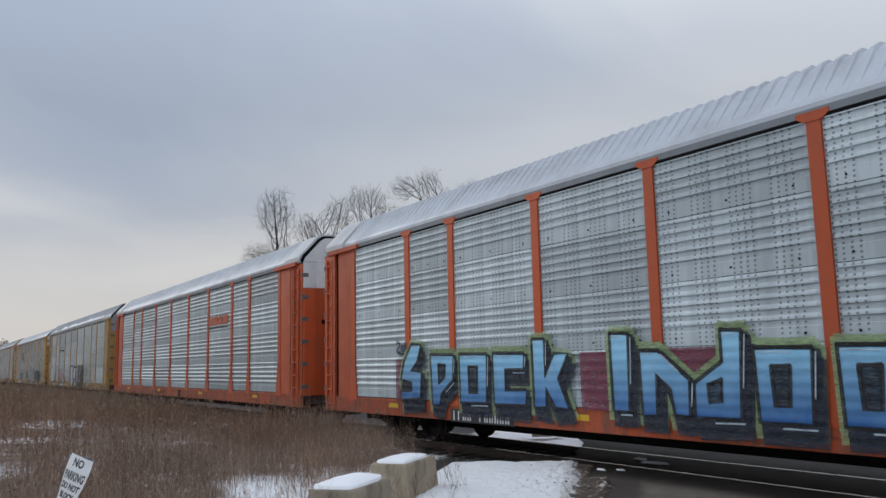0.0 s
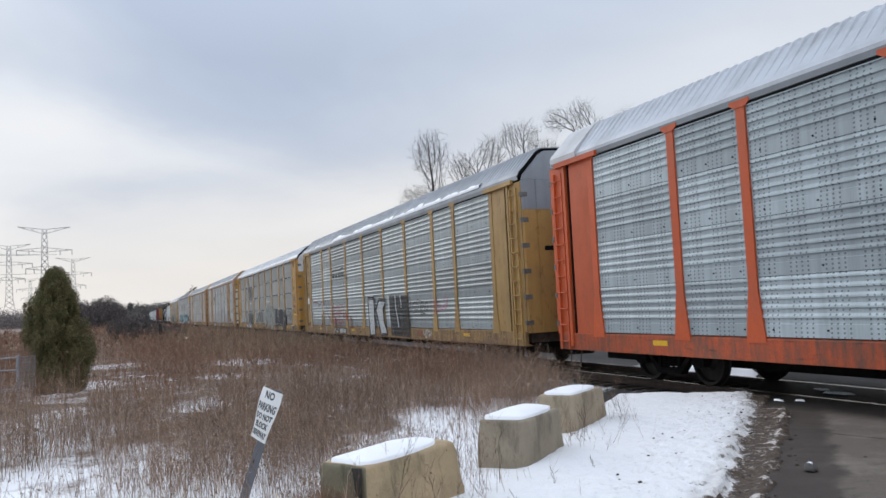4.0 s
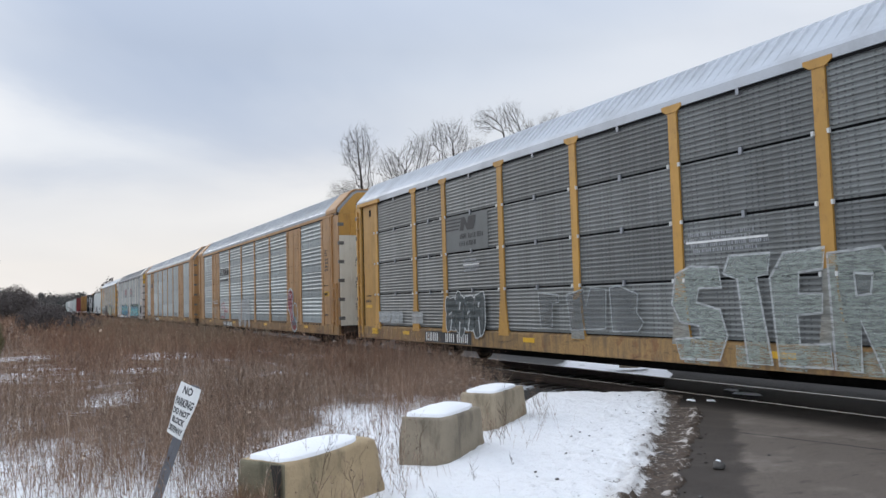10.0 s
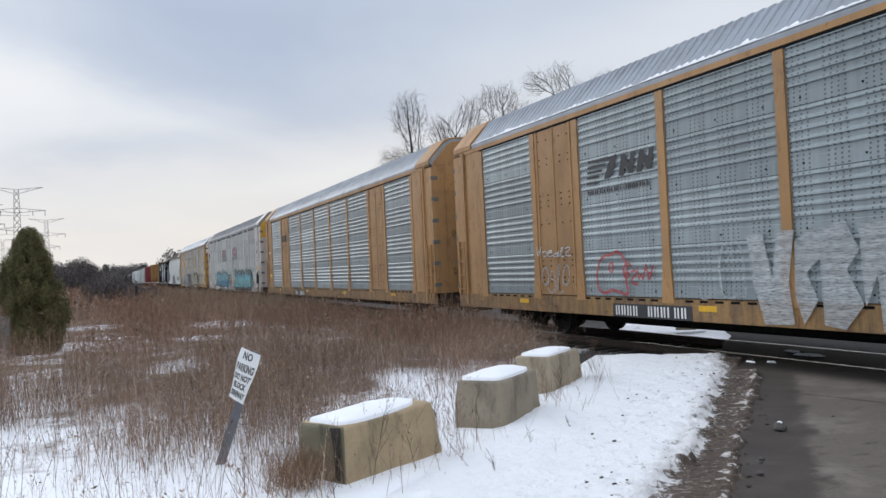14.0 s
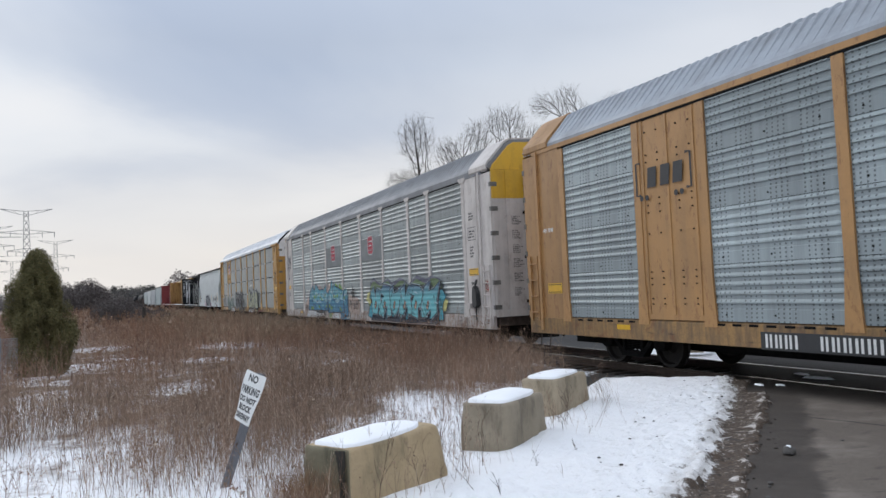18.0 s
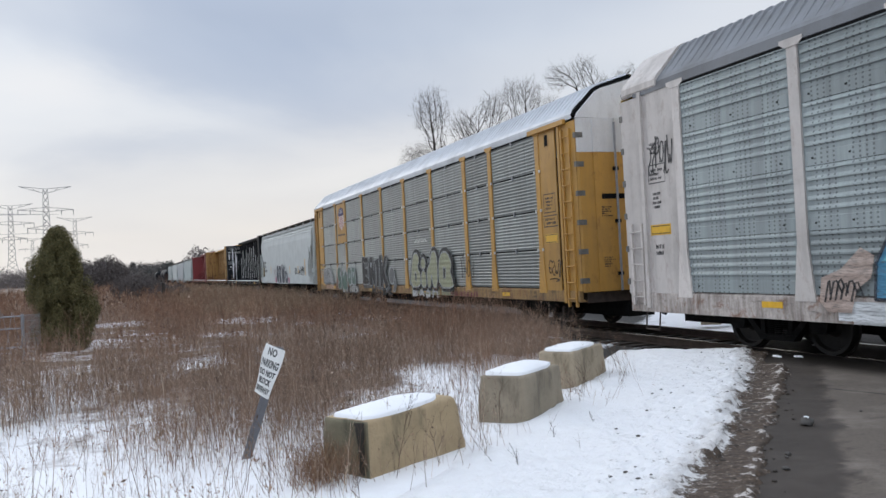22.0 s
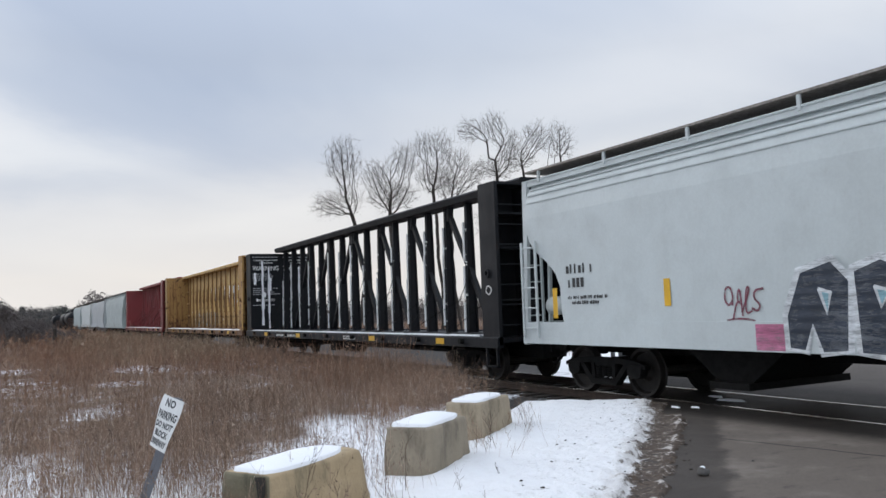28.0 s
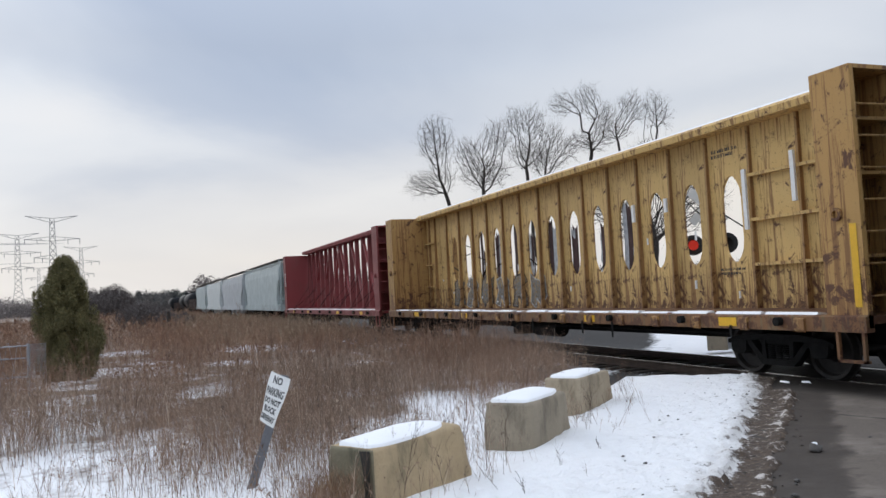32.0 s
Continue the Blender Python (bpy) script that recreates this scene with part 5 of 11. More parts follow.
                part("torn_cloth", G().prism([(y0_, z1_), (y0_ + w_ * 0.5, z1_ - 0.1), (y0_ + w_, z1_ + 0.05), (y0_ + w_ * 0.9, (z0_ + z1_) / 2), (y0_ + w_ * 1.1, z0_ + 0.2), (y0_ + w_ * 0.5, z0_), (y0_ + 0.02, z0_ + 0.25)], "x", 0.040 + 0.004 * q, 0.043 + 0.004 * q), cloth if q % 2 == 0 else M_DIMMARK, car, "torn wrapping behind an opening")
        for q in range(rnd.choice((0, 1, 1, 2, 3))):
            z, dy = rnd.uniform(2.1, 3.5), rnd.uniform(-0.5, 0.5)
            part("torn_strip", G().bar((0.035, y - 0.3, z), (0.035, y + 0.3, min(3.9, max(1.7, z + dy))), 0.008, rnd.uniform(0.03, 0.07)), M_UNDER, car, "dark torn strip of wrapping")
    return car


def gondola(label, centre, e, mat, top=2.6):
    car = thing("open_wagon", label, "train wagon", pose(TRACK_X, centre, RAIL_Z), "wagons of the train")
    CARS.append((car, centre))
    for x in (-1, 1):
        part("side", G().box(min(x * 1.5, x * 1.42), max(x * 1.5, x * 1.42), -e, e, 1.0, top), mat, car)
        for k in range(10):
            y = -e + 0.4 + k * (2 * e - 0.8) / 9
            part("rib", G().box(min(x * 1.58, x * 1.5), max(x * 1.58, x * 1.5), y - 0.06, y + 0.06, 1.0, top), mat, car)
    for s in (-1, 1):
        part("end_wall", G().box(-1.42, 1.42, min(s * e, s * (e - 0.08)), max(s * e, s * (e - 0.08)), 1.0, top + 0.1), mat, car)
        bogie(car, s * (e - 1.9))
    part("floor", G().box(-1.42, 1.42, -e, e, 0.9, 1.0), M_UNDER, car)
    coupler_parts(car, e + 0.05)
    return car


def tank(label, centre, e, mat):
    car = thing("tank_wagon", label, "train wagon", pose(TRACK_X, centre, RAIL_Z), "wagons of the train")
    CARS.append((car, centre))
    g = G()
    prof = [(-e + 0.6, 0.0), (-e + 0.65, 0.7), (-e + 0.8, 1.15), (-e + 1.1, 1.45), (e - 1.1, 1.45), (e - 0.8, 1.15), (e - 0.65, 0.7), (e - 0.6, 0.0)]
    g.lathe(prof, 24)
    part("tank", g, mat, car, m=pose(0, 0, 2.55, 0, 0, 90), smooth=True)
    part("dome", G().tube((0, 0, 3.95), (0, 0, 4.35), 0.45, 14), mat, car)
    part("underframe", G().box(-0.4, 0.4, -e, e, 0.8, 1.15), M_UNDER, car)
    for s in (-1, 1):
        bogie(car, s * (e - 1.9))
    coupler_parts(car, e + 0.05)
    return car


HOP = hopper("pale grey covered hopper with graffiti along its side", 231.75, 9.1, M_HOPPER)
BLK = truss_beam("black open centre-beam lumber car, empty", 253.05, 11.15, M_BLACK)
YEL = opera_beam("rust-streaked yellow centre-beam car with oval openings", 276.25, 11.25, M_BEAMYELLOW)
RED = truss_beam("dull red centre-beam lumber car, empty", 300.1, 11.2, M_RED, seed=8, scraps=1)
FAR_CARS = [hopper("grey-green covered hopper wagon, streaked", 322.3, 9.3, M_HOPPERGREEN), hopper("mid-grey covered hopper wagon, streaked", 342.6, 9.3, M_HOPPERGREY, False),
            hopper("pale grey covered hopper wagon", 362.9, 9.3, M_HOPPER, False), hopper("grey-green covered hopper wagon, streaked", 383.2, 9.3, M_HOPPERGREEN, False),
            gondola("dark brown open goods wagon, empty", 402.8, 8.4, M_BROWN), tank("grimy black cylindrical tank wagon", 421.6, 8.4, M_BLACK), tank("grimy black cylindrical tank wagon", 440.2, 8.4, M_BLACK),
            gondola("dark brown open goods wagon, empty", 459.0, 8.6, M_BROWN, 2.3), gondola("black open goods wagon, empty", 478.0, 8.6, M_BLACK, 2.3), tank("grimy black cylindrical tank wagon", 497.0, 8.4, M_BLACK)]


# ---- paint on the cars ----
def bubble(car, y, z, w, h, n, coats, seed=1, round_=0.6, slits=True, label="bubble-letter graffiti", x=NEAR - 0.0605, over=1.12):
    """A row of swollen letter shapes; coats are (material, growth, shift across, shift up), the last one paints the inner lines."""
    rnd = random.Random(seed)
    shapes = []
    for k in range(n):
        a0 = w * (k + 0.5) / n
        cw, ch = w / n * over / 2, h / 2 * rnd.uniform(0.85, 1.05)
        pts = []
        lobes, ph = rnd.choice((2, 3, 4)), rnd.uniform(0, 6)
        for i in range(20):
            t = 2 * math.pi * i / 20
            c, s = math.cos(t), math.sin(t)
            r = (abs(c) ** (2 / round_ / 2 + 2) + abs(s) ** (2 / round_ / 2 + 2)) ** (-1 / (2 / round_ / 2 + 2))
            r *= 1 + 0.10 * math.sin(lobes * t + ph) + rnd.uniform(-0.05, 0.05)
            pts.append((c * r * cw, s * r * ch))
        inner = [[(rnd.uniform(-0.4, 0.1) * cw, rnd.uniform(-0.1, 0.5) * ch), (rnd.uniform(-0.1, 0.4) * cw, rnd.uniform(0.1, 0.6) * ch)], [(rnd.uniform(-0.3, 0.3) * cw, -0.95 * ch), (rnd.uniform(-0.2, 0.2) * cw, rnd.uniform(-0.5, -0.1) * ch)]]
        shapes.append((a0, h / 2 + rnd.uniform(-0.05, 0.05) * h, pts, inner))
    for i, (mat, grow, da, dz) in enumerate(coats):
        g = G()
        for a0, z0, pts, inner in shapes:
            paint_poly(g, [(a0 + da + p * (1 + grow), z0 + dz + q * (1 + grow * w / n / h)) for p, q in pts], y, z, x - 0.0014 * i)
        tagged(part("graffiti", g, mat, car, label if i == 0 else ""), kind="stuff")
    if slits:
        g = G()
        for a0, z0, pts, inner in shapes:
            for line in inner:
                stroke(g, [(a0 + p, z0 + q) for p, q in line], 0.05, y, z, x - 0.0016 * len(coats))
        tagged(part("graffiti", g, coats[0][0], car), kind="stuff")


def number_board(car, y, w, z0=0.66, z1=0.92, seed=3):
    """Dark board with two groups of white characters, given as bars."""
    rnd = random.Random(seed)
    part("number_board", G().box(NEAR - 0.036, NEAR - 0.031, y - w, y, z0, z1), M_DARKMARK, car, "black board with white characters")
    g = G()
    cell, tall_ = (w - 0.2) / 11.4, (z1 - z0) * 0.74
    for k in range(10):
        a = 0.1 + cell * (k + (1.4 if k > 3 else 0.0))
        zz = z0 + (z1 - z0) * 0.13
        g.box(NEAR - 0.0395, NEAR - 0.0365, y - a - cell * 0.24, y - a, zz, zz + tall_)
        if rnd.random() < 0.75:
            g.box(NEAR - 0.0395, NEAR - 0.0365, y - a - cell * 0.68, y - a - cell * 0.46, zz, zz + tall_)
    tagged(part("board_lettering", g, M_MARKING, car), kind="stuff")


def hand(car, word, y, z, w, h, mat, width=0.035, slant=0.15, x=NEAR - 0.0605, seed=1, label="handwritten spray tag"):
    """A short word in quick capitals, one spray line to each stroke."""
    rnd = random.Random(seed)
    g = G()
    cell = w / len(word)
    for k, ch in enumerate(word):
        lift_, grow = rnd.uniform(-0.08, 0.10) * h, rnd.uniform(0.85, 1.12)
        for line in GLYPH[ch]:
            stroke(g, rounded([(cell * (k + 0.92 * (p + rnd.uniform(-0.05, 0.05))) + slant * q * h, lift_ + (q + rnd.uniform(-0.05, 0.05)) * h * grow) for p, q in line], 1), width, y, z, x)
    return tagged(part("graffiti", g, mat, car, label), kind="stuff")


def block(car, name, y, w, z0, z1, mat, x=NEAR - 0.05, label=""):
    g = G()
    paint_poly(g, [(0, 0), (w, 0), (w, z1 - z0), (0, z1 - z0)], y, z0, x)
    return part(name, g, mat, car, label)


def frame_box(car, y, w, z0, z1, mat, x=NEAR - 0.05, t=0.025):
    g = G()
    stroke(g, [(0, 0), (w, 0), (w, z1 - z0), (0, z1 - z0), (0, 0)], t, y, z0, x)
    part("stencil_frame", g, mat, car)


def roof_snow(car, y0, y1, spread, thick, seed):
    """A ragged strip of snow lying along the eave."""
    ys_ = np.arange(y0, y1, 0.1)
    vs_, fs_ = [], []
    for i, y in enumerate(ys_):
        n_ = noise.noise(Vector((y * 0.45, seed, 0))) * 0.5 + noise.noise(Vector((y * 2.2, seed, 5))) * 0.45 + noise.noise(Vector((y * 6.0, seed, 8))) * 0.25
        hi = max(0.015, spread * (0.55 + 1.5 * n_)) * (1.0 if thick > 0.05 else 0.35 + 0.65 * (i % 2))
        for j in range(5):
            f = j / 4
            s = f * hi
            x, z = -1.62 + s * 0.70, 5.06 + s * 0.75
            bump_ = thick * math.sin(math.pi * f) ** 0.6 * (0.7 + 0.6 * n_)
            vs_.append((x - bump_ * 0.7, y, z + bump_ * 0.7))
    for i in range(len(ys_) - 1):
        for j in range(4):
            fs_.append((i * 5 + j, i * 5 + j + 1, (i + 1) * 5 + j + 1, (i + 1) * 5 + j))
    g = G().add(vs_, fs_)
    part("roof_snow", g, M_SNOW, car, "ragged strip of snow along the roof edge", smooth=True)


def outlines(car, y, z, w, h, n, mat, width=0.06, seed=1, x=NEAR - 0.0605, label="outlined bubble letters in thin spray"):
    """Swollen letters in outline only, each with a counter or a slit."""
    rnd = random.Random(seed)
    g = G()
    for k in range(n):
        a0, cw, ch = w * (k + 0.5) / n, w / n * 0.56, h / 2
        base = [(-0.9, -0.9), (-0.95, 0.1), (-0.7, 0.95), (-0.1, rnd.uniform(0.5, 1.0)), (0.5, 1.0), (0.95, 0.4), (0.8, -0.3), (1.0, -0.95), (0.3, -0.8), (0.0, rnd.uniform(-0.9, -0.2)), (-0.4, -1.0)]
        ring = rounded([(a0 + (p + rnd.uniform(-0.12, 0.12)) * cw, ch + (q + rnd.uniform(-0.1, 0.1)) * ch) for p, q in base], 2, True)
        stroke(g, ring, width, y, z, x)
        b0, b1 = rnd.uniform(-0.4, 0.1), rnd.uniform(0.0, 0.4)
        stroke(g, rounded([(a0 + b0 * cw, ch * (1 + b1)), (a0 + (b0 + 0.3) * cw, ch * (1.25 + b1)), (a0 + (b0 + 0.35) * cw, ch * (0.8 + b1)), (a0 + (b0 + 0.1) * cw, ch * (0.75 + b1))], 2, True), width * 0.8, y, z, x)
    tagged(part("graffiti", g, mat, car, label), kind="stuff")


c1, c2, c3, c4, c5, c6, c7, c8 = RACKS
BARE = {car: set(car.children) for car in RACKS}
M_REPAINT, M_REPAINTPALE = painted("dark_grey_repaint", (0.15, 0.165, 0.17), amount=0.35), painted("mid_grey_repaint", (0.135, 0.145, 0.142), amount=0.35)
P_SKYWHITE = spray("pale_blue_white_spray", (0.55, 0.68, 0.75))
P_PEACH = spray("peach_spray", (0.60, 0.38, 0.27))


def painted_letters(car, y, forms, fill, line, width=0.05, back=(), holes=(), shine=None, x=NEAR - 0.0605, label="spray-painted block lettering", inner=None):
    """Letters cut as outlines in (metres from the left, height): coats behind, fill, counters, a drawn edge and flicks of shine.
    back: (material, edge width, shift across, shift up)."""
    lift = 0.0
    for k, (mat, w, da, dz) in enumerate(back):
        g, rim = G(), G()
        for pts in forms:
            moved = [(a + da, b + dz) for a, b in pts]
            paint_poly(g, moved, y, 0.0, x - lift)
            if w:
                stroke(rim, moved + moved[:2], w, y, 0.0, x - lift - 0.0006)
        g.add(rim.v, rim.f)
        tagged(part("graffiti", g, mat, car, label if k == 0 else ""), kind="stuff")
        lift += 0.0048
    g = G()
    for pts in forms:
        paint_poly(g, pts, y, 0.0, x - lift)
    tagged(part("graffiti", g, fill, car, "" if back else label), kind="stuff")
    if holes:
        g = G()
        for pts in holes:
            paint_poly(g, pts, y, 0.0, x - lift - 0.0022)
        tagged(part("graffiti", g, inner or line, car), kind="stuff")
    if line:
        g = G()
        for pts in list(forms) + list(holes):
            stroke(g, pts + pts[:2], width, y, 0.0, x - lift - 0.0032)
        tagged(part("graffiti", g, line, car), kind="stuff")
    if shine:
        g = G()
        for pts in forms:
            for (a0, b0), (a1, b1) in list(zip(pts, pts[1:]))[:3]:
                stroke(g, [(a0 + 0.05, b0 - 0.06), (a0 * 0.4 + a1 * 0.6 + 0.03, b0 * 0.4 + b1 * 0.6 - 0.06)], 0.022, y, 0.0, x - lift - 0.0085)
        tagged(part("graffiti", g, shine, car), kind="stuff")


def shards(a0, w, z0, h, lean=0.0, kind=0, flip=False):
    """One jagged wild-style letter in a box: blades with barbed ends."""
    base = ([(0.0, 0.05), (0.10, 0.62), (0.02, 0.80), (0.34, 1.0), (0.42, 0.60), (0.62, 0.95), (0.98, 0.86), (0.80, 0.52), (1.06, 0.10), (0.72, 0.0), (0.58, 0.36), (0.40, 0.02)],
            [(0.02, 0.0), (0.16, 0.50), (0.0, 0.72), (0.22, 0.94), (0.78, 1.02), (1.02, 0.74), (0.66, 0.62), (0.90, 0.44), (1.05, 0.04), (0.64, -0.06), (0.54, 0.26), (0.36, 0.30), (0.34, -0.02)],
            [(0.0, 0.30), (0.12, 0.86), (0.46, 1.04), (0.40, 0.74), (0.72, 0.80), (1.04, 1.0), (0.94, 0.50), (1.0, 0.12), (0.70, -0.05), (0.62, 0.22), (0.30, 0.0)])[kind % 3]
    pts = [((1 - p if flip else p), q) for p, q in base]
    return [(a0 + p * w + lean * (q - 0.5) * w, z0 + q * h) for p, q in (pts[::-1] if flip else pts)]


def disc(a, b, ra, rb, n=18):
    return [(a + ra * math.cos(2 * math.pi * k / n), b + rb * math.sin(2 * math.pi * k / n)) for k in range(n)]


# first car: tall blue block letters
SPRAY_WORDS = [
    [(0.06, 1.45), (0.20, 1.85), (0.55, 2.25), (0.95, 2.22), (0.80, 1.86), (0.50, 1.66), (0.97, 1.62), (0.90, 1.05), (0.10, 0.99), (0.06, 1.20), (0.55, 1.22), (0.55, 1.38)],
    [(1.35, 2.00), (2.25, 1.98), (2.22, 1.45), (1.76, 1.15), (1.72, 0.92), (1.42, 0.92)],
    [(2.48, 1.99), (3.44, 1.97), (3.40, 1.02), (2.50, 1.00)],
    [(3.64, 1.98), (4.61, 1.96), (4.58, 1.66), (4.02, 1.66), (4.02, 1.28), (4.66, 1.30), (4.62, 1.00), (3.66, 1.00)],
    [(4.85, 2.21), (5.20, 2.20), (5.20, 1.52), (5.46, 1.94), (5.82, 1.93), (5.55, 1.50), (5.80, 0.99), (5.45, 0.99), (5.20, 1.34), (5.20, 0.99), (4.87, 0.99)],
    [(6.84, 2.23), (7.25, 2.21), (7.22, 1.00), (6.86, 1.00)],
    [(7.46, 1.94), (7.85, 1.93), (8.42, 1.50), (8.40, 0.97), (8.12, 0.97), (8.05, 1.35), (7.80, 1.58), (7.78, 0.96), (7.48, 0.95)],
    [(9.00, 2.19), (9.35, 2.17), (9.27, 0.97), (8.50, 0.95), (8.50, 1.45), (9.00, 1.75)]] + [[(a, 1.93), (a + 0.85, 1.91), (a + 0.80, 0.94), (a + 0.03, 0.94)] for a in (9.52, 10.70)]
WORD_HOLES = [[(1.66, 1.78), (1.95, 1.76), (1.92, 1.52), (1.68, 1.36)], [(2.80, 1.72), (3.12, 1.72), (3.10, 1.20), (2.82, 1.20)], [(8.74, 1.42), (8.98, 1.50), (8.96, 1.20), (8.75, 1.18)]] + [[(a, 1.68), (a + 0.28, 1.68), (a + 0.24, 1.16), (a + 0.03, 1.16)] for a in (9.77, 10.95)]
P_BLUEFADE = spray_fade("blue_faded_spray", (0.30, 0.62, 0.84), (0.018, 0.11, 0.34), 0.95, 1.95)
for a, w_, z0_, z1_ in ((6.09, 0.70, 0.98, 1.94), (-0.22, 0.35, 0.98, 1.92), (7.92, 1.0, 1.45, 1.96), (4.32, 0.5, 1.30, 1.66)):
    block(c1, "graffiti", 9.0 - a, w_, z0_, z1_, P_MAROON, NEAR - 0.060, "maroon painted block")
painted_letters(c1, 9.0, SPRAY_WORDS, P_BLUEFADE, P_BLACK, 0.07, [(P_LIME, 0.34, 0.05, -0.10), (P_LIME, 0.24, 0.0, 0.02), (P_DEEP, 0.20, 0.10, -0.22), (P_DEEP, 0.14, 0.07, -0.08)], WORD_HOLES, P_SKYWHITE, label="tall blue faded block lettering with lime rim", x=NEAR - 0.062)
number_board(c1, 6.95, 2.15, 0.60, 0.86, 2)
tag_scribble(c1, 9.2, 2.0, 0.5, 0.35, P_DEEP, 0.09, 4, 3)
# second car: a slanted orange mark
g = G()
for k, (a, w_) in enumerate(((0.0, 0.42), (0.50, 0.5), (1.10, 0.42), (1.62, 0.62))):
    paint_poly(g, [(a, 0.06 + a * 0.02), (a + w_, 0.06), (a + w_ + 0.16, 0.40), (a + 0.16, 0.40)], -4.6, 3.36, NEAR - 0.036)
part("company_mark", g, M_ORANGE, c2, "slanted orange company mark")
g = G()
paint_poly(g, [(-0.05, 0.0), (2.3, 0.0), (2.32, 0.05), (-0.05, 0.07)], -4.6, 3.30, NEAR - 0.036)
part("company_mark", g, M_DARKMARK, c2)
mark_bars(c2, 3.6, 0.70, 1.2, 0.14, 1, M_DARKMARK, x=NEAR - 0.034, seed=8)
block(c2, "repair_patch", -0.4, 0.35, 0.64, 0.9, M_UNDER, NEAR - 0.034)
# third car
painted_letters(c3, 0.4, [[(0.10, 2.20), (0.95, 2.16), (1.00, 0.68), (0.26, 0.66)], [(1.20, 1.72), (1.62, 2.10), (2.52, 2.06), (2.15, 1.70), (2.22, 1.28), (2.58, 0.74), (1.80, 0.70), (1.55, 1.10)]], P_WHITE, P_BLACK, 0.15, label="tall white block letters with black edges")
painted_letters(c3, 0.4, [[(2.95, 2.22), (5.12, 2.18), (5.18, 1.50), (5.28, 0.67), (3.10, 0.70)]], P_BLACK, None, label="broad black block letter")
g = G()
for pts, w_ in (([(2.86, 2.2), (2.90, 1.7), (3.0, 1.2)], 0.15), ([(3.74, 2.18), (3.78, 1.75), (3.95, 1.35), (4.05, 1.05)], 0.11), ([(4.32, 2.17), (4.40, 1.9), (4.42, 1.75)], 0.09), ([(0.12, 2.32), (0.9, 2.28)], 0.08)):
    stroke(g, pts, w_, 0.4, 0.0, NEAR - 0.072)
tagged(part("graffiti", g, P_WHITE, c3), kind="stuff")
tag_scribble(c3, -4.98, 1.58, 1.8, 0.42, P_BLACK, 0.042, 5, 7)
tag_scribble(c3, -7.2, 1.5, 1.3, 0.5, P_PINK, 0.042, 6, 4)
P_RUSTY = spray("rust_brown_overspray", (0.20, 0.082, 0.045), 0.8)
C3 = 11.71  # metres are counted from here
g = G()
for pts in ([(0.19, 1.2), (0.19, 2.0), (0.30, 2.25), (0.45, 2.1), (0.40, 1.3), (0.50, 1.05)], [(0.55, 1.15), (0.65, 2.0), (0.77, 2.31), (0.80, 1.67), (0.72, 1.5), (1.10, 1.15)], [(0.22, 2.0), (0.42, 1.98), (0.50, 1.75), (0.24, 1.68)],
            [(1.38, 1.08), (1.18, 1.5), (1.10, 1.9), (1.28, 2.1), (1.51, 2.09), (1.60, 1.85), (1.55, 1.4), (1.70, 1.06)], [(1.26, 1.42), (1.24, 1.75), (1.38, 1.85), (1.42, 1.6), (1.26, 1.42), (1.5, 1.2), (1.70, 1.06)],
            [(1.80, 1.5), (1.80, 1.95), (1.99, 2.13), (2.25, 2.05), (2.40, 1.7), (2.45, 1.55)], [(1.85, 1.6), (2.05, 1.4), (2.17, 1.25), (2.26, 1.08)], [(1.62, 1.2), (1.95, 1.16), (2.17, 1.32), (2.30, 1.20)],
            [(2.42, 1.35), (2.48, 1.85), (2.72, 2.08), (2.92, 2.0), (2.96, 1.7), (3.06, 1.6)], [(2.6, 1.3), (2.9, 1.12), (3.05, 1.35), (3.22, 1.48)], [(2.9, 2.1), (3.13, 2.17), (3.30, 2.1), (3.38, 2.03), (3.43, 1.86), (3.30, 1.92)],
            [(3.87, 2.05), (3.80, 1.85), (3.55, 1.65), (3.41, 1.44)], [(3.95, 1.85), (4.05, 1.5), (4.35, 1.25), (4.62, 1.15)]):
    stroke(g, rounded(pts, 2), 0.036, C3, 0.0, NEAR - 0.0605)
for a, z_ in ((1.3, 1.0), (2.0, 0.98), (2.4, 1.0), (2.75, 0.99), (3.85, 1.05), (4.55, 1.1), (3.35, 1.02)):
    stroke(g, [(a, z_), (a + 0.03, 0.8), (a + 0.02, 0.63)], 0.018, C3, 0.0, NEAR - 0.0605)
paint_poly(g, [(3.82, 1.0), (3.92, 0.98), (4.02, 0.64), (3.86, 0.64)], C3, 0.0, NEAR - 0.0605)
paint_poly(g, [(3.34, 1.95), (3.40, 2.08), (3.46, 1.96), (3.58, 1.93), (3.48, 1.84), (3.42, 1.70), (3.37, 1.84), (3.26, 1.86)], C3, 0.0, NEAR - 0.062)
tagged(part("graffiti", g, P_WHITE, c3, "thin white outlined letters with long drips"), kind="stuff")
g = G()
for pts in ([(0.55, 2.45), (0.85, 2.38), (1.08, 2.17), (1.51, 2.25), (1.8, 2.18), (2.07, 2.22), (2.25, 2.1), (2.4, 1.98), (2.6, 2.12), (2.94, 2.22), (3.2, 2.19), (3.39, 2.13), (3.5, 2.0)], [(3.7, 2.25), (3.85, 2.22), (3.92, 2.01), (4.10, 1.62), (4.39, 1.45), (4.61, 1.17)], [(4.45, 1.42), (4.7, 1.45), (4.75, 1.2)]):
    stroke(g, rounded(pts, 1), 0.05, C3, 0.0, NEAR - 0.0655)
tagged(part("graffiti", g, P_MAROON, c3, "maroon line over the white letters"), kind="stuff")
hand(c3, "VIPE", 7.53, 2.02, 0.52, 0.22, P_MAROON, 0.026, 0.1, seed=5)
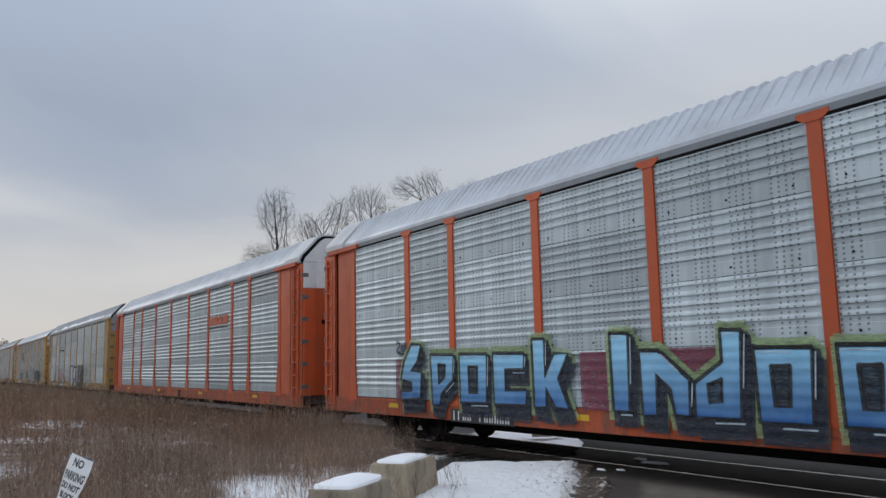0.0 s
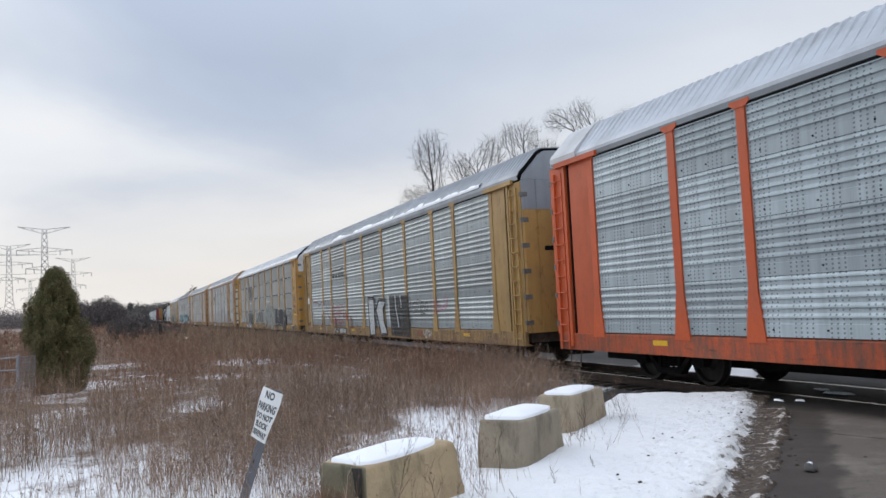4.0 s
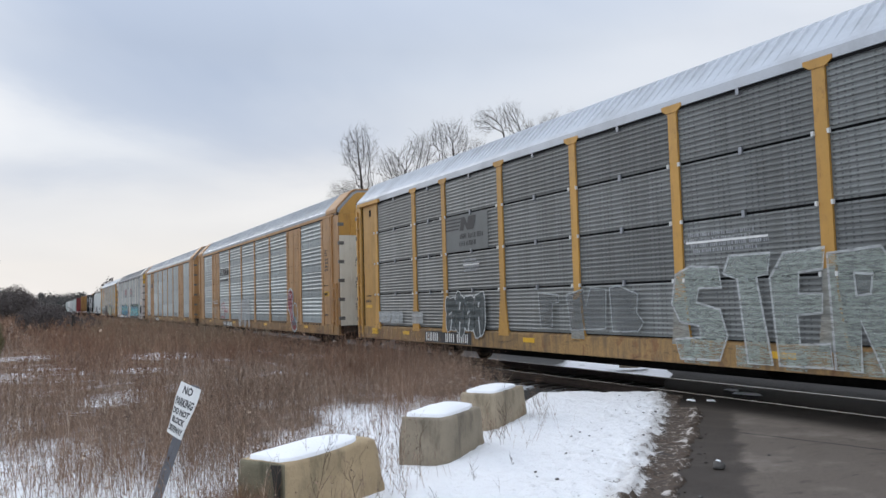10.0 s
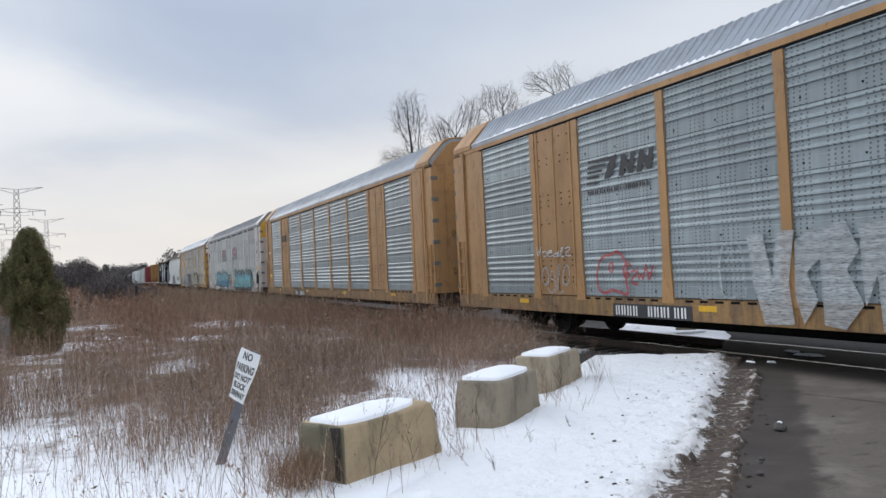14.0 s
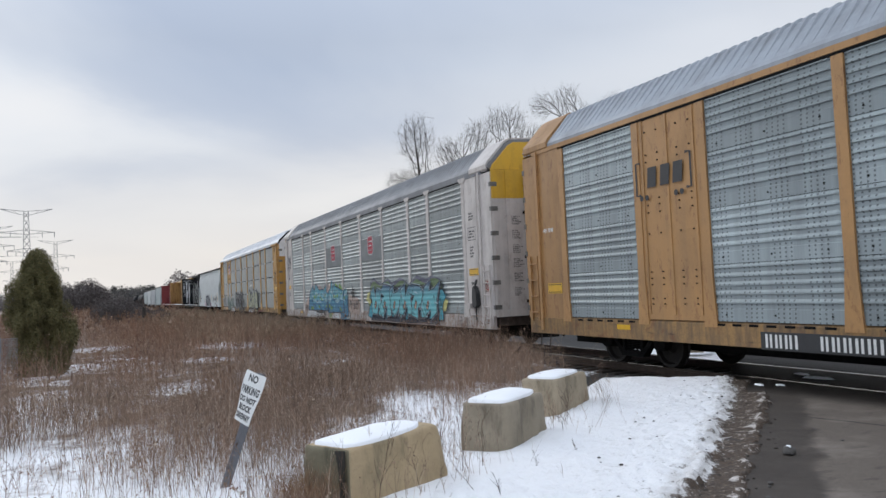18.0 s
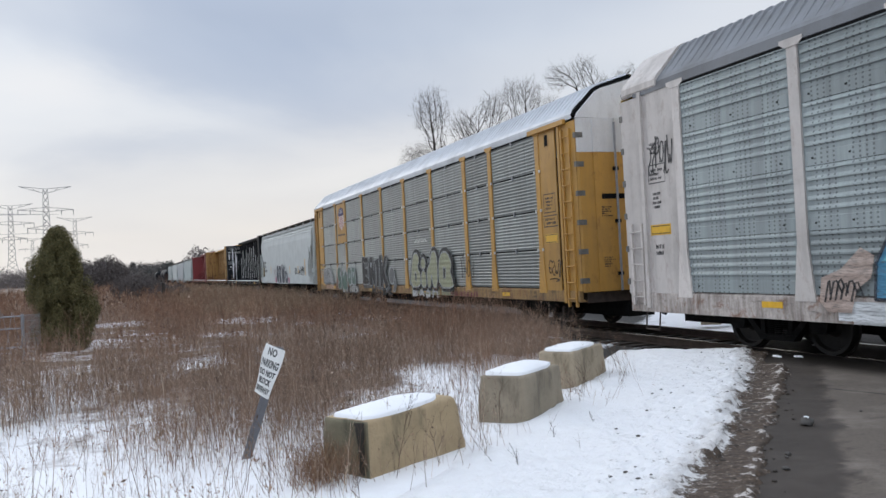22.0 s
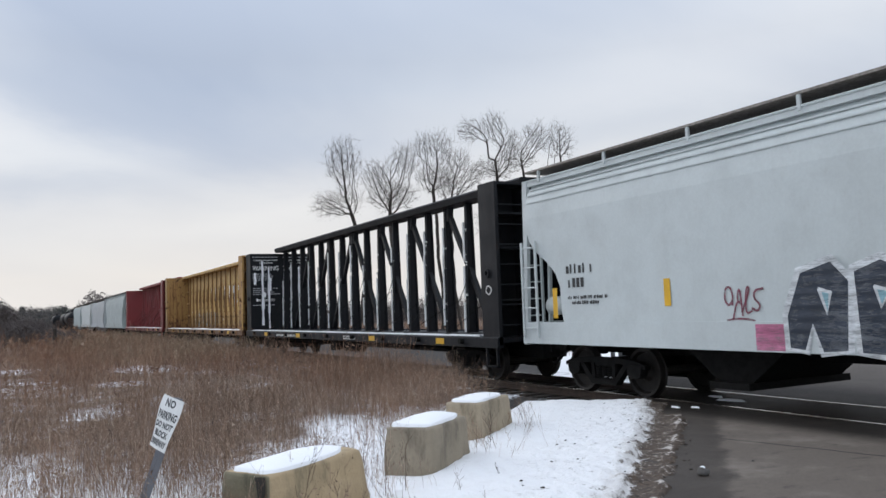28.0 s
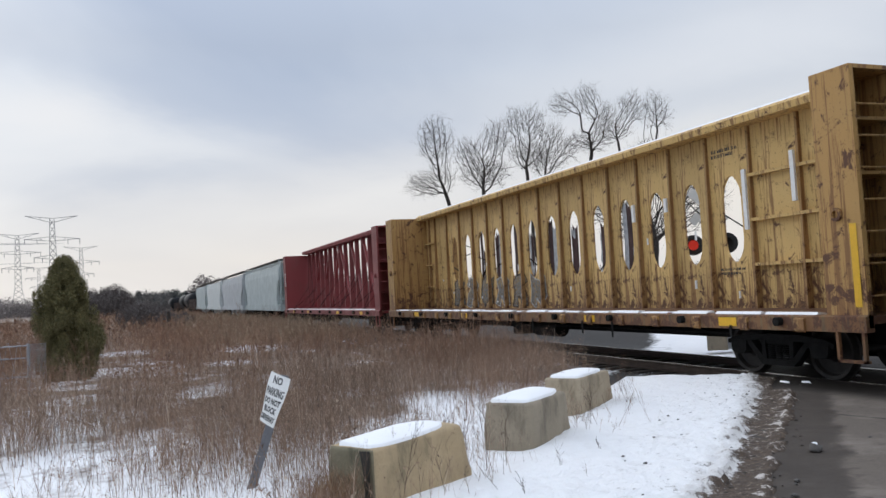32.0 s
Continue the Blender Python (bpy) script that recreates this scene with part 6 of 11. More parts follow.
for a0, z1_ in ((2.70, 1.62), (5.5, 1.45), (8.35, 1.5)):
    g = G()
    paint_poly(g, [(a0 + 0.02, 0.92), (a0 + 0.46, 0.90), (a0 + 0.40, z1_ - 0.2), (a0 + 0.30, z1_), (a0 + 0.14, z1_ - 0.05)], C3, 0.0, NEAR - 0.0600)
    part("graffiti", g, P_RUSTY, c3, "rust-brown overspray on the foot of a post")
g = G()
paint_poly(g, [(0.0, 0.98), (0.72, 0.98), (0.62, 1.12), (0.30, 1.22), (0.05, 1.08)], 12.50, 0.0, NEAR - 0.0265)
part("graffiti", g, P_RUSTY, c3)
outlines(c3, 6.9, 1.12, 2.6, 0.88, 3, P_RED, 0.045, 8, label="thin red outlined letters")
tag_scribble(c3, 4.5, 1.3, 0.9, 0.4, P_RED, 0.06, 18, 3)
tag_scribble(c3, 6.6, 1.2, 2.2, 0.5, P_RED, 0.03, 19, 4, NEAR - 0.0645)
mark_bars(c3, 6.5, 3.26, 2.3, 0.32, 1, M_DARKMARK, "company_mark", NEAR - 0.036, 9, 4)
g = G()
stroke(g, [(0, 0), (0.5, 0.08), (1.2, 0.03), (2.2, 0.1)], 0.05, 6.5, 3.62, NEAR - 0.036)
part("company_mark", g, M_DARKMARK, c3)
number_board(c3, 6.4, 2.4, 0.66, 0.92, 6)
tag_scribble(c3, -5.65, 0.74, 0.5, 0.2, P_RED, 0.035, 9, 3)
tag_scribble(c3, -6.2, 0.68, 0.8, 0.3, P_WHITE, 0.035, 10, 5)
hand(c3, "SUM", 12.58, 3.70, 0.62, 0.30, P_MAROON, 0.028, 0.1, NEAR - 0.03, 41)
hand(c3, "NC", 12.52, 2.90, 0.34, 0.22, P_BLACK, 0.03, 0.1, NEAR - 0.03, 42)
hand(c3, "SELF", 12.60, 2.60, 0.66, 0.20, P_BLACK, 0.03, 0.1, NEAR - 0.03, 43)
mark_bars(c3, 12.38, 1.92, 0.36, 0.2, 2, M_DARKMARK, x=NEAR - 0.027, n=6, seed=44)
mark_bars(c3, 12.42, 4.15, 0.3, 0.26, 3, M_DARKMARK, x=NEAR - 0.027, n=6, seed=45)
mark_bars(c3, 12.45, 3.22, 0.5, 0.12, 2, M_DARKMARK, x=NEAR - 0.027, n=9, seed=46)
frame_box(c3, 11.98, 0.42, 0.74, 0.98, P_RED, NEAR - 0.036, 0.03)
block(c3, "paint_patch", 12.56, 0.40, 2.16, 2.48, M_MARKING, NEAR - 0.026)
roof_snow(c3, -11.0, 6.5, 0.34, 0.07, 1.0)
roof_snow(c3, 9.2, 10.4, 0.16, 0.05, 3.0)
# fourth car
block(c4, "repainted_panel", 6.86, 2.42, 2.96, 3.87, M_REPAINTPALE, NEAR - 0.0225)
for k in range(4):
    block(c4, "company_mark", 6.84, 1.10 - k * 0.05, 3.76 - k * 0.085, 3.80 - k * 0.085, M_DARKMARK, NEAR - 0.026)
g = G()
paint_poly(g, [(1.02, 3.47), (1.12, 3.80), (1.30, 3.80), (1.42, 3.62), (1.47, 3.80), (1.86, 3.80), (1.82, 3.64), (1.72, 3.47), (1.40, 3.47), (1.28, 3.62), (1.22, 3.47)], 6.86, 0.0, NEAR - 0.027)
part("company_mark", g, M_DARKMARK, c4, "black slanted company mark")
mark_bars(c4, 5.95, 3.06, 1.35, 0.36, 2, M_DARKMARK, "company_mark", NEAR - 0.026, 11, 5)
P_GHOST = spray("thin_pale_spray", (0.44, 0.50, 0.45), 0.50)
P_CHALK = spray("chalky_white_spray", (0.56, 0.58, 0.58), 0.68)
P_PITCH = spray("blue_black_spray", (0.009, 0.014, 0.018), 0.92)
P_DIMTEAL, P_SMOKE = spray("dull_dark_teal_spray", (0.035, 0.05, 0.052)), spray("smoke_grey_spray", (0.155, 0.165, 0.165), 0.6)
bubble(c4, 6.62, 0.90, 1.95, 0.98, 4, [(P_WHITE, 0.12, 0, 0), (P_DIMTEAL, 0.0, 0, 0)], 14, label="dark rounded letters with a thin white edge")
painted_letters(c4, 2.36, [[(0.0, 1.86), (0.72, 1.80), (0.74, 1.66), (0.50, 1.62), (0.46, 1.12), (0.06, 1.14)], [(1.0, 1.80), (1.55, 1.90), (1.62, 1.55), (1.78, 1.92), (2.25, 1.88), (2.2, 1.15), (1.1, 1.1)], [(2.35, 1.90), (2.6, 1.94), (3.12, 1.78), (3.08, 1.45), (3.25, 1.28), (3.1, 1.12), (2.4, 1.10)]], P_SMOKE, P_SILVER, 0.03, label="grey letters in thin silver outline")
STERN = [[(0.0, 1.60), (0.12, 2.08), (0.45, 2.20), (1.05, 2.16), (1.10, 1.84), (0.62, 1.84), (0.56, 1.62), (1.05, 1.50), (1.18, 1.10), (1.0, 0.72), (0.15, 0.70), (0.05, 1.02), (0.62, 1.06), (0.60, 1.24), (0.18, 1.30)],
         [(1.15, 2.05), (1.28, 2.32), (2.05, 2.32), (1.98, 2.02), (1.78, 1.98), (2.0, 0.70), (1.55, 0.70), (1.42, 1.96)],
         [(2.02, 1.95), (2.28, 2.30), (2.95, 2.34), (2.90, 2.05), (2.52, 2.02), (2.50, 1.72), (2.88, 1.72), (2.86, 1.46), (2.46, 1.42), (2.48, 1.02), (2.95, 1.04), (2.98, 0.72), (2.12, 0.70)],
         [(2.98, 2.25), (3.75, 2.30), (4.0, 1.95), (3.80, 1.55), (4.12, 0.72), (3.70, 0.70), (3.42, 1.35), (3.40, 0.70), (3.02, 0.70)]]
painted_letters(c4, -1.6, STERN, P_GHOST, P_CHALK, 0.04, (), [[(3.36, 1.98), (3.62, 1.95), (3.58, 1.70), (3.38, 1.68)]], label="faded pale block lettering", inner=P_SMOKE)
painted_letters(c4, -5.9, [[(0.02, 1.30), (0.10, 1.90), (0.22, 2.08), (0.50, 2.06), (0.78, 1.98), (0.80, 1.60), (0.98, 1.40), (1.05, 1.95), (1.28, 1.98), (1.34, 1.30), (1.66, 1.20), (1.38, 0.95), (1.05, 1.12), (0.85, 1.0), (0.12, 1.02)],
                           [(1.45, 1.55), (1.50, 1.92), (1.90, 2.02), (2.02, 2.12), (2.20, 1.88), (2.32, 2.02), (2.85, 2.0), (3.02, 1.55), (2.92, 0.98), (2.25, 0.98), (2.20, 1.35), (2.02, 0.98), (1.70, 1.05)],
                           [(3.00, 1.98), (3.25, 1.78), (3.35, 1.98), (3.55, 1.95), (3.55, 1.66), (3.98, 1.64), (3.86, 1.05), (3.62, 0.70), (3.12, 0.72), (3.20, 1.10)]], P_PITCH, P_WHITE, 0.032, [(P_PITCH, 0.06, 0.03, -0.10)], [[(3.42, 1.42), (3.62, 1.42), (3.52, 1.14)]], label="dark navy jagged letters with a white edge", inner=P_GHOST)
for a, w_ in ((0.2, 0.55), (1.3, 0.45), (2.2, 0.35), (3.2, 0.6)):
    block(c4, "graffiti", -1.6 - a, w_, 0.64, 0.96, P_GHOST, NEAR - 0.034)
for a, w_, mat_ in ((0.3, 0.5, P_SMOKE), (1.6, 0.6, P_OLIVE), (2.6, 0.7, P_SMOKE), (3.2, 0.4, P_OLIVE)):
    block(c4, "graffiti", -5.9 - a, w_, 0.64, 0.94, mat_, NEAR - 0.035)
P_DUSTY = spray("dusty_grey_overspray", (0.26, 0.265, 0.24), 0.92)
for yl, top_, mat_ in ((1.41, 1.75, P_DUSTY), (-1.41, 1.7, P_DUSTY), (-4.22, 2.1, P_DUSTY), (-7.07, 1.9, P_PITCH), (-8.92, 1.9, P_PITCH)):
    g = G()
    paint_poly(g, [(0.0, 0.93), (0.44, 0.93), (0.34, 1.6), (0.32, top_), (0.12, top_ - 0.06), (0.10, 1.6)], yl + 0.22 - 0.36, 0.0, NEAR - 0.0485)
    part("graffiti", g, mat_, c4, "overspray on the foot of a post")
for y, w_, z_ in ((-1.95, 1.65, 2.56), (5.72, 0.82, 2.59)):
    block(c4, "scuff_mark", y, w_, z_, z_ + 0.035, M_MARKING, NEAR - 0.024)
    mark_bars(c4, y + 0.05, z_ - 0.16, w_ + 0.1, 0.34, 4, M_DIMMARK, "scuff_mark", NEAR - 0.0235, 22, 81)
tag_scribble(c4, -10.4, 1.25, 1.3, 0.7, P_BLACK, 0.04, 20, 6)
hand(c4, "BATLOR", -11.98, 0.72, 0.95, 0.22, P_BLACK, 0.028, 0.1, NEAR - 0.064, 22)
hand(c4, "PSM", -11.82, 1.98, 0.66, 0.22, P_BLACK, 0.038, 0.2, NEAR - 0.028, 21)
tag_scribble(c4, -12.0, 1.1, 0.55, 0.4, P_CHALK, 0.03, 23, 4, NEAR - 0.028)
frame_box(c4, -11.9, 0.55, 2.34, 2.78, M_DARKMARK, NEAR - 0.026)
mark_bars(c4, -11.96, 2.42, 0.42, 0.3, 3, M_DARKMARK, x=NEAR - 0.025, seed=4)
mark_bars(c4, -12.0, 3.05, 0.36, 0.24, 3, M_DARKMARK, x=NEAR - 0.025, seed=5)
mark_bars(c4, -12.0, 1.68, 0.45, 0.2, 2, M_DARKMARK, x=NEAR - 0.025, seed=6)
block(c4, "warning_label", -11.9, 0.72, 1.57, 1.66, M_REFLECT, NEAR - 0.026)
block(c4, "lifting_slot", 12.26, 0.16, 4.45, 4.66, M_SEAM, NEAR - 0.026)
mark_bars(c4, 12.66, 1.72, 0.42, 0.13, 1, M_DARKMARK, x=NEAR - 0.027, n=6, seed=61)
block(c4, "warning_label", 12.66, 0.5, 1.57, 1.66, M_REFLECT, NEAR - 0.026)
mark_bars(c4, 12.6, 1.92, 0.38, 0.06, 1, M_DARKMARK, x=NEAR - 0.027, n=6, seed=62)
block(c4, "warning_label", 12.2, 0.5, 0.76, 0.94, M_REFLECT, NEAR - 0.035)
block(c5, "warning_label", -11.85, 0.42, 2.02, 2.17, M_REFLECT, NEAR - 0.026)
mark_bars(c5, -11.85, 2.04, 0.36, 0.1, 2, M_DARKMARK, x=NEAR - 0.030, n=5, seed=63)
mark_bars(c5, -11.9, 1.26, 0.46, 0.12, 1, M_DARKMARK, x=NEAR - 0.030, n=5, seed=64)
mark_bars(c5, -11.95, 3.45, 0.4, 0.26, 3, M_DARKMARK, x=NEAR - 0.030, n=5, seed=65)
mark_bars(c5, -11.85, 2.36, 0.5, 0.06, 1, M_DARKMARK, x=NEAR - 0.030, n=6, seed=66)
block(c4, "lifting_slot", -12.1, 0.16, 4.45, 4.72, M_SEAM, NEAR - 0.026)
block(c4, "number_board", -11.36, 0.5, 0.70, 0.98, M_DARKMARK, NEAR - 0.035)
frame_box(c4, -11.40, 0.40, 0.73, 0.95, M_MARKING, NEAR - 0.037)
mark_bars(c4, -5.65, 0.74, 0.62, 0.2, 1, P_RED, x=NEAR - 0.034, n=3, seed=7)
for y, w_ in ((11.2, 0.90), (10.25, 0.85), (8.78, 0.72)):
    block(c4, "paint_patch", y, w_, 1.12, 1.46, P_SILVER)
number_board(c4, 8.0, 2.6, 0.64, 0.94, 9)
# fifth car
for k in range(5):
    block(c5, "company_mark", 6.35 + k * 0.02, 0.75 - k * 0.1, 3.78 - k * 0.11, 3.83 - k * 0.11, M_DARKMARK, NEAR - 0.036)
g = G()
paint_poly(g, [(0.55, 0.1), (0.8, 0.5), (1.0, 0.55), (0.95, 0.3), (0.75, 0.1)], 6.35, 3.3, NEAR - 0.036)
for a in (1.05, 1.62):
    paint_poly(g, [(a, 0.12), (a + 0.12, 0.52), (a + 0.26, 0.52), (a + 0.36, 0.32), (a + 0.42, 0.54), (a + 0.56, 0.54), (a + 0.46, 0.14), (a + 0.32, 0.14), (a + 0.22, 0.32), (a + 0.16, 0.12)], 6.35, 3.28, NEAR - 0.036)
part("company_mark", g, M_DARKMARK, c5, "black company mark")
mark_bars(c5, 6.4, 3.10, 2.1, 0.14, 1, M_DARKMARK, "company_mark", NEAR - 0.036, 14, 11)
tag_scribble(c5, 8.7, 1.85, 1.5, 0.24, P_WHITE, 0.035, 25, 6, NEAR - 0.042)
tag_scribble(c5, 8.5, 0.95, 1.2, 0.8, P_SILVER, 0.04, 43, 4, NEAR - 0.042)
outlines(c5, 6.1, 1.05, 0.9, 0.85, 1, P_RED, 0.06, 26)
tag_scribble(c5, 5.3, 1.25, 0.9, 0.4, P_RED, 0.05, 27, 4)
outlines(c5, 3.1, 1.02, 1.05, 1.02, 2, P_SILVER, 0.025, 28, label="thin silver outlined letters")
painted_letters(c5, 1.95, [[(0.0, 2.06), (0.30, 2.08), (0.48, 1.35), (0.62, 2.08), (0.92, 2.08), (0.78, 1.30), (0.86, 0.68), (0.30, 0.66), (0.10, 1.30)], [(0.95, 1.90), (1.32, 2.12), (1.42, 1.70), (1.12, 1.45), (1.30, 1.05), (1.05, 0.70), (0.92, 1.10)], [(1.38, 2.08), (1.82, 2.14), (2.02, 1.75), (1.80, 1.48), (2.05, 1.0), (1.75, 0.66), (1.42, 0.70)], [(2.05, 2.10), (2.60, 2.12), (2.72, 0.66), (2.35, 0.66), (2.30, 1.45), (2.10, 1.0)]], P_CHALK, P_SILVER, 0.03, label="chalky white block lettering")
number_board(c5, 5.7, 2.35, 0.62, 0.88, 12)
P_BRICK = spray("brick_red_spray", (0.26, 0.030, 0.035), 0.95)
LIMB = rounded([(0.12, 2.02), (0.18, 2.26), (0.42, 2.36), (0.72, 2.30), (0.86, 2.02), (0.70, 1.74), (0.74, 1.46), (0.94, 1.16), (1.20, 1.02), (1.32, 0.82), (1.14, 0.66), (0.76, 0.68), (0.50, 0.98), (0.42, 1.38), (0.16, 1.52), (0.06, 1.80)], 2, True)[:-1]
PALM = rounded([(0.82, 1.52), (0.92, 1.76), (1.20, 1.80), (1.42, 1.58), (1.48, 1.24), (1.36, 0.98), (1.10, 1.12), (0.92, 1.30)], 2, True)[:-1]
painted_letters(c5, -7.35, [LIMB], P_BRICK, P_CHALK, 0.045, [(P_SKYWHITE, 0.12, 0.0, 0.0)], x=NEAR - 0.050, label="brick-red sprayed figure with a pale edge")
g = G()
for pts in (PALM + PALM[:2], [(0.22, 1.90), (0.48, 2.10), (0.78, 2.20)], [(0.30, 2.24), (0.52, 2.04), (0.62, 1.78)], [(0.50, 1.70), (0.62, 1.30), (0.84, 0.96)]):
    stroke(g, pts, 0.05 if len(pts) > 8 else 0.022, -7.35, 0.0, NEAR - 0.060)
tagged(part("graffiti", g, P_SKYWHITE, c5), kind="stuff")
tag_scribble(c5, -8.1, 0.85, 0.5, 0.4, P_TEAL, 0.03, 32, 4)
mark_bars(c5, -11.95, 2.9, 0.45, 0.5, 4, M_DARKMARK, x=NEAR - 0.025, seed=13)
block(c5, "warning_label", -11.9, 0.5, 2.0, 2.14, M_REFLECT, NEAR - 0.026)
roof_snow(c5, -13.0, 12.9, 0.16, 0.02, 2.0)
# sixth car
g = G()
stroke(g, [(0.12, 0.0), (0.0, 0.0), (0.0, 0.62), (0.12, 0.62)], 0.05, 8.75, 3.38, NEAR - 0.045)
stroke(g, [(1.44, 0.0), (1.56, 0.0), (1.56, 0.62), (1.44, 0.62)], 0.05, 8.75, 3.38, NEAR - 0.045)
for a in (0.32, 0.70, 1.06):
    paint_poly(g, [(a, 0.12), (a + 0.26, 0.12), (a + 0.30, 0.5), (a + 0.04, 0.5)], 8.75, 3.38, NEAR - 0.045)
for a in (0.02, 0.18, 1.02, 1.18):
    paint_poly(g, disc(a + 0.12, -0.06, 0.055, 0.055, 12), 8.75, 3.38, NEAR - 0.045)
part("company_mark", g, M_DARKMARK, c6, "black bracketed company mark")
number_board(c6, 5.8, 2.42, 0.60, 0.88, 14)
mark_bars(c6, 12.6, 2.95, 0.5, 0.14, 1, M_MARKING, x=NEAR - 0.026, seed=15)
block(c6, "warning_label", 12.5, 0.62, 1.55, 1.78, M_REFLECT, NEAR - 0.026)
frame_box(c6, 12.46, 0.54, 1.58, 1.75, M_DARKMARK, NEAR - 0.029, 0.015)
# seventh car
for y in (-1.5, 4.13):
    block(c7, "repainted_panel", y, 2.62, 2.98, 3.86, M_REPAINT, NEAR - 0.0385)
P_ROSE = spray("rose_red_paint", (0.50, 0.035, 0.065))
for y, col in ((-2.4, P_ROSE), (3.2, P_ROSE)):
    for k_, (mat_, e_) in enumerate(((P_WHITE, 0.0), (col, 0.04))):
        g = G()
        paint_poly(g, [(0.13, e_), (0.59, e_), (0.72 - e_, 0.15), (0.72 - e_, 0.60), (0.59, 0.75 - e_), (0.13, 0.75 - e_), (e_, 0.60), (e_, 0.15)], y, 3.2, NEAR - 0.044 - 0.002 * k_)
        part("emblem", g, mat_, c7, "red eight-sided emblem with a white rim" if k_ else "")
    for q in range(3):
        mark_bars(c7, y - 0.14 - 0.03 * q, 3.34 + q * 0.17, 0.42, 0.09, 1, P_WHITE, "emblem_bar", NEAR - 0.048, 5, 70 + q)
P_MIDBLUE, P_PALEBLUE, P_AQUA, P_LEAF, P_BLUSH = spray("mid_blue_spray", (0.050, 0.235, 0.39)), spray("pale_blue_spray", (0.34, 0.58, 0.66)), spray("aqua_spray", (0.12, 0.40, 0.48)), spray("leaf_green_spray", (0.20, 0.40, 0.08)), spray("blush_spray", (0.50, 0.38, 0.32))
BURN_A = [(0.0, 0.0), (0.05, 0.5), (0.30, 0.93), (0.62, 1.02), (0.93, 1.28), (1.02, 1.02), (1.3, 1.0), (1.5, 1.28), (1.85, 1.12), (2.2, 0.98), (2.7, 1.02), (3.05, 0.98), (3.5, 1.22), (3.62, 0.85), (3.85, 0.85), (3.92, 0.0)]
BURN_B = [(3.80, -0.1), (3.72, 0.35), (4.0, 0.90), (4.3, 1.05), (4.5, 1.34), (4.70, 1.36), (4.74, 0.72), (4.92, 1.28), (5.2, 1.10), (5.5, 1.06), (5.85, 1.0), (6.2, 0.92), (6.48, 0.88), (6.55, -0.05)]
BURN_C = [(6.50, -0.22), (6.52, 0.85), (6.98, 1.02), (7.02, 0.62), (7.2, 0.86), (7.14, 0.2), (7.24, -0.22)]


def burner(car, y, z, x=NEAR - 0.0605):
    """A filled mural of three jagged blocks with lime patches and pale flicks."""
    rnd = random.Random(34)

    def lay(name, mat, shapes, lift, label="", lines=False, width=0.05):
        g = G()
        for pts in shapes:
            if lines:
                stroke(g, pts, width, y, z, x - lift)
            else:
                paint_poly(g, pts, y, z, x - lift)
        ob = part(name, g, mat, car, label)
        if len(shapes) > 1:
            tagged(ob, kind="stuff")

    lay("graffiti", P_BLUSH, [[(1.9, 0.8), (2.15, 1.24), (2.7, 1.06), (2.9, 0.8)], [(2.75, 0.8), (3.25, 1.22), (3.5, 0.8)], [(3.5, 0.6), (3.65, 0.95), (4.05, 1.3), (4.45, 1.12), (4.3, 0.7)]], 0.0)
    lay("graffiti", P_LEAF, [[(4.9, 0.9), (5.25, 1.28), (5.6, 1.1), (5.7, 0.8)], [(5.6, 0.8), (5.88, 1.24), (6.3, 0.96), (6.3, 0.7)]], 0.0005)
    for pts in (BURN_A, BURN_B, BURN_C):
        lay("graffiti", P_MIDBLUE, [pts], 0.002, "blue jagged mural block with dark outline")
        mid = sum(p for p, q in pts) / len(pts)
        lay("graffiti", P_AQUA, [[(mid + (p - mid) * 0.94, max(0.52, q * 0.95) + (0.04 * math.sin(9 * p) if q * 0.95 < 0.52 else 0)) for p, q in pts]], 0.0035)
        lay("graffiti", P_DEEP, [pts + pts[:1]], 0.008, "", True, 0.05)
    tones = {P_MIDBLUE: [], P_AQUA: [], P_PALEBLUE: [], P_LEAF: []}
    for mat, n in ((P_MIDBLUE, 20), (P_AQUA, 16), (P_PALEBLUE, 26), (P_LEAF, 17)):
        for q in range(n):
            a = (0.25 + 6.5 * (q + rnd.uniform(0.1, 0.9)) / n)
            b = rnd.uniform(0.08, 0.42) if mat in (P_AQUA, P_MIDBLUE) and q % 2 else rnd.uniform(0.35, 0.82)
            w, h, k = rnd.uniform(0.2, 0.55), rnd.uniform(0.05, 0.14), rnd.uniform(-0.12, 0.12)
            if mat is P_LEAF:
                w, h, b = rnd.uniform(0.14, 0.34), rnd.uniform(0.09, 0.15), rnd.choice((0.06, 0.14, 0.48, 0.60))
            tones[mat].append(rounded([(a, b), (a + w * 0.5, b - h * 0.2), (a + w, b + k), (a + w * 1.05, b + h + k), (a + w * 0.4, b + h * 1.15), (a - 0.04, b + h * 0.8), (a, b)], 1))
    for k, (mat, shapes) in enumerate(tones.items()):
        lay("graffiti", mat, shapes, 0.0045 + 0.0007 * k)
    flicks, dark = [], []
    for q in range(20):
        a, b = 0.3 + 6.4 * (q + rnd.uniform(0, 1)) / 20, rnd.uniform(0.35, 0.9)
        flicks.append(rounded([(a, b), (a + rnd.uniform(0.05, 0.2), b + rnd.uniform(0.05, 0.16)), (a + rnd.uniform(0.1, 0.3), b + rnd.uniform(-0.1, 0.2))], 1))
    for q in range(26):
        a, b = 0.2 + 6.6 * (q + rnd.uniform(0, 1)) / 26, rnd.uniform(0.05, 0.7)
        dark.append(rounded([(a, b), (a + rnd.uniform(0.1, 0.3), b + rnd.uniform(-0.03, 0.08)), (a + rnd.uniform(0.2, 0.45), b + rnd.uniform(-0.14, 0.1)), (a + rnd.uniform(0.1, 0.4), b - rnd.uniform(0.05, 0.2))], 1))
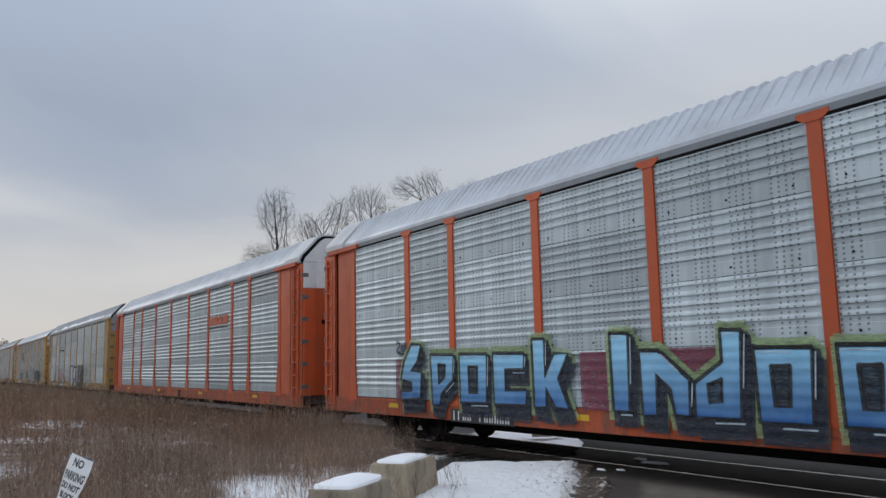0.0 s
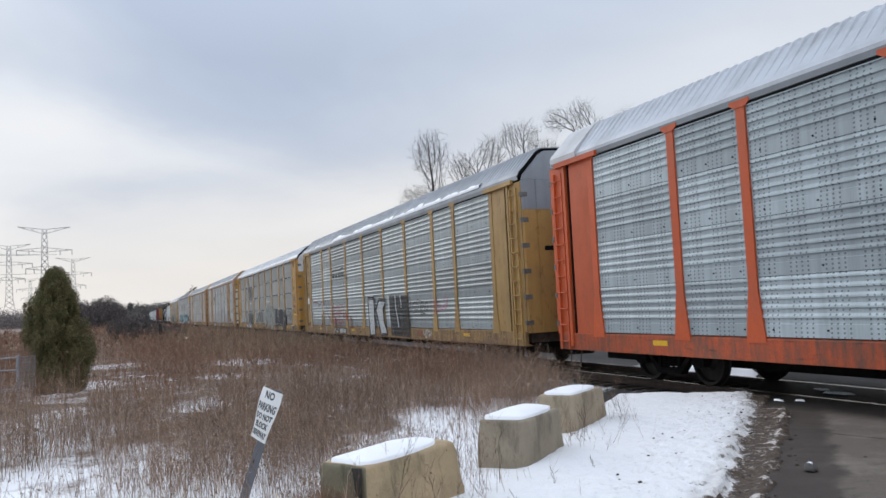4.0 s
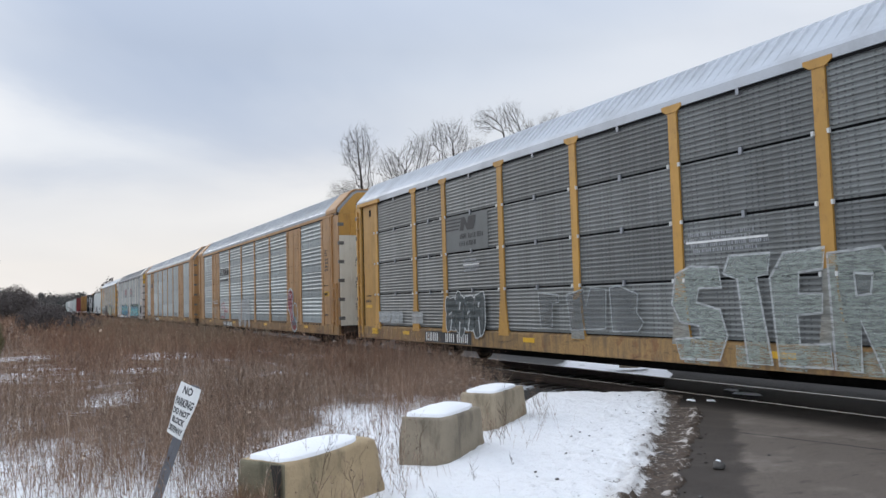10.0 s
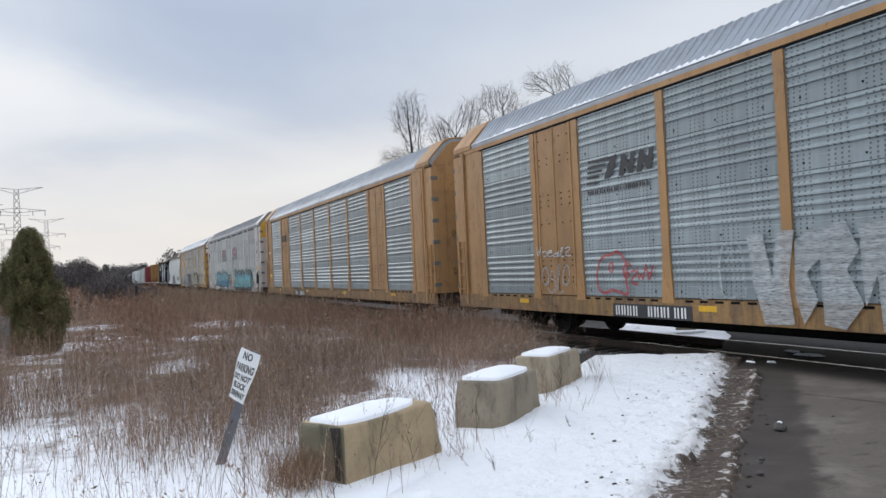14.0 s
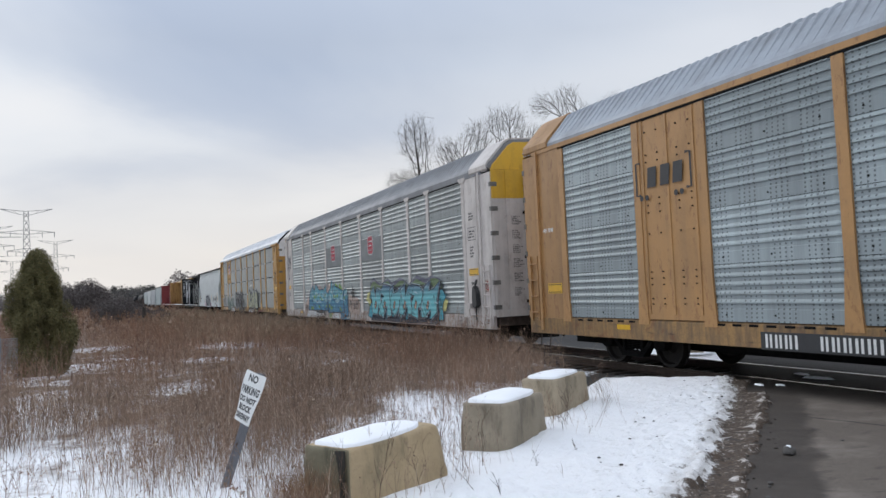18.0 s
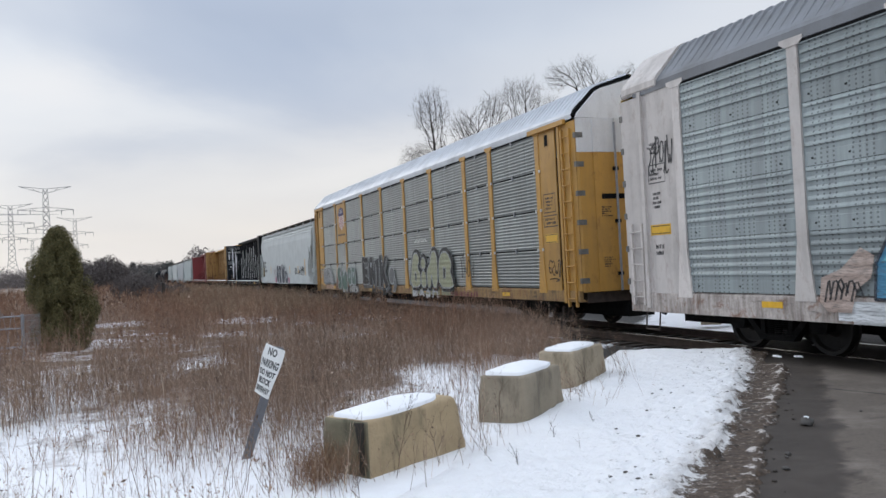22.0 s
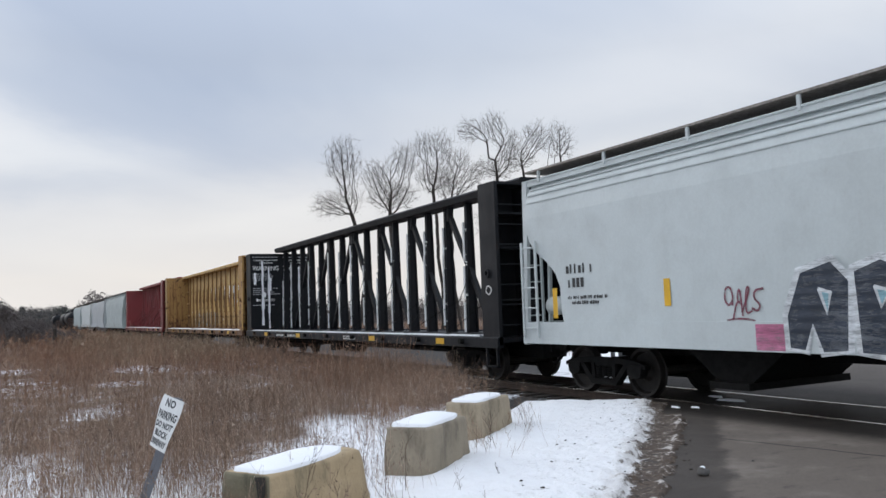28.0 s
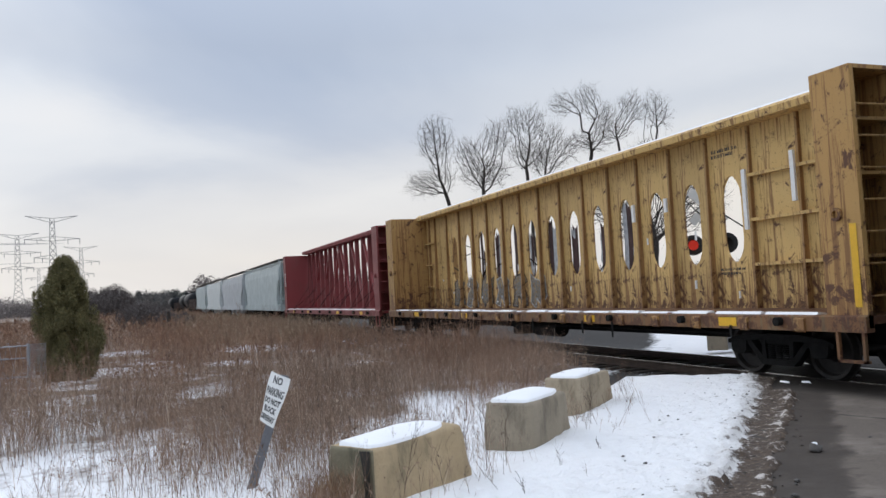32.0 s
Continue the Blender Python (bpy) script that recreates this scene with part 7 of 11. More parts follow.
    lay("graffiti", P_WHITE, flicks, 0.0095, "", True, 0.022)
    lay("graffiti", P_DEEP, dark, 0.0085, "", True, 0.022)
    lay("graffiti", P_DEEP, [[(0.98, 1.05), (0.9, 0.5), (1.02, -0.02)], [(4.74, 0.75), (4.82, 0.55), (4.9, 0.75)]], 0.0088, "", True, 0.045)
    # peach splashes at both ends, with black lettering strokes
    lay("graffiti", P_BLUSH, [[(-0.95, -0.05), (-0.9, 0.3), (-0.55, 0.42), (-0.2, 0.72), (0.02, 0.6), (-0.05, 0.3), (-0.3, 0.12), (-0.4, -0.2), (-0.8, -0.2)], [(7.25, 0.0), (7.3, 0.75), (7.9, 0.62), (8.7, 0.55), (9.0, 0.3), (8.8, -0.1), (7.8, -0.12)]], 0.0)
    scrawl = []
    for a0, w, b0, h in ((-0.85, 0.55, -0.05, 0.35), (7.35, 0.4, 0.1, 0.45), (7.95, 0.8, 0.05, 0.45)):
        for q in range(6):
            a = a0 + w * q / 6
            scrawl.append(rounded([(a, b0 + rnd.uniform(0, 0.1)), (a + 0.10, b0 + h * rnd.uniform(0.7, 1.1)), (a + rnd.uniform(0.1, 0.25), b0 + h * rnd.uniform(0.2, 0.6))], 1))
    lay("graffiti", P_BLACK, scrawl, 0.003, "black tag strokes on peach paint", True, 0.035)
    star = []
    for q in range(10):
        r, a = (0.36, 0.15)[q % 2], math.pi / 2 + 0.2 + q * math.pi / 5
        star.append((7.95 + r * math.cos(a), 0.78 + r * math.sin(a)))
    lay("graffiti", P_BLACK, [star], 0.004, "black sprayed star")


P_BRIGHT = spray("clean_white_spray", (0.74, 0.76, 0.77), 0.95)
burner(c7, 7.75, 0.98)
block(c7, "graffiti", 1.9, 1.5, 0.62, 0.95, P_MIDBLUE, NEAR - 0.0365)
for y, w_ in ((8.40, 2.0), (3.20, 1.02), (1.0, 0.55)):
    block(c7, "graffiti", y, w_, 0.66, 0.93, P_BRIGHT, NEAR - 0.0380, "white painted block on the sill")
block(c7, "graffiti", 3.9, 0.5, 0.66, 0.95, P_LIME, NEAR - 0.0365)
block(c7, "graffiti", 3.05, 0.5, 0.64, 0.92, P_PEACH, NEAR - 0.0365)
P_MOSS = spray("moss_green_spray", (0.14, 0.22, 0.09))
P_DUSK = spray("dusky_violet_spray", (0.10, 0.105, 0.16))
P_WATER = spray_fade("navy_to_aqua_spray", (0.045, 0.060, 0.15), (0.13, 0.45, 0.49), 1.50, 2.02)
rnd = random.Random(36)
CREST = [(0.6 + 0.42 * k, 2.02 + 0.10 * math.sin(k * 1.7) + rnd.uniform(-0.03, 0.05)) for k in range(18)]
for mat_, dz, lift_ in ((P_DUSK, 0.10, 0.0), (P_MOSS, 0.0, 0.001)):
    g = G()
    paint_poly(g, [(0.2, 1.2)] + [(a, b + dz * (1 + 0.6 * math.sin(2.3 * a))) for a, b in CREST] + [(8.0, 1.2)], -2.1, 0.0, NEAR - 0.060 - lift_)
    part("graffiti", g, mat_, c7)
g = G()
paint_poly(g, [(-0.05, 1.45), (0.15, 1.72), (0.6, 1.80), (1.3, 1.70), (1.35, 1.15), (1.0, 0.78), (0.45, 0.95), (0.5, 1.25)], -2.1, 0.0, NEAR - 0.0625)
paint_poly(g, [(7.3, 1.75), (7.75, 1.55), (8.25, 1.40), (8.05, 1.10), (7.6, 1.05), (7.2, 1.2)], -2.1, 0.0, NEAR - 0.0625)
tagged(part("graffiti", g, P_PALEYELLOW, c7, "pale yellow splashes of spray"), kind="stuff")
WILD = [shards(0.65 + 1.08 * k, 1.42, 0.88, 1.08 + 0.06 * (k % 2), 0.22 * (1 if k % 2 else -1), k, k % 3 == 1) for k in range(6)]
UNDER = [shards(0.35 + 1.08 * k, 1.2, 0.80, 1.0, -0.25 * (1 if k % 2 else -1), k + 1, k % 2 == 0) for k in range(7)]
COUNTERS = [[(1.05 + 1.08 * k, 1.18), (1.22 + 1.08 * k, 1.42), (1.34 + 1.08 * k, 1.36), (1.22 + 1.08 * k, 1.10)] for k in range(6)]
g = G()
paint_poly(g, [(0.5, 0.66), (0.55, 1.75), (1.4, 1.90), (7.0, 1.92), (7.6, 1.3), (7.5, 0.66)], -2.1, 0.0, NEAR - 0.0635)
part("graffiti", g, P_DEEP, c7, "dark ground of an interlocking mural")
painted_letters(c7, -2.1, UNDER, P_TEAL, P_DEEP, 0.05, x=NEAR - 0.0645, label="teal blades behind the letters")
painted_letters(c7, -2.1, WILD, P_WATER, P_BLACK, 0.045, [(P_DEEP, 0.16, 0.06, -0.07), (P_SKYWHITE, 0.085, 0.0, 0.0)], COUNTERS, P_SKYWHITE, x=NEAR - 0.0705, label="interlocking aqua wild-style letters", inner=P_PEACH)
g, dark_g = G(), G()
for k in range(22):
    a, b = 0.8 + 6.6 * (k + rnd.uniform(0, 1)) / 22, rnd.uniform(0.95, 1.75)
    stroke(g if k % 2 else dark_g, rounded([(a, b), (a + rnd.uniform(0.05, 0.2), b + rnd.uniform(-0.1, 0.2)), (a + rnd.uniform(0.15, 0.4), b + rnd.uniform(-0.25, 0.1))], 1), 0.028, -2.1, 0.0, NEAR - 0.092)
tagged(part("graffiti", g, P_SKYWHITE, c7), kind="stuff"), tagged(part("graffiti", dark_g, P_DEEP, c7), kind="stuff")
for a, w_, mat_ in ((1.75, 0.68, P_WHITE), (3.4, 0.55, P_WHITE), (5.45, 0.5, P_WHITE), (6.6, 0.6, P_WHITE), (4.2, 0.9, P_DUSK)):
    block(c7, "graffiti", -2.1 - a, w_, 0.64, 0.90, mat_, NEAR - 0.0375)
tag_scribble(c7, -2.45, 1.42, 0.5, 0.28, P_BLACK, 0.03, 37, 3, NEAR - 0.066)
tag_scribble(c7, -9.45, 1.2, 0.5, 0.3, P_BLACK, 0.03, 38, 3, NEAR - 0.066)
block(c7, "graffiti", 8.15, 1.75, 0.62, 0.94, P_WHITE, NEAR - 0.0365)
part("number_board", G().box(NEAR - 0.0385, NEAR - 0.0368, 4.63, 6.35, 0.64, 0.94), M_DARKMARK, c7, "black board with white characters")
mark_bars(c7, 6.28, 0.68, 1.6, 0.22, 1, M_MARKING, "board_lettering", NEAR - 0.0405, 9, 16)
tag_scribble(c7, 12.65, 3.2, 0.75, 0.75, P_BLACK, 0.045, 39, 6, NEAR - 0.028)
for y in (12.65, -11.95):
    block(c7, "warning_label", y, 0.62, 2.1, 2.3, M_REFLECT, NEAR - 0.026)
    frame_box(c7, y - 0.03, 0.56, 2.13, 2.27, M_DARKMARK, NEAR - 0.029, 0.014)
    frame_box(c7, y - 0.02, 0.5, 3.1, 3.45, M_DARKMARK, NEAR - 0.027, 0.02)
    mark_bars(c7, y - 0.06, 3.15, 0.4, 0.24, 3, M_DARKMARK, x=NEAR - 0.026, seed=17)
    mark_bars(c7, y - 0.08, 3.65, 0.36, 0.24, 3, M_DARKMARK, x=NEAR - 0.026, seed=18)
    mark_bars(c7, y - 0.1, 2.6, 0.32, 0.34, 4, M_DARKMARK, x=NEAR - 0.026, seed=19)
    mark_bars(c7, y - 0.1, 1.7, 0.36, 0.24, 2, M_DARKMARK, x=NEAR - 0.026, seed=20)
block(c7, "warning_label", -12.96, 0.30, 1.62, 1.96, P_BLUSH, NEAR - 0.028)
g = G()
stroke(g, [(0.15 + 0.11 * math.cos(k * 0.5236), 0.17 + 0.11 * math.sin(k * 0.5236)) for k in range(13)], 0.025, -12.96, 1.62, NEAR - 0.030)
stroke(g, [(0.08, 0.24), (0.22, 0.10)], 0.025, -12.96, 1.62, NEAR - 0.0305)
tagged(part("warning_sign", g, P_RED, c7, "red ring with a slanting bar"), kind="stuff")
bag = G().prism([(-12.62, 1.28), (-12.60, 1.62), (-12.52, 1.76), (-12.44, 1.80), (-12.36, 1.70), (-12.32, 1.40), (-12.38, 1.22), (-12.52, 1.20)], "x", NEAR - 0.16, NEAR - 0.03)
bag.tube((NEAR - 0.1, -12.46, 1.80), (NEAR - 0.05, -12.46, 1.98), 0.03, 6)
for a_, b_ in (((-12.44, 1.22), (-12.40, 1.0)), ((-12.40, 1.0), (-12.46, 0.80))):
    bag.tube((NEAR - 0.08, *a_), (NEAR - 0.07, *b_), 0.022, 6)
part("tool_bag", bag, M_DARKMARK, c7, "black cloth bag with a hanging strap")
part("brake_step", G().box(NEAR - 0.2, NEAR - 0.03, -12.30, -12.05, 1.18, 1.32), M_WHITE, c7)
P_GREYSPRAY = spray("mid_grey_spray", (0.13, 0.135, 0.14))
# eighth car
part("emblem_panel", G().box(NEAR - 0.03, NEAR + 0.0, 7.18, 8.82, 2.95, Z_EAVE - 0.04), M_YELLOW, c8, "yellow panel with a striped shield")
sh = [(0.0, 0.62), (-0.06, 0.72), (0.06, 0.88), (0.0, 0.98), (0.22, 0.94), (0.45, 1.04), (0.68, 0.94), (0.90, 0.98), (0.84, 0.88), (0.96, 0.72), (0.90, 0.62)]
low_half = [(0.02, 0.62), (0.88, 0.62), (0.92, 0.40), (0.84, 0.14), (0.62, 0.02), (0.45, -0.06), (0.28, 0.02), (0.06, 0.14), (-0.02, 0.40)]
g = G()
paint_poly(g, low_half, 8.45, 3.62, NEAR - 0.032)
part("shield", g, M_MARKING, c8)
g = G()
paint_poly(g, sh, 8.45, 3.62, NEAR - 0.033)
part("shield", g, spray("navy_emblem", (0.03, 0.035, 0.14)), c8, "navy head of a striped shield")
g = G()
for k in range(6):
    a = 0.05 + k * 0.145
    d0 = 0.06 + 0.55 * ((k - 2.5) / 3) ** 2 * 0.5 - 0.08
    paint_poly(g, [(a, d0), (a + 0.075, d0), (a + 0.075, 0.62), (a, 0.62)], 8.45, 3.62, NEAR - 0.034)
part("shield_stripe", g, P_RED, c8)
mark_bars(c8, 8.3, 4.36, 0.6, 0.2, 2, M_MARKING, "emblem_lettering", NEAR - 0.036, 6, 22)
mark_bars(c8, 8.65, 3.28, 1.3, 0.13, 1, M_DARKMARK, "panel_lettering", NEAR - 0.034, 14, 23)
P_THIN = spray("thin_grey_white_spray", (0.50, 0.50, 0.49), 0.62)
CLOUD = [rounded(q, 2, True)[:-1] for q in ([(0.05, 1.02), (0.0, 1.35), (0.15, 1.70), (0.45, 1.80), (0.68, 1.66), (0.80, 1.50), (0.75, 1.20), (0.95, 1.02)], [(0.82, 1.60), (1.02, 1.80), (1.35, 1.82), (1.60, 1.68), (1.85, 1.40), (2.30, 1.02), (1.45, 1.02), (1.35, 1.24), (1.18, 1.02), (0.98, 1.12)])]
painted_letters(c8, 12.02, CLOUD, P_THIN, P_BLACK, 0.035, [(P_CHALK, 0.14, 0.0, 0.02)], label="thin silver rounded letters with black edges")
g = G()
for pts in ([(0.10, 1.40), (0.30, 1.58), (0.50, 1.50), (0.45, 1.34), (0.25, 1.30), (0.20, 1.15)], [(1.05, 1.50), (1.25, 1.60), (1.45, 1.52), (1.35, 1.36), (1.15, 1.38)], [(0.62, 1.25), (0.90, 1.45), (1.0, 1.70)]):
    stroke(g, rounded(pts), 0.03, 12.02, 0.0, NEAR - 0.074)
tagged(part("graffiti", g, P_BLACK, c8), kind="stuff")
P_DULLGREEN = spray("dull_green_spray", (0.075, 0.165, 0.115), 0.74)
LEAFY = [rounded(q, 2, True)[:-1] for q in ([(0.0, 1.5), (0.1, 1.80), (0.62, 1.88), (0.72, 1.62), (0.35, 1.52), (0.78, 1.32), (0.72, 0.80), (0.1, 0.82), (0.05, 1.05), (0.42, 1.08), (0.1, 1.22)], [(0.78, 1.62), (1.20, 1.70), (1.16, 1.25), (1.40, 1.64), (1.76, 1.62), (1.80, 1.0), (1.72, 0.72), (0.85, 0.78)], [(1.95, 1.78), (2.35, 1.80), (2.62, 1.66), (2.50, 1.34), (2.58, 1.02), (1.92, 1.0)], [(2.62, 1.74), (2.95, 1.84), (3.18, 1.72), (3.25, 1.32), (3.34, 1.0), (2.60, 1.0)])]
painted_letters(c8, 9.08, LEAFY, P_DULLGREEN, P_CHALK, 0.055, [(P_CHALK, 0.16, 0.0, 0.02)], [[(2.85, 1.58), (3.0, 1.56), (2.98, 1.34), (2.84, 1.36)], [(2.15, 1.52), (2.30, 1.50), (2.28, 1.30), (2.14, 1.32)]], label="dull green rounded letters with a white edge")
for a0, w_, top_ in ((2.62, 0.50, 1.55), (4.40, 0.46, 1.35), (7.30, 0.44, 1.4)):
    g = G()
    paint_poly(g, [(a0, 0.92), (a0 + w_, 0.92), (a0 + w_ * 0.85, top_ - 0.25), (a0 + w_ * 0.62, top_), (a0 + w_ * 0.35, top_ - 0.08), (a0 + w_ * 0.1, 1.2)], 12.02, 0.0, NEAR - 0.0600)
    part("graffiti", g, P_RUSTY, c8, "rust-brown overspray on the foot of a post")
block(c8, "graffiti", 11.62, 1.9, 0.76, 0.96, P_PEACH, NEAR - 0.0335)
block(c8, "graffiti", 9.45, 0.72, 0.76, 0.96, P_RUSTY, NEAR - 0.0335)
block(c8, "graffiti", 8.75, 0.5, 0.76, 0.98, P_DULLGREEN, NEAR - 0.0345)
number_board(c8, 8.26, 2.86, 0.62, 0.98, 24)
painted_letters(c8, 4.65, [[(0.0, 1.25), (0.02, 2.22), (0.85, 2.18), (0.84, 1.95), (0.42, 1.92), (0.42, 1.72), (0.80, 1.70), (0.80, 1.45), (0.45, 1.42), (0.92, 1.30), (0.90, 1.05), (0.10, 1.02)], [(1.02, 1.0), (1.0, 1.75), (1.22, 2.20), (1.62, 2.18), (1.72, 1.60), (1.92, 2.02), (2.0, 1.30), (1.78, 0.96), (1.52, 1.30), (1.38, 0.98)], [(1.85, 2.02), (2.42, 2.10), (2.50, 1.72), (2.42, 0.95), (2.05, 0.98), (2.12, 1.70)], [(2.55, 2.22), (2.88, 2.24), (2.92, 1.75), (3.30, 2.20), (3.62, 2.15), (3.18, 1.62), (3.70, 1.0), (3.30, 0.85), (2.95, 1.32), (2.90, 0.92), (2.60, 0.95)]],
                P_BLACK, P_SILVER, 0.04, [(P_GREYSPRAY, 0.16, 0.09, -0.08)], [[(1.30, 1.95), (1.48, 1.92), (1.44, 1.74), (1.30, 1.74)]], label="black angular letters with a silver edge")
painted_letters(c8, 4.65, [disc(4.12, 1.40, 0.34, 0.32) , [(4.30, 1.30), (4.46, 1.42), (4.66, 1.02), (4.45, 0.76), (4.15, 0.80), (4.35, 1.02)]], P_GREYSPRAY, P_SILVER, 0.05, label="grey ring-shaped letter")
mural(c8, "HUSE", 3.4, 0.68, 0.7, 0.22, [(P_BLACK, 0.16, 0, 0, 0, 1)], 1.1, 63, NEAR - 0.036)
CURVED = [rounded(q, 1, True)[:-1] for q in ([(0.02, 0.98), (0.30, 1.85), (0.50, 2.16), (0.92, 2.16), (1.06, 1.86), (0.86, 1.74), (0.95, 1.56), (1.12, 1.46), (1.10, 0.98)], [(1.18, 0.98), (1.22, 1.52), (1.62, 1.56), (1.72, 0.98)], [(1.80, 0.98), (1.76, 1.55), (2.10, 1.78), (2.26, 2.16), (2.62, 2.20), (2.80, 1.90), (2.72, 0.98), (2.30, 0.98), (2.24, 1.52), (2.10, 0.98)], [(2.86, 0.98), (2.90, 1.80), (3.20, 2.14), (3.72, 2.12), (4.05, 1.72), (3.85, 1.52), (4.02, 1.30), (4.15, 0.98)])] + [disc(1.44, 1.80, 0.22, 0.20)]
painted_letters(c8, -1.62, CURVED, P_OLIVE, P_CHALK, 0.05, [(P_CHALK, 0.30, 0.0, 0.02), (P_BLACK, 0.27, 0.03, 0.01), (P_BLACK, 0.10, 0.10, -0.05)], [[(0.58, 1.52), (0.74, 1.42), (0.70, 1.18), (0.56, 1.24)], [(3.28, 1.62), (3.52, 1.60), (3.46, 1.28), (3.28, 1.30)]], label="swollen pale olive letters with black and white edges", inner=P_BLACK)
for a, w_ in ((0.05, 1.05), (1.2, 0.6), (1.95, 0.85), (2.95, 1.1)):
    block(c8, "graffiti", -1.62 - a, w_, 0.74, 0.96, P_OLIVE, NEAR - 0.0345)
tag_scribble(c8, -6.3, 1.2, 1.0, 0.8, P_BLACK, 0.04, 49, 4)
mural(c8, "SACU", -1.7, 0.68, 0.62, 0.22, [(P_WHITE, 0.12, 0, 0, 0, 1)], 1.1, 62, NEAR - 0.036)
mark_bars(c8, -5.3, 0.7, 2.2, 0.24, 1, P_MAROON, "graffiti", NEAR - 0.036, 4, 25)
mark_bars(c8, -2.1, 2.52, 1.4, 0.12, 2, M_MARKING, x=NEAR - 0.026, n=14, seed=26)
frame_box(c8, -11.93, 0.55, 2.86, 3.3, M_DARKMARK, NEAR - 0.026)
mark_bars(c8, -11.98, 2.92, 0.42, 0.32, 4, M_DARKMARK, x=NEAR - 0.025, seed=27)
frame_box(c8, -11.9, 0.66, 2.52, 2.78, M_DARKMARK, NEAR - 0.026)
mark_bars(c8, -11.95, 2.56, 0.56, 0.18, 2, M_DARKMARK, x=NEAR - 0.025, seed=28)
block(c8, "warning_label", -11.93, 0.6, 2.12, 2.34, M_REFLECT, NEAR - 0.026)
frame_box(c8, -11.95, 0.56, 2.14, 2.32, M_DARKMARK, NEAR - 0.028, 0.015)
tag_scribble(c8, -12.0, 1.3, 0.6, 0.4, P_BLACK, 0.035, 50, 4, NEAR - 0.028)
block(c8, "lifting_slot", -12.1, 0.16, 4.45, 4.72, M_SEAM, NEAR - 0.026)
block(c8, "lifting_slot", 12.3, 0.16, 4.45, 4.72, M_SEAM, NEAR - 0.026)
mark_bars(c8, 12.6, 1.95, 0.6, 0.12, 1, M_DARKMARK, x=NEAR - 0.026, seed=29)
block(c8, "warning_label", 12.55, 0.6, 1.72, 1.9, M_REFLECT, NEAR - 0.026)
tag_scribble(c8, 12.6, 1.3, 0.7, 0.45, P_WHITE, 0.05, 51, 4, NEAR - 0.028)
tag_scribble(c8, 12.6, 1.6, 0.6, 0.3, P_BLACK, 0.035, 52, 4, NEAR - 0.029)
# hopper
HX = -1.545
P_SLATE = spray("dark_slate_spray", (0.030, 0.040, 0.062), 0.92)
painted_letters(HOP, 2.45, [[(0.0, 1.50), (0.25, 2.10), (0.75, 2.24), (1.02, 1.95), (0.95, 1.02), (0.55, 0.98), (0.42, 1.36), (0.30, 1.0), (0.02, 1.04)], [(1.05, 2.08), (1.45, 2.22), (1.95, 1.98), (1.70, 1.62), (2.02, 1.04), (1.60, 0.96), (1.10, 1.0)], [(2.05, 2.20), (2.42, 2.24), (2.50, 1.70), (2.85, 2.18), (3.20, 2.05), (3.05, 1.0), (2.62, 0.98), (2.10, 1.02)], [(3.22, 1.75), (3.60, 1.86), (4.05, 1.60), (4.25, 1.02), (3.85, 0.97), (3.25, 1.0)]], P_SLATE, P_BRIGHT, 0.06, [(P_BRIGHT, 0.13, 0.0, 0.01)], [[(0.55, 1.85), (0.72, 1.80), (0.66, 1.52)], [(1.35, 1.85), (1.55, 1.80), (1.42, 1.60)], [(3.6, 1.50), (3.82, 1.42), (3.66, 1.25)]], x=-1.566, label="slate letters with a white edge", inner=P_PALEBLUE)
block(HOP, "graffiti", 3.0, 0.5, 1.0, 1.38, P_PINK, -1.564)
block(HOP, "graffiti", -1.75, 0.5, 1.0, 1.34, P_PINK, -1.564)
tag_scribble(HOP, -5.6, 1.58, 1.1, 0.42, P_BLACK, 0.055, 58, 6, HX)
tag_scribble(HOP, -5.7, 1.62, 1.0, 0.34, P_BLACK, 0.04, 59, 6, HX - 0.003)
tag_scribble(HOP, 3.6, 1.5, 0.7, 0.5, P_MAROON, 0.04, 56, 4, HX)
for y, z0, z1 in ((-6.93, 1.48, 2.42), (-4.92, 1.6, 2.05), (-2.25, 1.62, 2.08), (4.85, 1.68, 2.14), (8.0, 1.5, 2.1)):
    block(HOP, "reflector", y, 0.15, z0, z1, M_REFLECT, HX)
mark_bars(HOP, 7.6, 2.05, 1.1, 0.55, 2, M_DARKMARK, x=HX, n=5, seed=30)
mark_bars(HOP, 7.5, 1.75, 1.3, 0.2, 2, M_DARKMARK, x=HX, n=10, seed=31)
mark_bars(HOP, -3.95, 1.55, 0.85, 0.4, 4, M_DARKMARK, x=HX, n=6, seed=32)
block(HOP, "number_board", -5.05, 0.45, 1.52, 1.8, M_DARKMARK, HX)
frame_box(HOP, -5.1, 0.35, 1.56, 1.76, M_MARKING, HX - 0.002, 0.025)
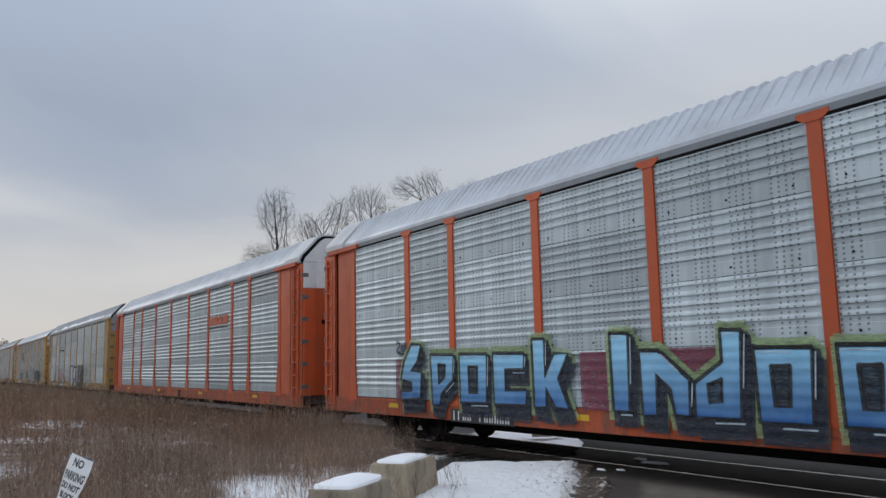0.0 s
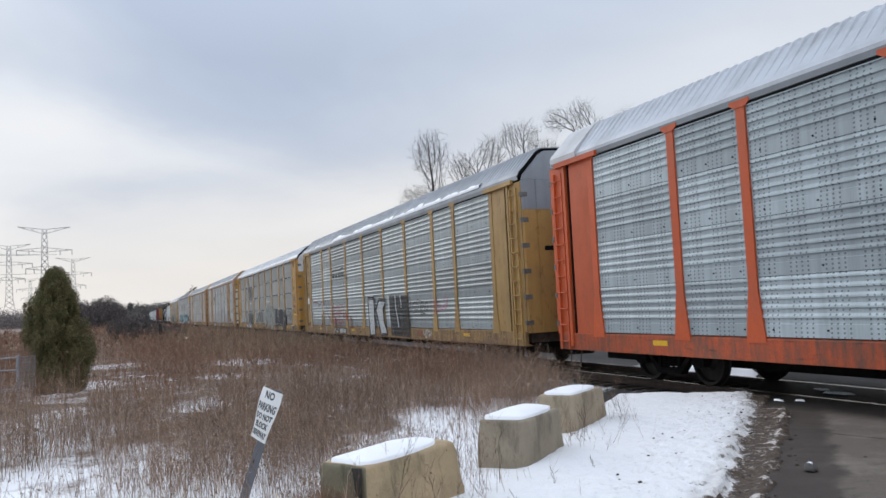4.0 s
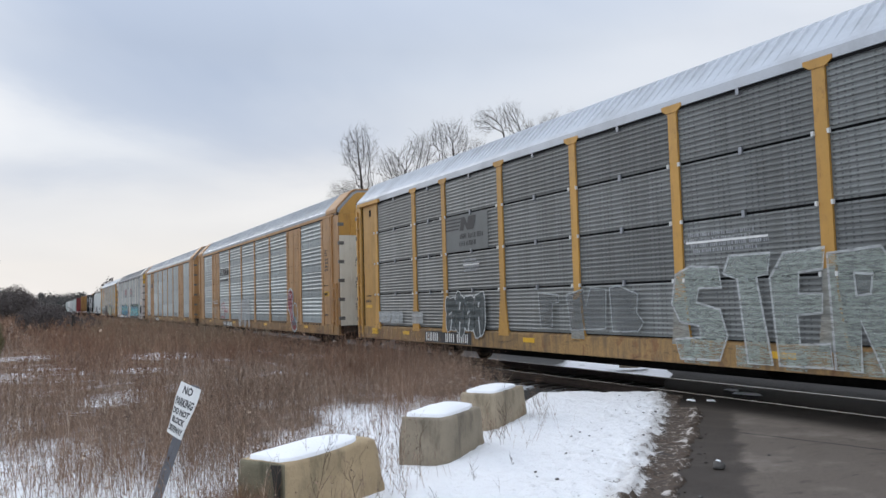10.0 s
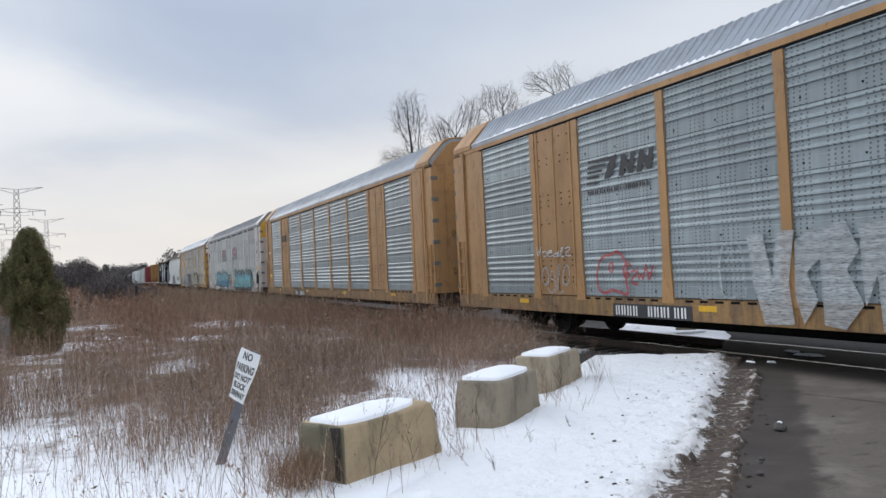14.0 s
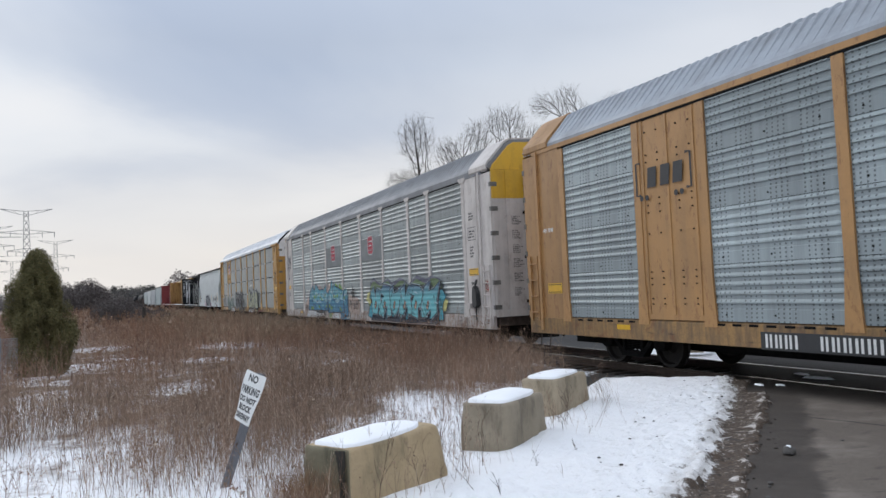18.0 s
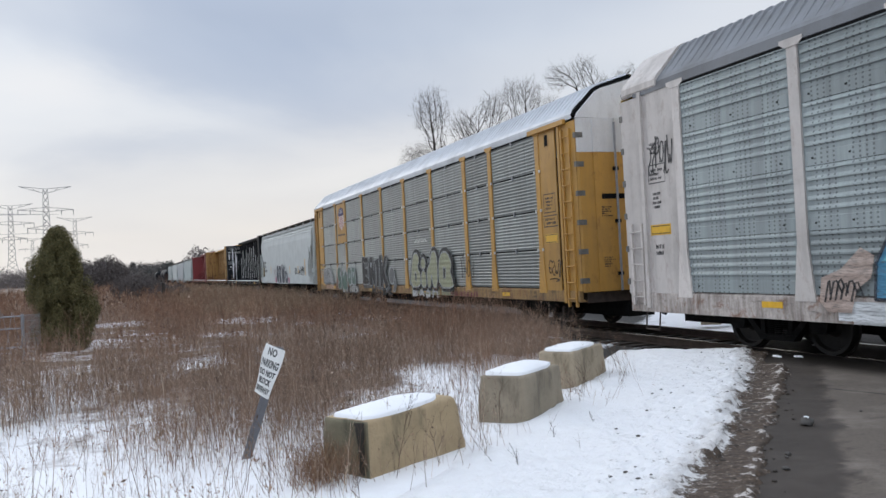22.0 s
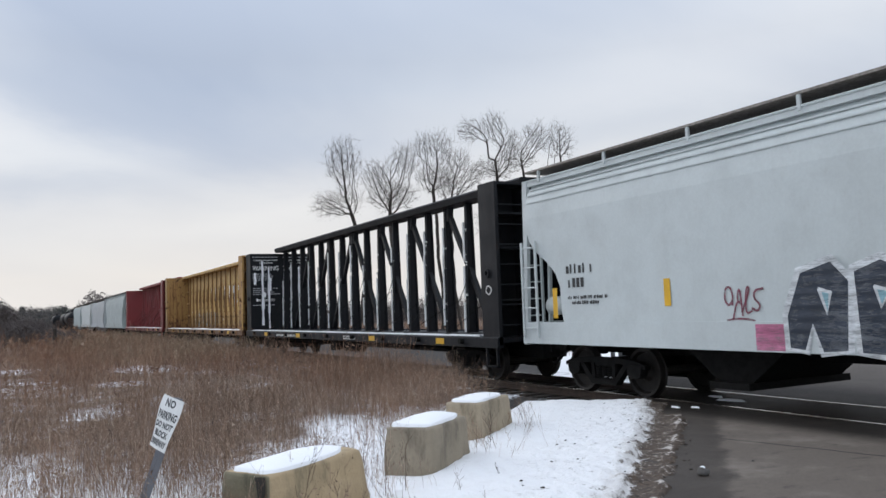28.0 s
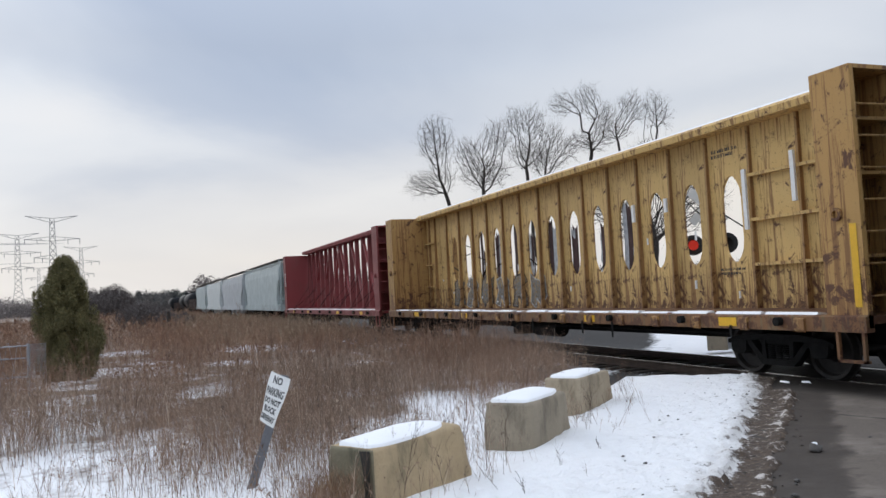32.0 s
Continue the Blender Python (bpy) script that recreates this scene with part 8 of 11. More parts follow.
# notices inside the black car's far end wall
YIN = 11.15 - 0.72
for x0 in (-1.40, 0.06):
    me_ = letters("WARNING", 0.30, 0.0, 0.86, M_MARKING, bold=0.004)
    part("warning_lettering", me_, None, BLK, m=Matrix(((1, 0, 0, x0), (0, 0, -1, YIN - 0.006), (0, 1, 0, 3.86), (0, 0, 0, 1))))
    for body, size, z_ in (("LOADING AND UNLOADING", 0.095, 4.30), ("INSTRUCTION", 0.105, 4.17), ("BULKHEADS", 0.155, 2.42)):
        me_ = letters(body, size, 0.0, 0.9, M_MARKING, bold=0.002)
        wide = max(v.co.x for v in me_.vertices) - min(v.co.x for v in me_.vertices)
        part("warning_lettering", me_, None, BLK, m=Matrix(((1, 0, 0, x0 + max(0.0, 0.64 - wide / 2)), (0, 0, -1, YIN - 0.006), (0, 1, 0, z_), (0, 0, 0, 1))))
    g = G()
    rnd = random.Random(60)
    for z, n_ in ((4.46, 9), (3.66, 6), (3.57, 7), (3.48, 7), (3.39, 5), (3.0, 8), (2.91, 6), (2.82, 7), (2.73, 8), (2.22, 7)):
        a = x0
        for q in range(n_):
            w_ = rnd.uniform(0.06, 0.16)
            g.box(a, a + w_, YIN - 0.007, YIN - 0.004, z, z + 0.042)
            a += w_ + 0.04
            if a > x0 + 1.2:
                break
    tagged(part("small_lettering", g, M_DIMMARK, BLK), kind="stuff")
    g = G()
    for a, z0, z1 in ((0.06, 3.2, 3.75), (0.42, 1.3, 4.3), (0.72, 1.15, 4.0), (0.78, 2.9, 3.5), (0.16, 2.4, 2.55), (0.5, 2.6, 2.85)):
        k = 8
        for i in range(k):
            z = z0 + (z1 - z0) * i / k
            w_ = rnd.uniform(0.07, 0.13)
            g.box(x0 + a + rnd.uniform(-0.015, 0.015), x0 + a + w_, YIN - 0.012, YIN - 0.008, z, z + (z1 - z0) / k)
    tagged(part("frost_streak", g, M_SNOW, BLK, "white frost streaks"), kind="stuff")
mark_bars(BLK, 6.2, 0.88, 2.6, 0.14, 1, M_MARKING, "board_lettering", -1.566, 9, 33)
mark_bars(BLK, -1.4, 0.88, 1.3, 0.15, 2, M_MARKING, "board_lettering", -1.566, 7, 34)
bubble(BLK, -10.65, 2.05, 0.22, 0.22, 1, [(M_MARKING, 0, 0, 0), (M_BLACK, -0.25, 0, 0)], 61, 1.0, False, "small round white emblem", -1.508)
mark_bars(RED, 10.9, 2.6, 0.55, 0.9, 6, M_MARKING, x=-1.508, n=4, seed=35)
block(YEL, "paint_patch", -11.05, 0.12, 1.2, 2.4, M_REFLECT, -1.508)
P_BEAMGREY = spray("streaky_grey_spray", (0.20, 0.19, 0.175), 0.7)
for k in range(6):
    y_ = 7.9 - 1.22 * k
    painted_letters(YEL, y_, [shards(0.05, 1.0, 1.15, 1.0, 0.1, k, k % 2 == 1)], P_BEAMGREY, P_SILVER if k % 2 else P_BLACK, 0.05, x=-0.036, label="streaky grey letters")
mark_bars(YEL, -6.5, 4.1, 0.8, 0.2, 2, M_DARKMARK, x=-0.034, n=7, seed=36)
mark_bars(YEL, -6.5, 1.75, 0.8, 0.16, 2, M_DARKMARK, x=-0.034, n=7, seed=37)

# the end walls: stencils and a height warning
for car, rows in ((c7, 6), (c4, 2), (c8, 2), (c5, 3), (c6, 2)):
    g = G()
    rnd = random.Random(70)
    for k in range(rows):
        z = 1.5 + k * 2.3 / rows
        for x0 in (-1.02, 0.12):
            for j in range(5):
                a = x0
                for q in range(rnd.randint(5, 9)):
                    w_ = rnd.uniform(0.014, 0.022)
                    g.box(a, a + w_, -HALF - 0.034, -HALF - 0.031, z + j * 0.05, z + j * 0.05 + 0.028)
                    a += w_ + rnd.choice((0.008, 0.008, 0.03))
    tagged(part("stencil_lettering", g, M_DARKMARK, car), kind="stuff")
for i, body in enumerate(("EXCESSIVE", "HEIGHT", "CAR")):
    part("warning_lettering", letters(body, 0.20, 0.0, 0.9, M_DARKMARK, bold=0.004), None, c7, m=Matrix(((1, 0, 0, -0.55), (0, 0, -1, -HALF - 0.062), (0, 1, 0, 4.66 - i * 0.2), (0, 0, 0, 1))))

# the paint keeps its place along the train
for car, d in zip(RACKS, OFF):
    for ob in car.children:
        if ob not in BARE[car] and ob.type == "MESH" and ob.name.split(".")[0] != "roof_snow":
            ys_ = [v.co.y for v in ob.data.vertices]
            if ys_ and abs(sum(ys_) / len(ys_)) < 11.6:
                ob.matrix_basis = pose(0, -d, 0) @ ob.matrix_basis


# ---- ground, road, track ----
def road_r(x, y):
    """How far a place lies inside the road, from its left edge."""
    return (x - y + 0.93) / math.sqrt(2)


def drop(x, y):
    """The land beyond the railway lies lower."""
    t = max(0.0, min(1.0, (x - 15.5) / 16.0))
    return 0.85 * t * t * (3 - 2 * t)


def lie(x, y):
    """Height of the ground."""
    r = road_r(x, y)
    n = noise.noise(Vector((x * 0.22, y * 0.22, 0.3))) * 0.10 + noise.noise(Vector((x * 0.9, y * 0.9, 4.0))) * 0.035
    far = min(1.0, max(0.0, (-r - 3.0) / 3.0)) + min(1.0, max(0.0, (r - 9.5) / 3.0))
    h = n * min(1, far) - 0.02
    if -4 < r <= 0.4:
        h += 0.05 * max(0.0, 1 - abs(r + 0.9) / 1.6) + 0.03 * noise.noise(Vector((x * 2.6, y * 2.6, 1.0)))
    if r > -0.45:
        h = min(h, -0.05)
    d = abs(x - TRACK_X)
    if d < 3.4:
        h = min(h, -0.30)
    elif d < 5.2:
        t = (d - 3.4) / 1.8
        h = h * t + min(h, -0.30) * (1 - t)
    return h - drop(x, y)


CLEARINGS = ((-1.45, 14.3, 1.25), (4.2, 31.0, 1.2), (-0.3, 33.5, 1.3), (-0.9, 24.4, 0.7), (-1.1, 17.8, 0.6), (1.3, 16.8, 0.55), (-4.5, 18.0, 1.5), (2.6, 24.0, 0.7), (0.4, 27.0, 0.8), (4.6, 12.0, 0.7))


def ground_material():
    def build(n, b):
        p = n.coord()
        x, y, z = n.split(p)
        r = n.math("MULTIPLY", n.math("ADD", n.math("SUBTRACT", x, y), 0.93), 0.7071)
        big_, mid, fine = n.noise(p, 0.16, 4.0, 0.6), n.noise(p, 0.9, 5.0, 0.65, 0.6), n.noise(p, 9.0, 4.0, 0.65)
        near_road = n.range(r, -4.9, -3.3, 0.0, 0.42)
        track = n.range(n.math("ABSOLUTE", n.math("SUBTRACT", x, TRACK_X)), 2.0, 4.2, 1.0, 0.0)
        cover = n.math("ADD", n.math("ADD", n.math("MULTIPLY", big_, 0.5), n.math("MULTIPLY", mid, 0.4)), n.math("MULTIPLY", fine, 0.12))
        cover = n.math("SUBTRACT", n.math("ADD", cover, near_road), n.math("ADD", n.math("MULTIPLY", track, 0.25), n.math("ADD", n.range(x, 13.0, 15.0, 0.0, 0.19), n.range(x, 18.0, 26.0, 0.0, 0.16))))
        far_off = n.range(n.math("MAXIMUM", n.math("ABSOLUTE", y), n.math("ABSOLUTE", x)), 20.0, 70.0, 0.0, 0.30)
        near_eye = n.math("SUBTRACT", n.range(y, 8.5, 12.0, 0.10, 0.0), n.math("MULTIPLY", n.range(y, 10.0, 13.0, 0.0, 0.012), n.range(y, 24.0, 30.0, 1.0, 0.0)))
        cover = n.math("ADD", n.math("SUBTRACT", cover, far_off), near_eye)
        for cx_, cy_, cr_ in CLEARINGS:
            far_ = n.math("ADD", n.math("POWER", n.math("ABSOLUTE", n.math("DIVIDE", n.math("SUBTRACT", x, cx_), cr_)), 2.0), n.math("POWER", n.math("ABSOLUTE", n.math("DIVIDE", n.math("SUBTRACT", y, cy_), cr_ * 1.6)), 2.0))
            far_ = n.math("ADD", far_, n.math("MULTIPLY", n.math("SUBTRACT", n.math("ADD", n.math("MULTIPLY", mid, 0.6), n.math("MULTIPLY", fine, 0.4)), 0.5), 4.5))
            cover = n.math("ADD", cover, n.range(far_, 0.0, 1.6, 0.22, 0.0))
        snow = n.range(cover, 0.48, 0.57)
        soil = n.mix(n.range(fine, 0.35, 0.65), (0.085, 0.055, 0.040), (0.21, 0.145, 0.10))
        # soil is darkest along the track and for some metres beyond it
        bed_dark = n.math("MAXIMUM", track, n.math("MULTIPLY", n.range(x, 12.0, 13.0), n.range(x, 16.5, 20.0, 1.0, 0.0)))
        soil = n.mix(n.math("MULTIPLY", bed_dark, 0.95), soil, (0.022, 0.020, 0.018))
        white = n.mix(n.range(fine, 0.3, 0.8, 0.0, 0.25), (0.86, 0.862, 0.875), (0.68, 0.67, 0.67))
        n.link(n.mix(snow, soil, white), b.inputs["Base Color"])
        b.inputs["Roughness"].default_value = 0.8
        n.bump(b, n.math("ADD", n.math("MULTIPLY", mid, 0.6), n.math("MULTIPLY", fine, 0.4)), 0.6, 0.08)
    return material("snow_and_dead_grass_ground", build)


def axis(lo, hi, near0, near1, step, grow=1.35):
    vals = list(np.arange(near0, near1, step))
    s, v = step, near1
    while v < hi:
        vals.append(v)
        s *= grow
        v += s
    vals.append(hi)
    s, v = step, near0
    while v > lo:
        s *= grow
        v -= s
        vals.append(max(v, lo))
    return sorted(set(round(float(q), 4) for q in vals))


gx, gy = axis(-3000, 3000, -9, 22, 0.22, 1.16), axis(-3000, 3000, 1, 24, 0.22, 1.14)
gv = [(x, y, lie(x, y)) for y in gy for x in gx]
nx = len(gx)
gf = [(j * nx + i, j * nx + i + 1, (j + 1) * nx + i + 1, (j + 1) * nx + i) for j in range(len(gy) - 1) for i in range(nx - 1)]
ground_me = raw_mesh("ground", gv, gf, ground_material())
ground_me.shade_smooth()
tagged(new("ground", ground_me), "snow-dusted field with brown dead grass", "ground", kind="structure")


def asphalt():
    def build(n, b):
        p = n.coord()
        big_, mid, fine = n.noise(p, 0.5, 4.0, 0.6), n.noise(p, 2.5, 5.0, 0.65), n.noise(p, 60.0, 3.0, 0.7)
        x, y, z = n.split(p)
        r = n.math("MULTIPLY", n.math("ADD", n.math("SUBTRACT", x, y), 0.93), 0.7071)
        run_off = n.math("ADD", r, n.math("MULTIPLY", n.math("SUBTRACT", mid, 0.5), 0.55))
        # past x = 9 the wet colour also carries the shade under the train
        wet = n.math("MAXIMUM", n.range(n.math("ADD", n.math("MULTIPLY", big_, 0.7), n.math("MULTIPLY", mid, 0.3)), 0.64, 0.74), n.math("MAXIMUM", n.range(run_off, 0.90, 1.02, 1.0, 0.0), n.range(x, 9.0, 9.5)))
        c = n.mix(n.range(fine, 0.3, 0.7), (0.098, 0.080, 0.066), (0.158, 0.132, 0.110))
        c = n.mix(n.math("MULTIPLY", wet, 0.93), c, n.mix(n.range(mid, 0.3, 0.7), (0.036, 0.028, 0.023), (0.066, 0.053, 0.044)))
        flecks = n.noise(n.coord((0.5, 1.6, 1)), 5.0, 4.0, 0.7, 0.4)
        c = n.mix(n.range(flecks, 0.58, 0.68, 0.0, 0.55), c, (0.045, 0.036, 0.030))
        joint = n.math("ABSOLUTE", n.math("ADD", n.math("SUBTRACT", x, n.math("MULTIPLY", n.math("SUBTRACT", 7.36, y), 0.246)), n.math("SUBTRACT", n.math("MULTIPLY", mid, 0.16), 7.87)))
        c = n.mix(n.math("MULTIPLY", n.range(joint, 0.014, 0.034, 1.0, 0.0), n.range(r, 0.9, 1.05)), c, (0.018, 0.015, 0.013))
        # wet crossing strip, painted darker still for the shade under the train
        soaked_shade = n.math("MULTIPLY", n.range(x, 8.9, 9.5), n.range(x, 13.0, 14.5, 1.0, 0.0))
        c = n.mix(n.math("MULTIPLY", soaked_shade, 0.9), c, (0.015, 0.0125, 0.011))
        salt = n.math("MULTIPLY", n.math("MULTIPLY", n.range(n.noise(n.coord((1, 1, 1)), 1.1, 6.0, 0.7), 0.52, 0.7), 0.5), n.math("SUBTRACT", 1.0, n.math("MULTIPLY", wet, 0.85)))
        c = n.mix(salt, c, (0.27, 0.232, 0.20))
        n.link(c, b.inputs["Base Color"])
        n.put(b.inputs["Roughness"], n.range(wet, 0.0, 1.0, 0.85, 0.68))
        n.put(b.inputs["Specular IOR Level"], n.range(soaked_shade, 0.0, 1.0, 0.3, 0.12))
        n.bump(b, n.math("ADD", n.math("MULTIPLY", fine, 0.5), mid), 0.6, 0.02)
    return material("damp_salted_asphalt", build)


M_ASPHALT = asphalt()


def at_road(r, l):
    """A place r into the road and l along it, towards and over the line."""
    q = 1 / math.sqrt(2)
    return (r * q - 0.465 + l * q, -r * q + 0.465 + l * q)


def road_piece(name, l0, l1, r0=-0.15, r1=9.3, dl=0.35):
    vs, fs = [], []
    n = int((l1 - l0) / dl)
    m = 24
    for i in range(n + 1):
        l = l0 + (l1 - l0) * i / n
        for j in range(m + 1):
            rr = r0 + (r1 - r0) * j / m
            if j == 0:
                rr += 0.25 * noise.noise(Vector((l * 0.8, 0, 0))) + 0.10 * noise.noise(Vector((l * 3, 5, 0)))
            x, y = at_road(rr, l)
            vs.append((x, y, 0.008 - drop(x, y) + 0.012 * noise.noise(Vector((x * 0.5, y * 0.5, 2)))))
    k = m + 1
    for i in range(n):
        for j in range(m):
            fs.append((i * k + j, i * k + j + 1, (i + 1) * k + j + 1, (i + 1) * k + j))
    return fs, vs


fs, vs = road_piece("road", -8, 90)
# the road is cut where the rails lie
rails_x = (TRACK_X - 0.7525, TRACK_X + 0.7525)
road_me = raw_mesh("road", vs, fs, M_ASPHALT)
bm = bmesh.new()
bm.from_mesh(road_me)
for xr in rails_x:
    for dx in (-0.075, 0.075):
        bmesh.ops.bisect_plane(bm, geom=bm.verts[:] + bm.edges[:] + bm.faces[:], plane_co=(xr + dx, 0, 0), plane_no=(1, 0, 0))
gone = [f for f in bm.faces if any(abs(f.calc_center_median().x - xr) < 0.075 for xr in rails_x)]
bmesh.ops.delete(bm, geom=gone, context="FACES")
for v in bm.verts:
    d = abs(v.co.x - TRACK_X)
    v.co.z -= 0.04 * max(0.0, 1 - max(0, d - 1.2) / 2.5)
bm.to_mesh(road_me)
bm.free()
tagged(new("road", road_me), "damp grey asphalt road over the level crossing", "road", kind="structure")

M_RAIL = plain("rust_brown_rail", (0.07, 0.05, 0.04), 0.5, 0.5, 0.3)
M_TIE = plain("dark_creosoted_timber", (0.035, 0.028, 0.023), 0.8, 0, 0.4)


def ballast_material():
    def build(n, b):
        p = n.coord()
        v = n.t.nodes.new("ShaderNodeTexVoronoi")
        v.inputs["Scale"].default_value = 17.0
        n.link(p, v.inputs["Vector"])
        big_ = n.noise(p, 0.5, 5.0, 0.65)
        c = n.mix(v.outputs["Color"], (0.014, 0.013, 0.012), (0.06, 0.055, 0.050))
        snow = n.range(n.math("ADD", big_, n.math("MULTIPLY", v.outputs["Distance"], 0.15)), 0.60, 0.68)
        n.link(n.mix(snow, c, (0.80, 0.82, 0.86)), b.inputs["Base Color"])
        b.inputs["Roughness"].default_value = 0.85
        n.bump(b, v.outputs["Distance"], 0.8, 0.05)
    return material("dark_ballast_with_snow", build)


track = thing("railway_track", "single railway track on dark ballast", "railway", kind="structure")
bed = G()
ys = list(np.arange(-60, 60, 0.5)) + list(np.arange(60, 620, 5.0))
prof = [(-3.6, -0.42), (-2.2, -0.27), (-1.4, -0.24), (-0.9, -0.23), (0, -0.24), (0.9, -0.23), (1.4, -0.24), (2.2, -0.27), (3.6, -0.42)]
bv = [(TRACK_X + px + 0.06 * noise.noise(Vector((px, y * 0.7, 0))), y, pz + 0.035 * noise.noise(Vector((px * 2, y * 1.6, 3)))) for y in ys for px, pz in prof]
k = len(prof)
bf = [(i * k + j, i * k + j + 1, (i + 1) * k + j + 1, (i + 1) * k + j) for i in range(len(ys) - 1) for j in range(k - 1)]
part("ballast", raw_mesh("ballast", bv, bf, ballast_material()), None, track)
rail_line = [(-0.07, -0.20), (0.07, -0.20), (0.07, -0.187), (0.015, -0.17), (0.012, -0.075), (0.036, -0.065), (0.036, -0.037), (0.03, -0.031), (-0.03, -0.031), (-0.036, -0.037), (-0.036, -0.065), (-0.012, -0.075), (-0.015, -0.17), (-0.07, -0.187)]
for xr in rails_x:
    rail = part("rail", G().prism([(xr + a, b) for a, b in rail_line], "y", -60, 620), M_RAIL, track)
    part("rail_head", G().box(xr - 0.028, xr + 0.028, -60, 620, -0.0315, -0.029), M_TREAD, rail, "bright worn running surface")
tie = fix(G().prism([(-1.3, -0.36), (1.3, -0.36), (1.3, -0.205), (1.28, -0.195), (-1.28, -0.195), (-1.3, -0.205)], "y", -0.11, 0.11).mesh("sleeper", M_TIE))
for i in range(150):
    part("sleeper", tie, None, track, m=pose(TRACK_X, -10 + i * 0.53, 0.0, 0, 0, 0.8 * math.sin(i * 2.3)))


# ---- snow bank along the road edge: a broken white lip, a muddy gutter, a thin ridge thrown up by tyres ----
def lip(l):
    """Where the white snow breaks off."""
    return -0.02 - 0.16 * max(0.0, min(1.0, (7.6 - l) / 1.4)) - 0.10 * max(0.0, min(1.0, (l - 12.6) / 1.4)) + 0.07 * noise.noise(Vector((l * 0.9, 2.0, 0))) + 0.05 * noise.noise(Vector((l * 3.3, 7.0, 0)))


def dirty_snow():
    def build(n, b):
        p = n.coord()
        a, f, m_ = n.noise(p, 2.2, 6.0, 0.65, 0.5), n.noise(p, 22.0, 4.0, 0.7), n.noise(p, 7.5, 5.0, 0.7, 0.4)
        x, y, z = n.split(p)
        r = n.math("MULTIPLY", n.math("ADD", n.math("SUBTRACT", x, y), 0.93), 0.7071)
        l = n.math("MULTIPLY", n.math("ADD", x, y), 0.7071)
        rough_ = n.math("ADD", n.math("MULTIPLY", n.math("SUBTRACT", a, 0.5), 0.42), n.math("ADD", n.math("MULTIPLY", n.math("SUBTRACT", m_, 0.5), 0.50), n.math("MULTIPLY", n.math("SUBTRACT", f, 0.5), 0.30)))
        g = n.math("ADD", n.math("ADD", r, n.math("ADD", n.range(l, 6.2, 7.6, 0.16, 0.0), n.range(l, 12.6, 14.0, 0.0, 0.10))), rough_)
        mud = n.range(g, 0.0, 0.06)
        white = n.mix(n.range(m_, 0.50, 0.72, 0.0, 0.22), (0.87, 0.868, 0.875), (0.62, 0.595, 0.57))
        white = n.mix(n.range(g, -0.24, 0.0, 0.0, 0.55), white, (0.50, 0.455, 0.415))
        pits = n.math("MULTIPLY", n.range(n.math("ADD", n.math("MULTIPLY", m_, 0.55), n.math("MULTIPLY", f, 0.45)), 0.575, 0.62), n.range(r, -1.3, -0.12, 0.0, 0.85))
        white = n.mix(pits, white, (0.17, 0.145, 0.125))
        brown = n.mix(n.range(f, 0.35, 0.65), (0.034, 0.022, 0.015), (0.115, 0.078, 0.052))
        bits = n.range(n.math("ADD", n.math("MULTIPLY", m_, 0.5), n.math("MULTIPLY", f, 0.5)), 0.55, 0.59)
        brown = n.mix(n.math("MULTIPLY", bits, n.range(l, 7.5, 10.5, 0.35, 0.9)), brown, (0.52, 0.475, 0.435))
        ridge = n.math("ABSOLUTE", n.math("SUBTRACT", n.math("ADD", r, n.math("MULTIPLY", n.math("SUBTRACT", a, 0.5), 0.30)), n.range(l, 7.0, 11.2, 0.30, 0.43)))
        ridge = n.math("MULTIPLY", n.range(n.math("ADD", ridge, n.math("MULTIPLY", n.math("SUBTRACT", 0.56, n.math("ADD", n.math("MULTIPLY", m_, 0.6), n.math("MULTIPLY", a, 0.4))), 0.9)), 0.02, 0.06, 1.0, 0.0), n.range(l, 12.3, 13.2, 1.0, 0.0))
        brown = n.mix(ridge, brown, (0.60, 0.55, 0.51))
        n.link(n.mix(mud, white, brown), b.inputs["Base Color"])
        b.inputs["Roughness"].default_value = 0.75
        n.bump(b, n.math("ADD", m_, n.math("MULTIPLY", f, 0.25)), 1.0, 0.06)
    return material("trodden_roadside_snow", build)


ls = np.concatenate([np.arange(-5.0, 4.0, 0.09), np.arange(4.0, 15.2, 0.045)])
rs = np.concatenate([np.arange(-2.4, -0.8, 0.08), np.arange(-0.8, 0.72, 0.032)])
bank_v = []
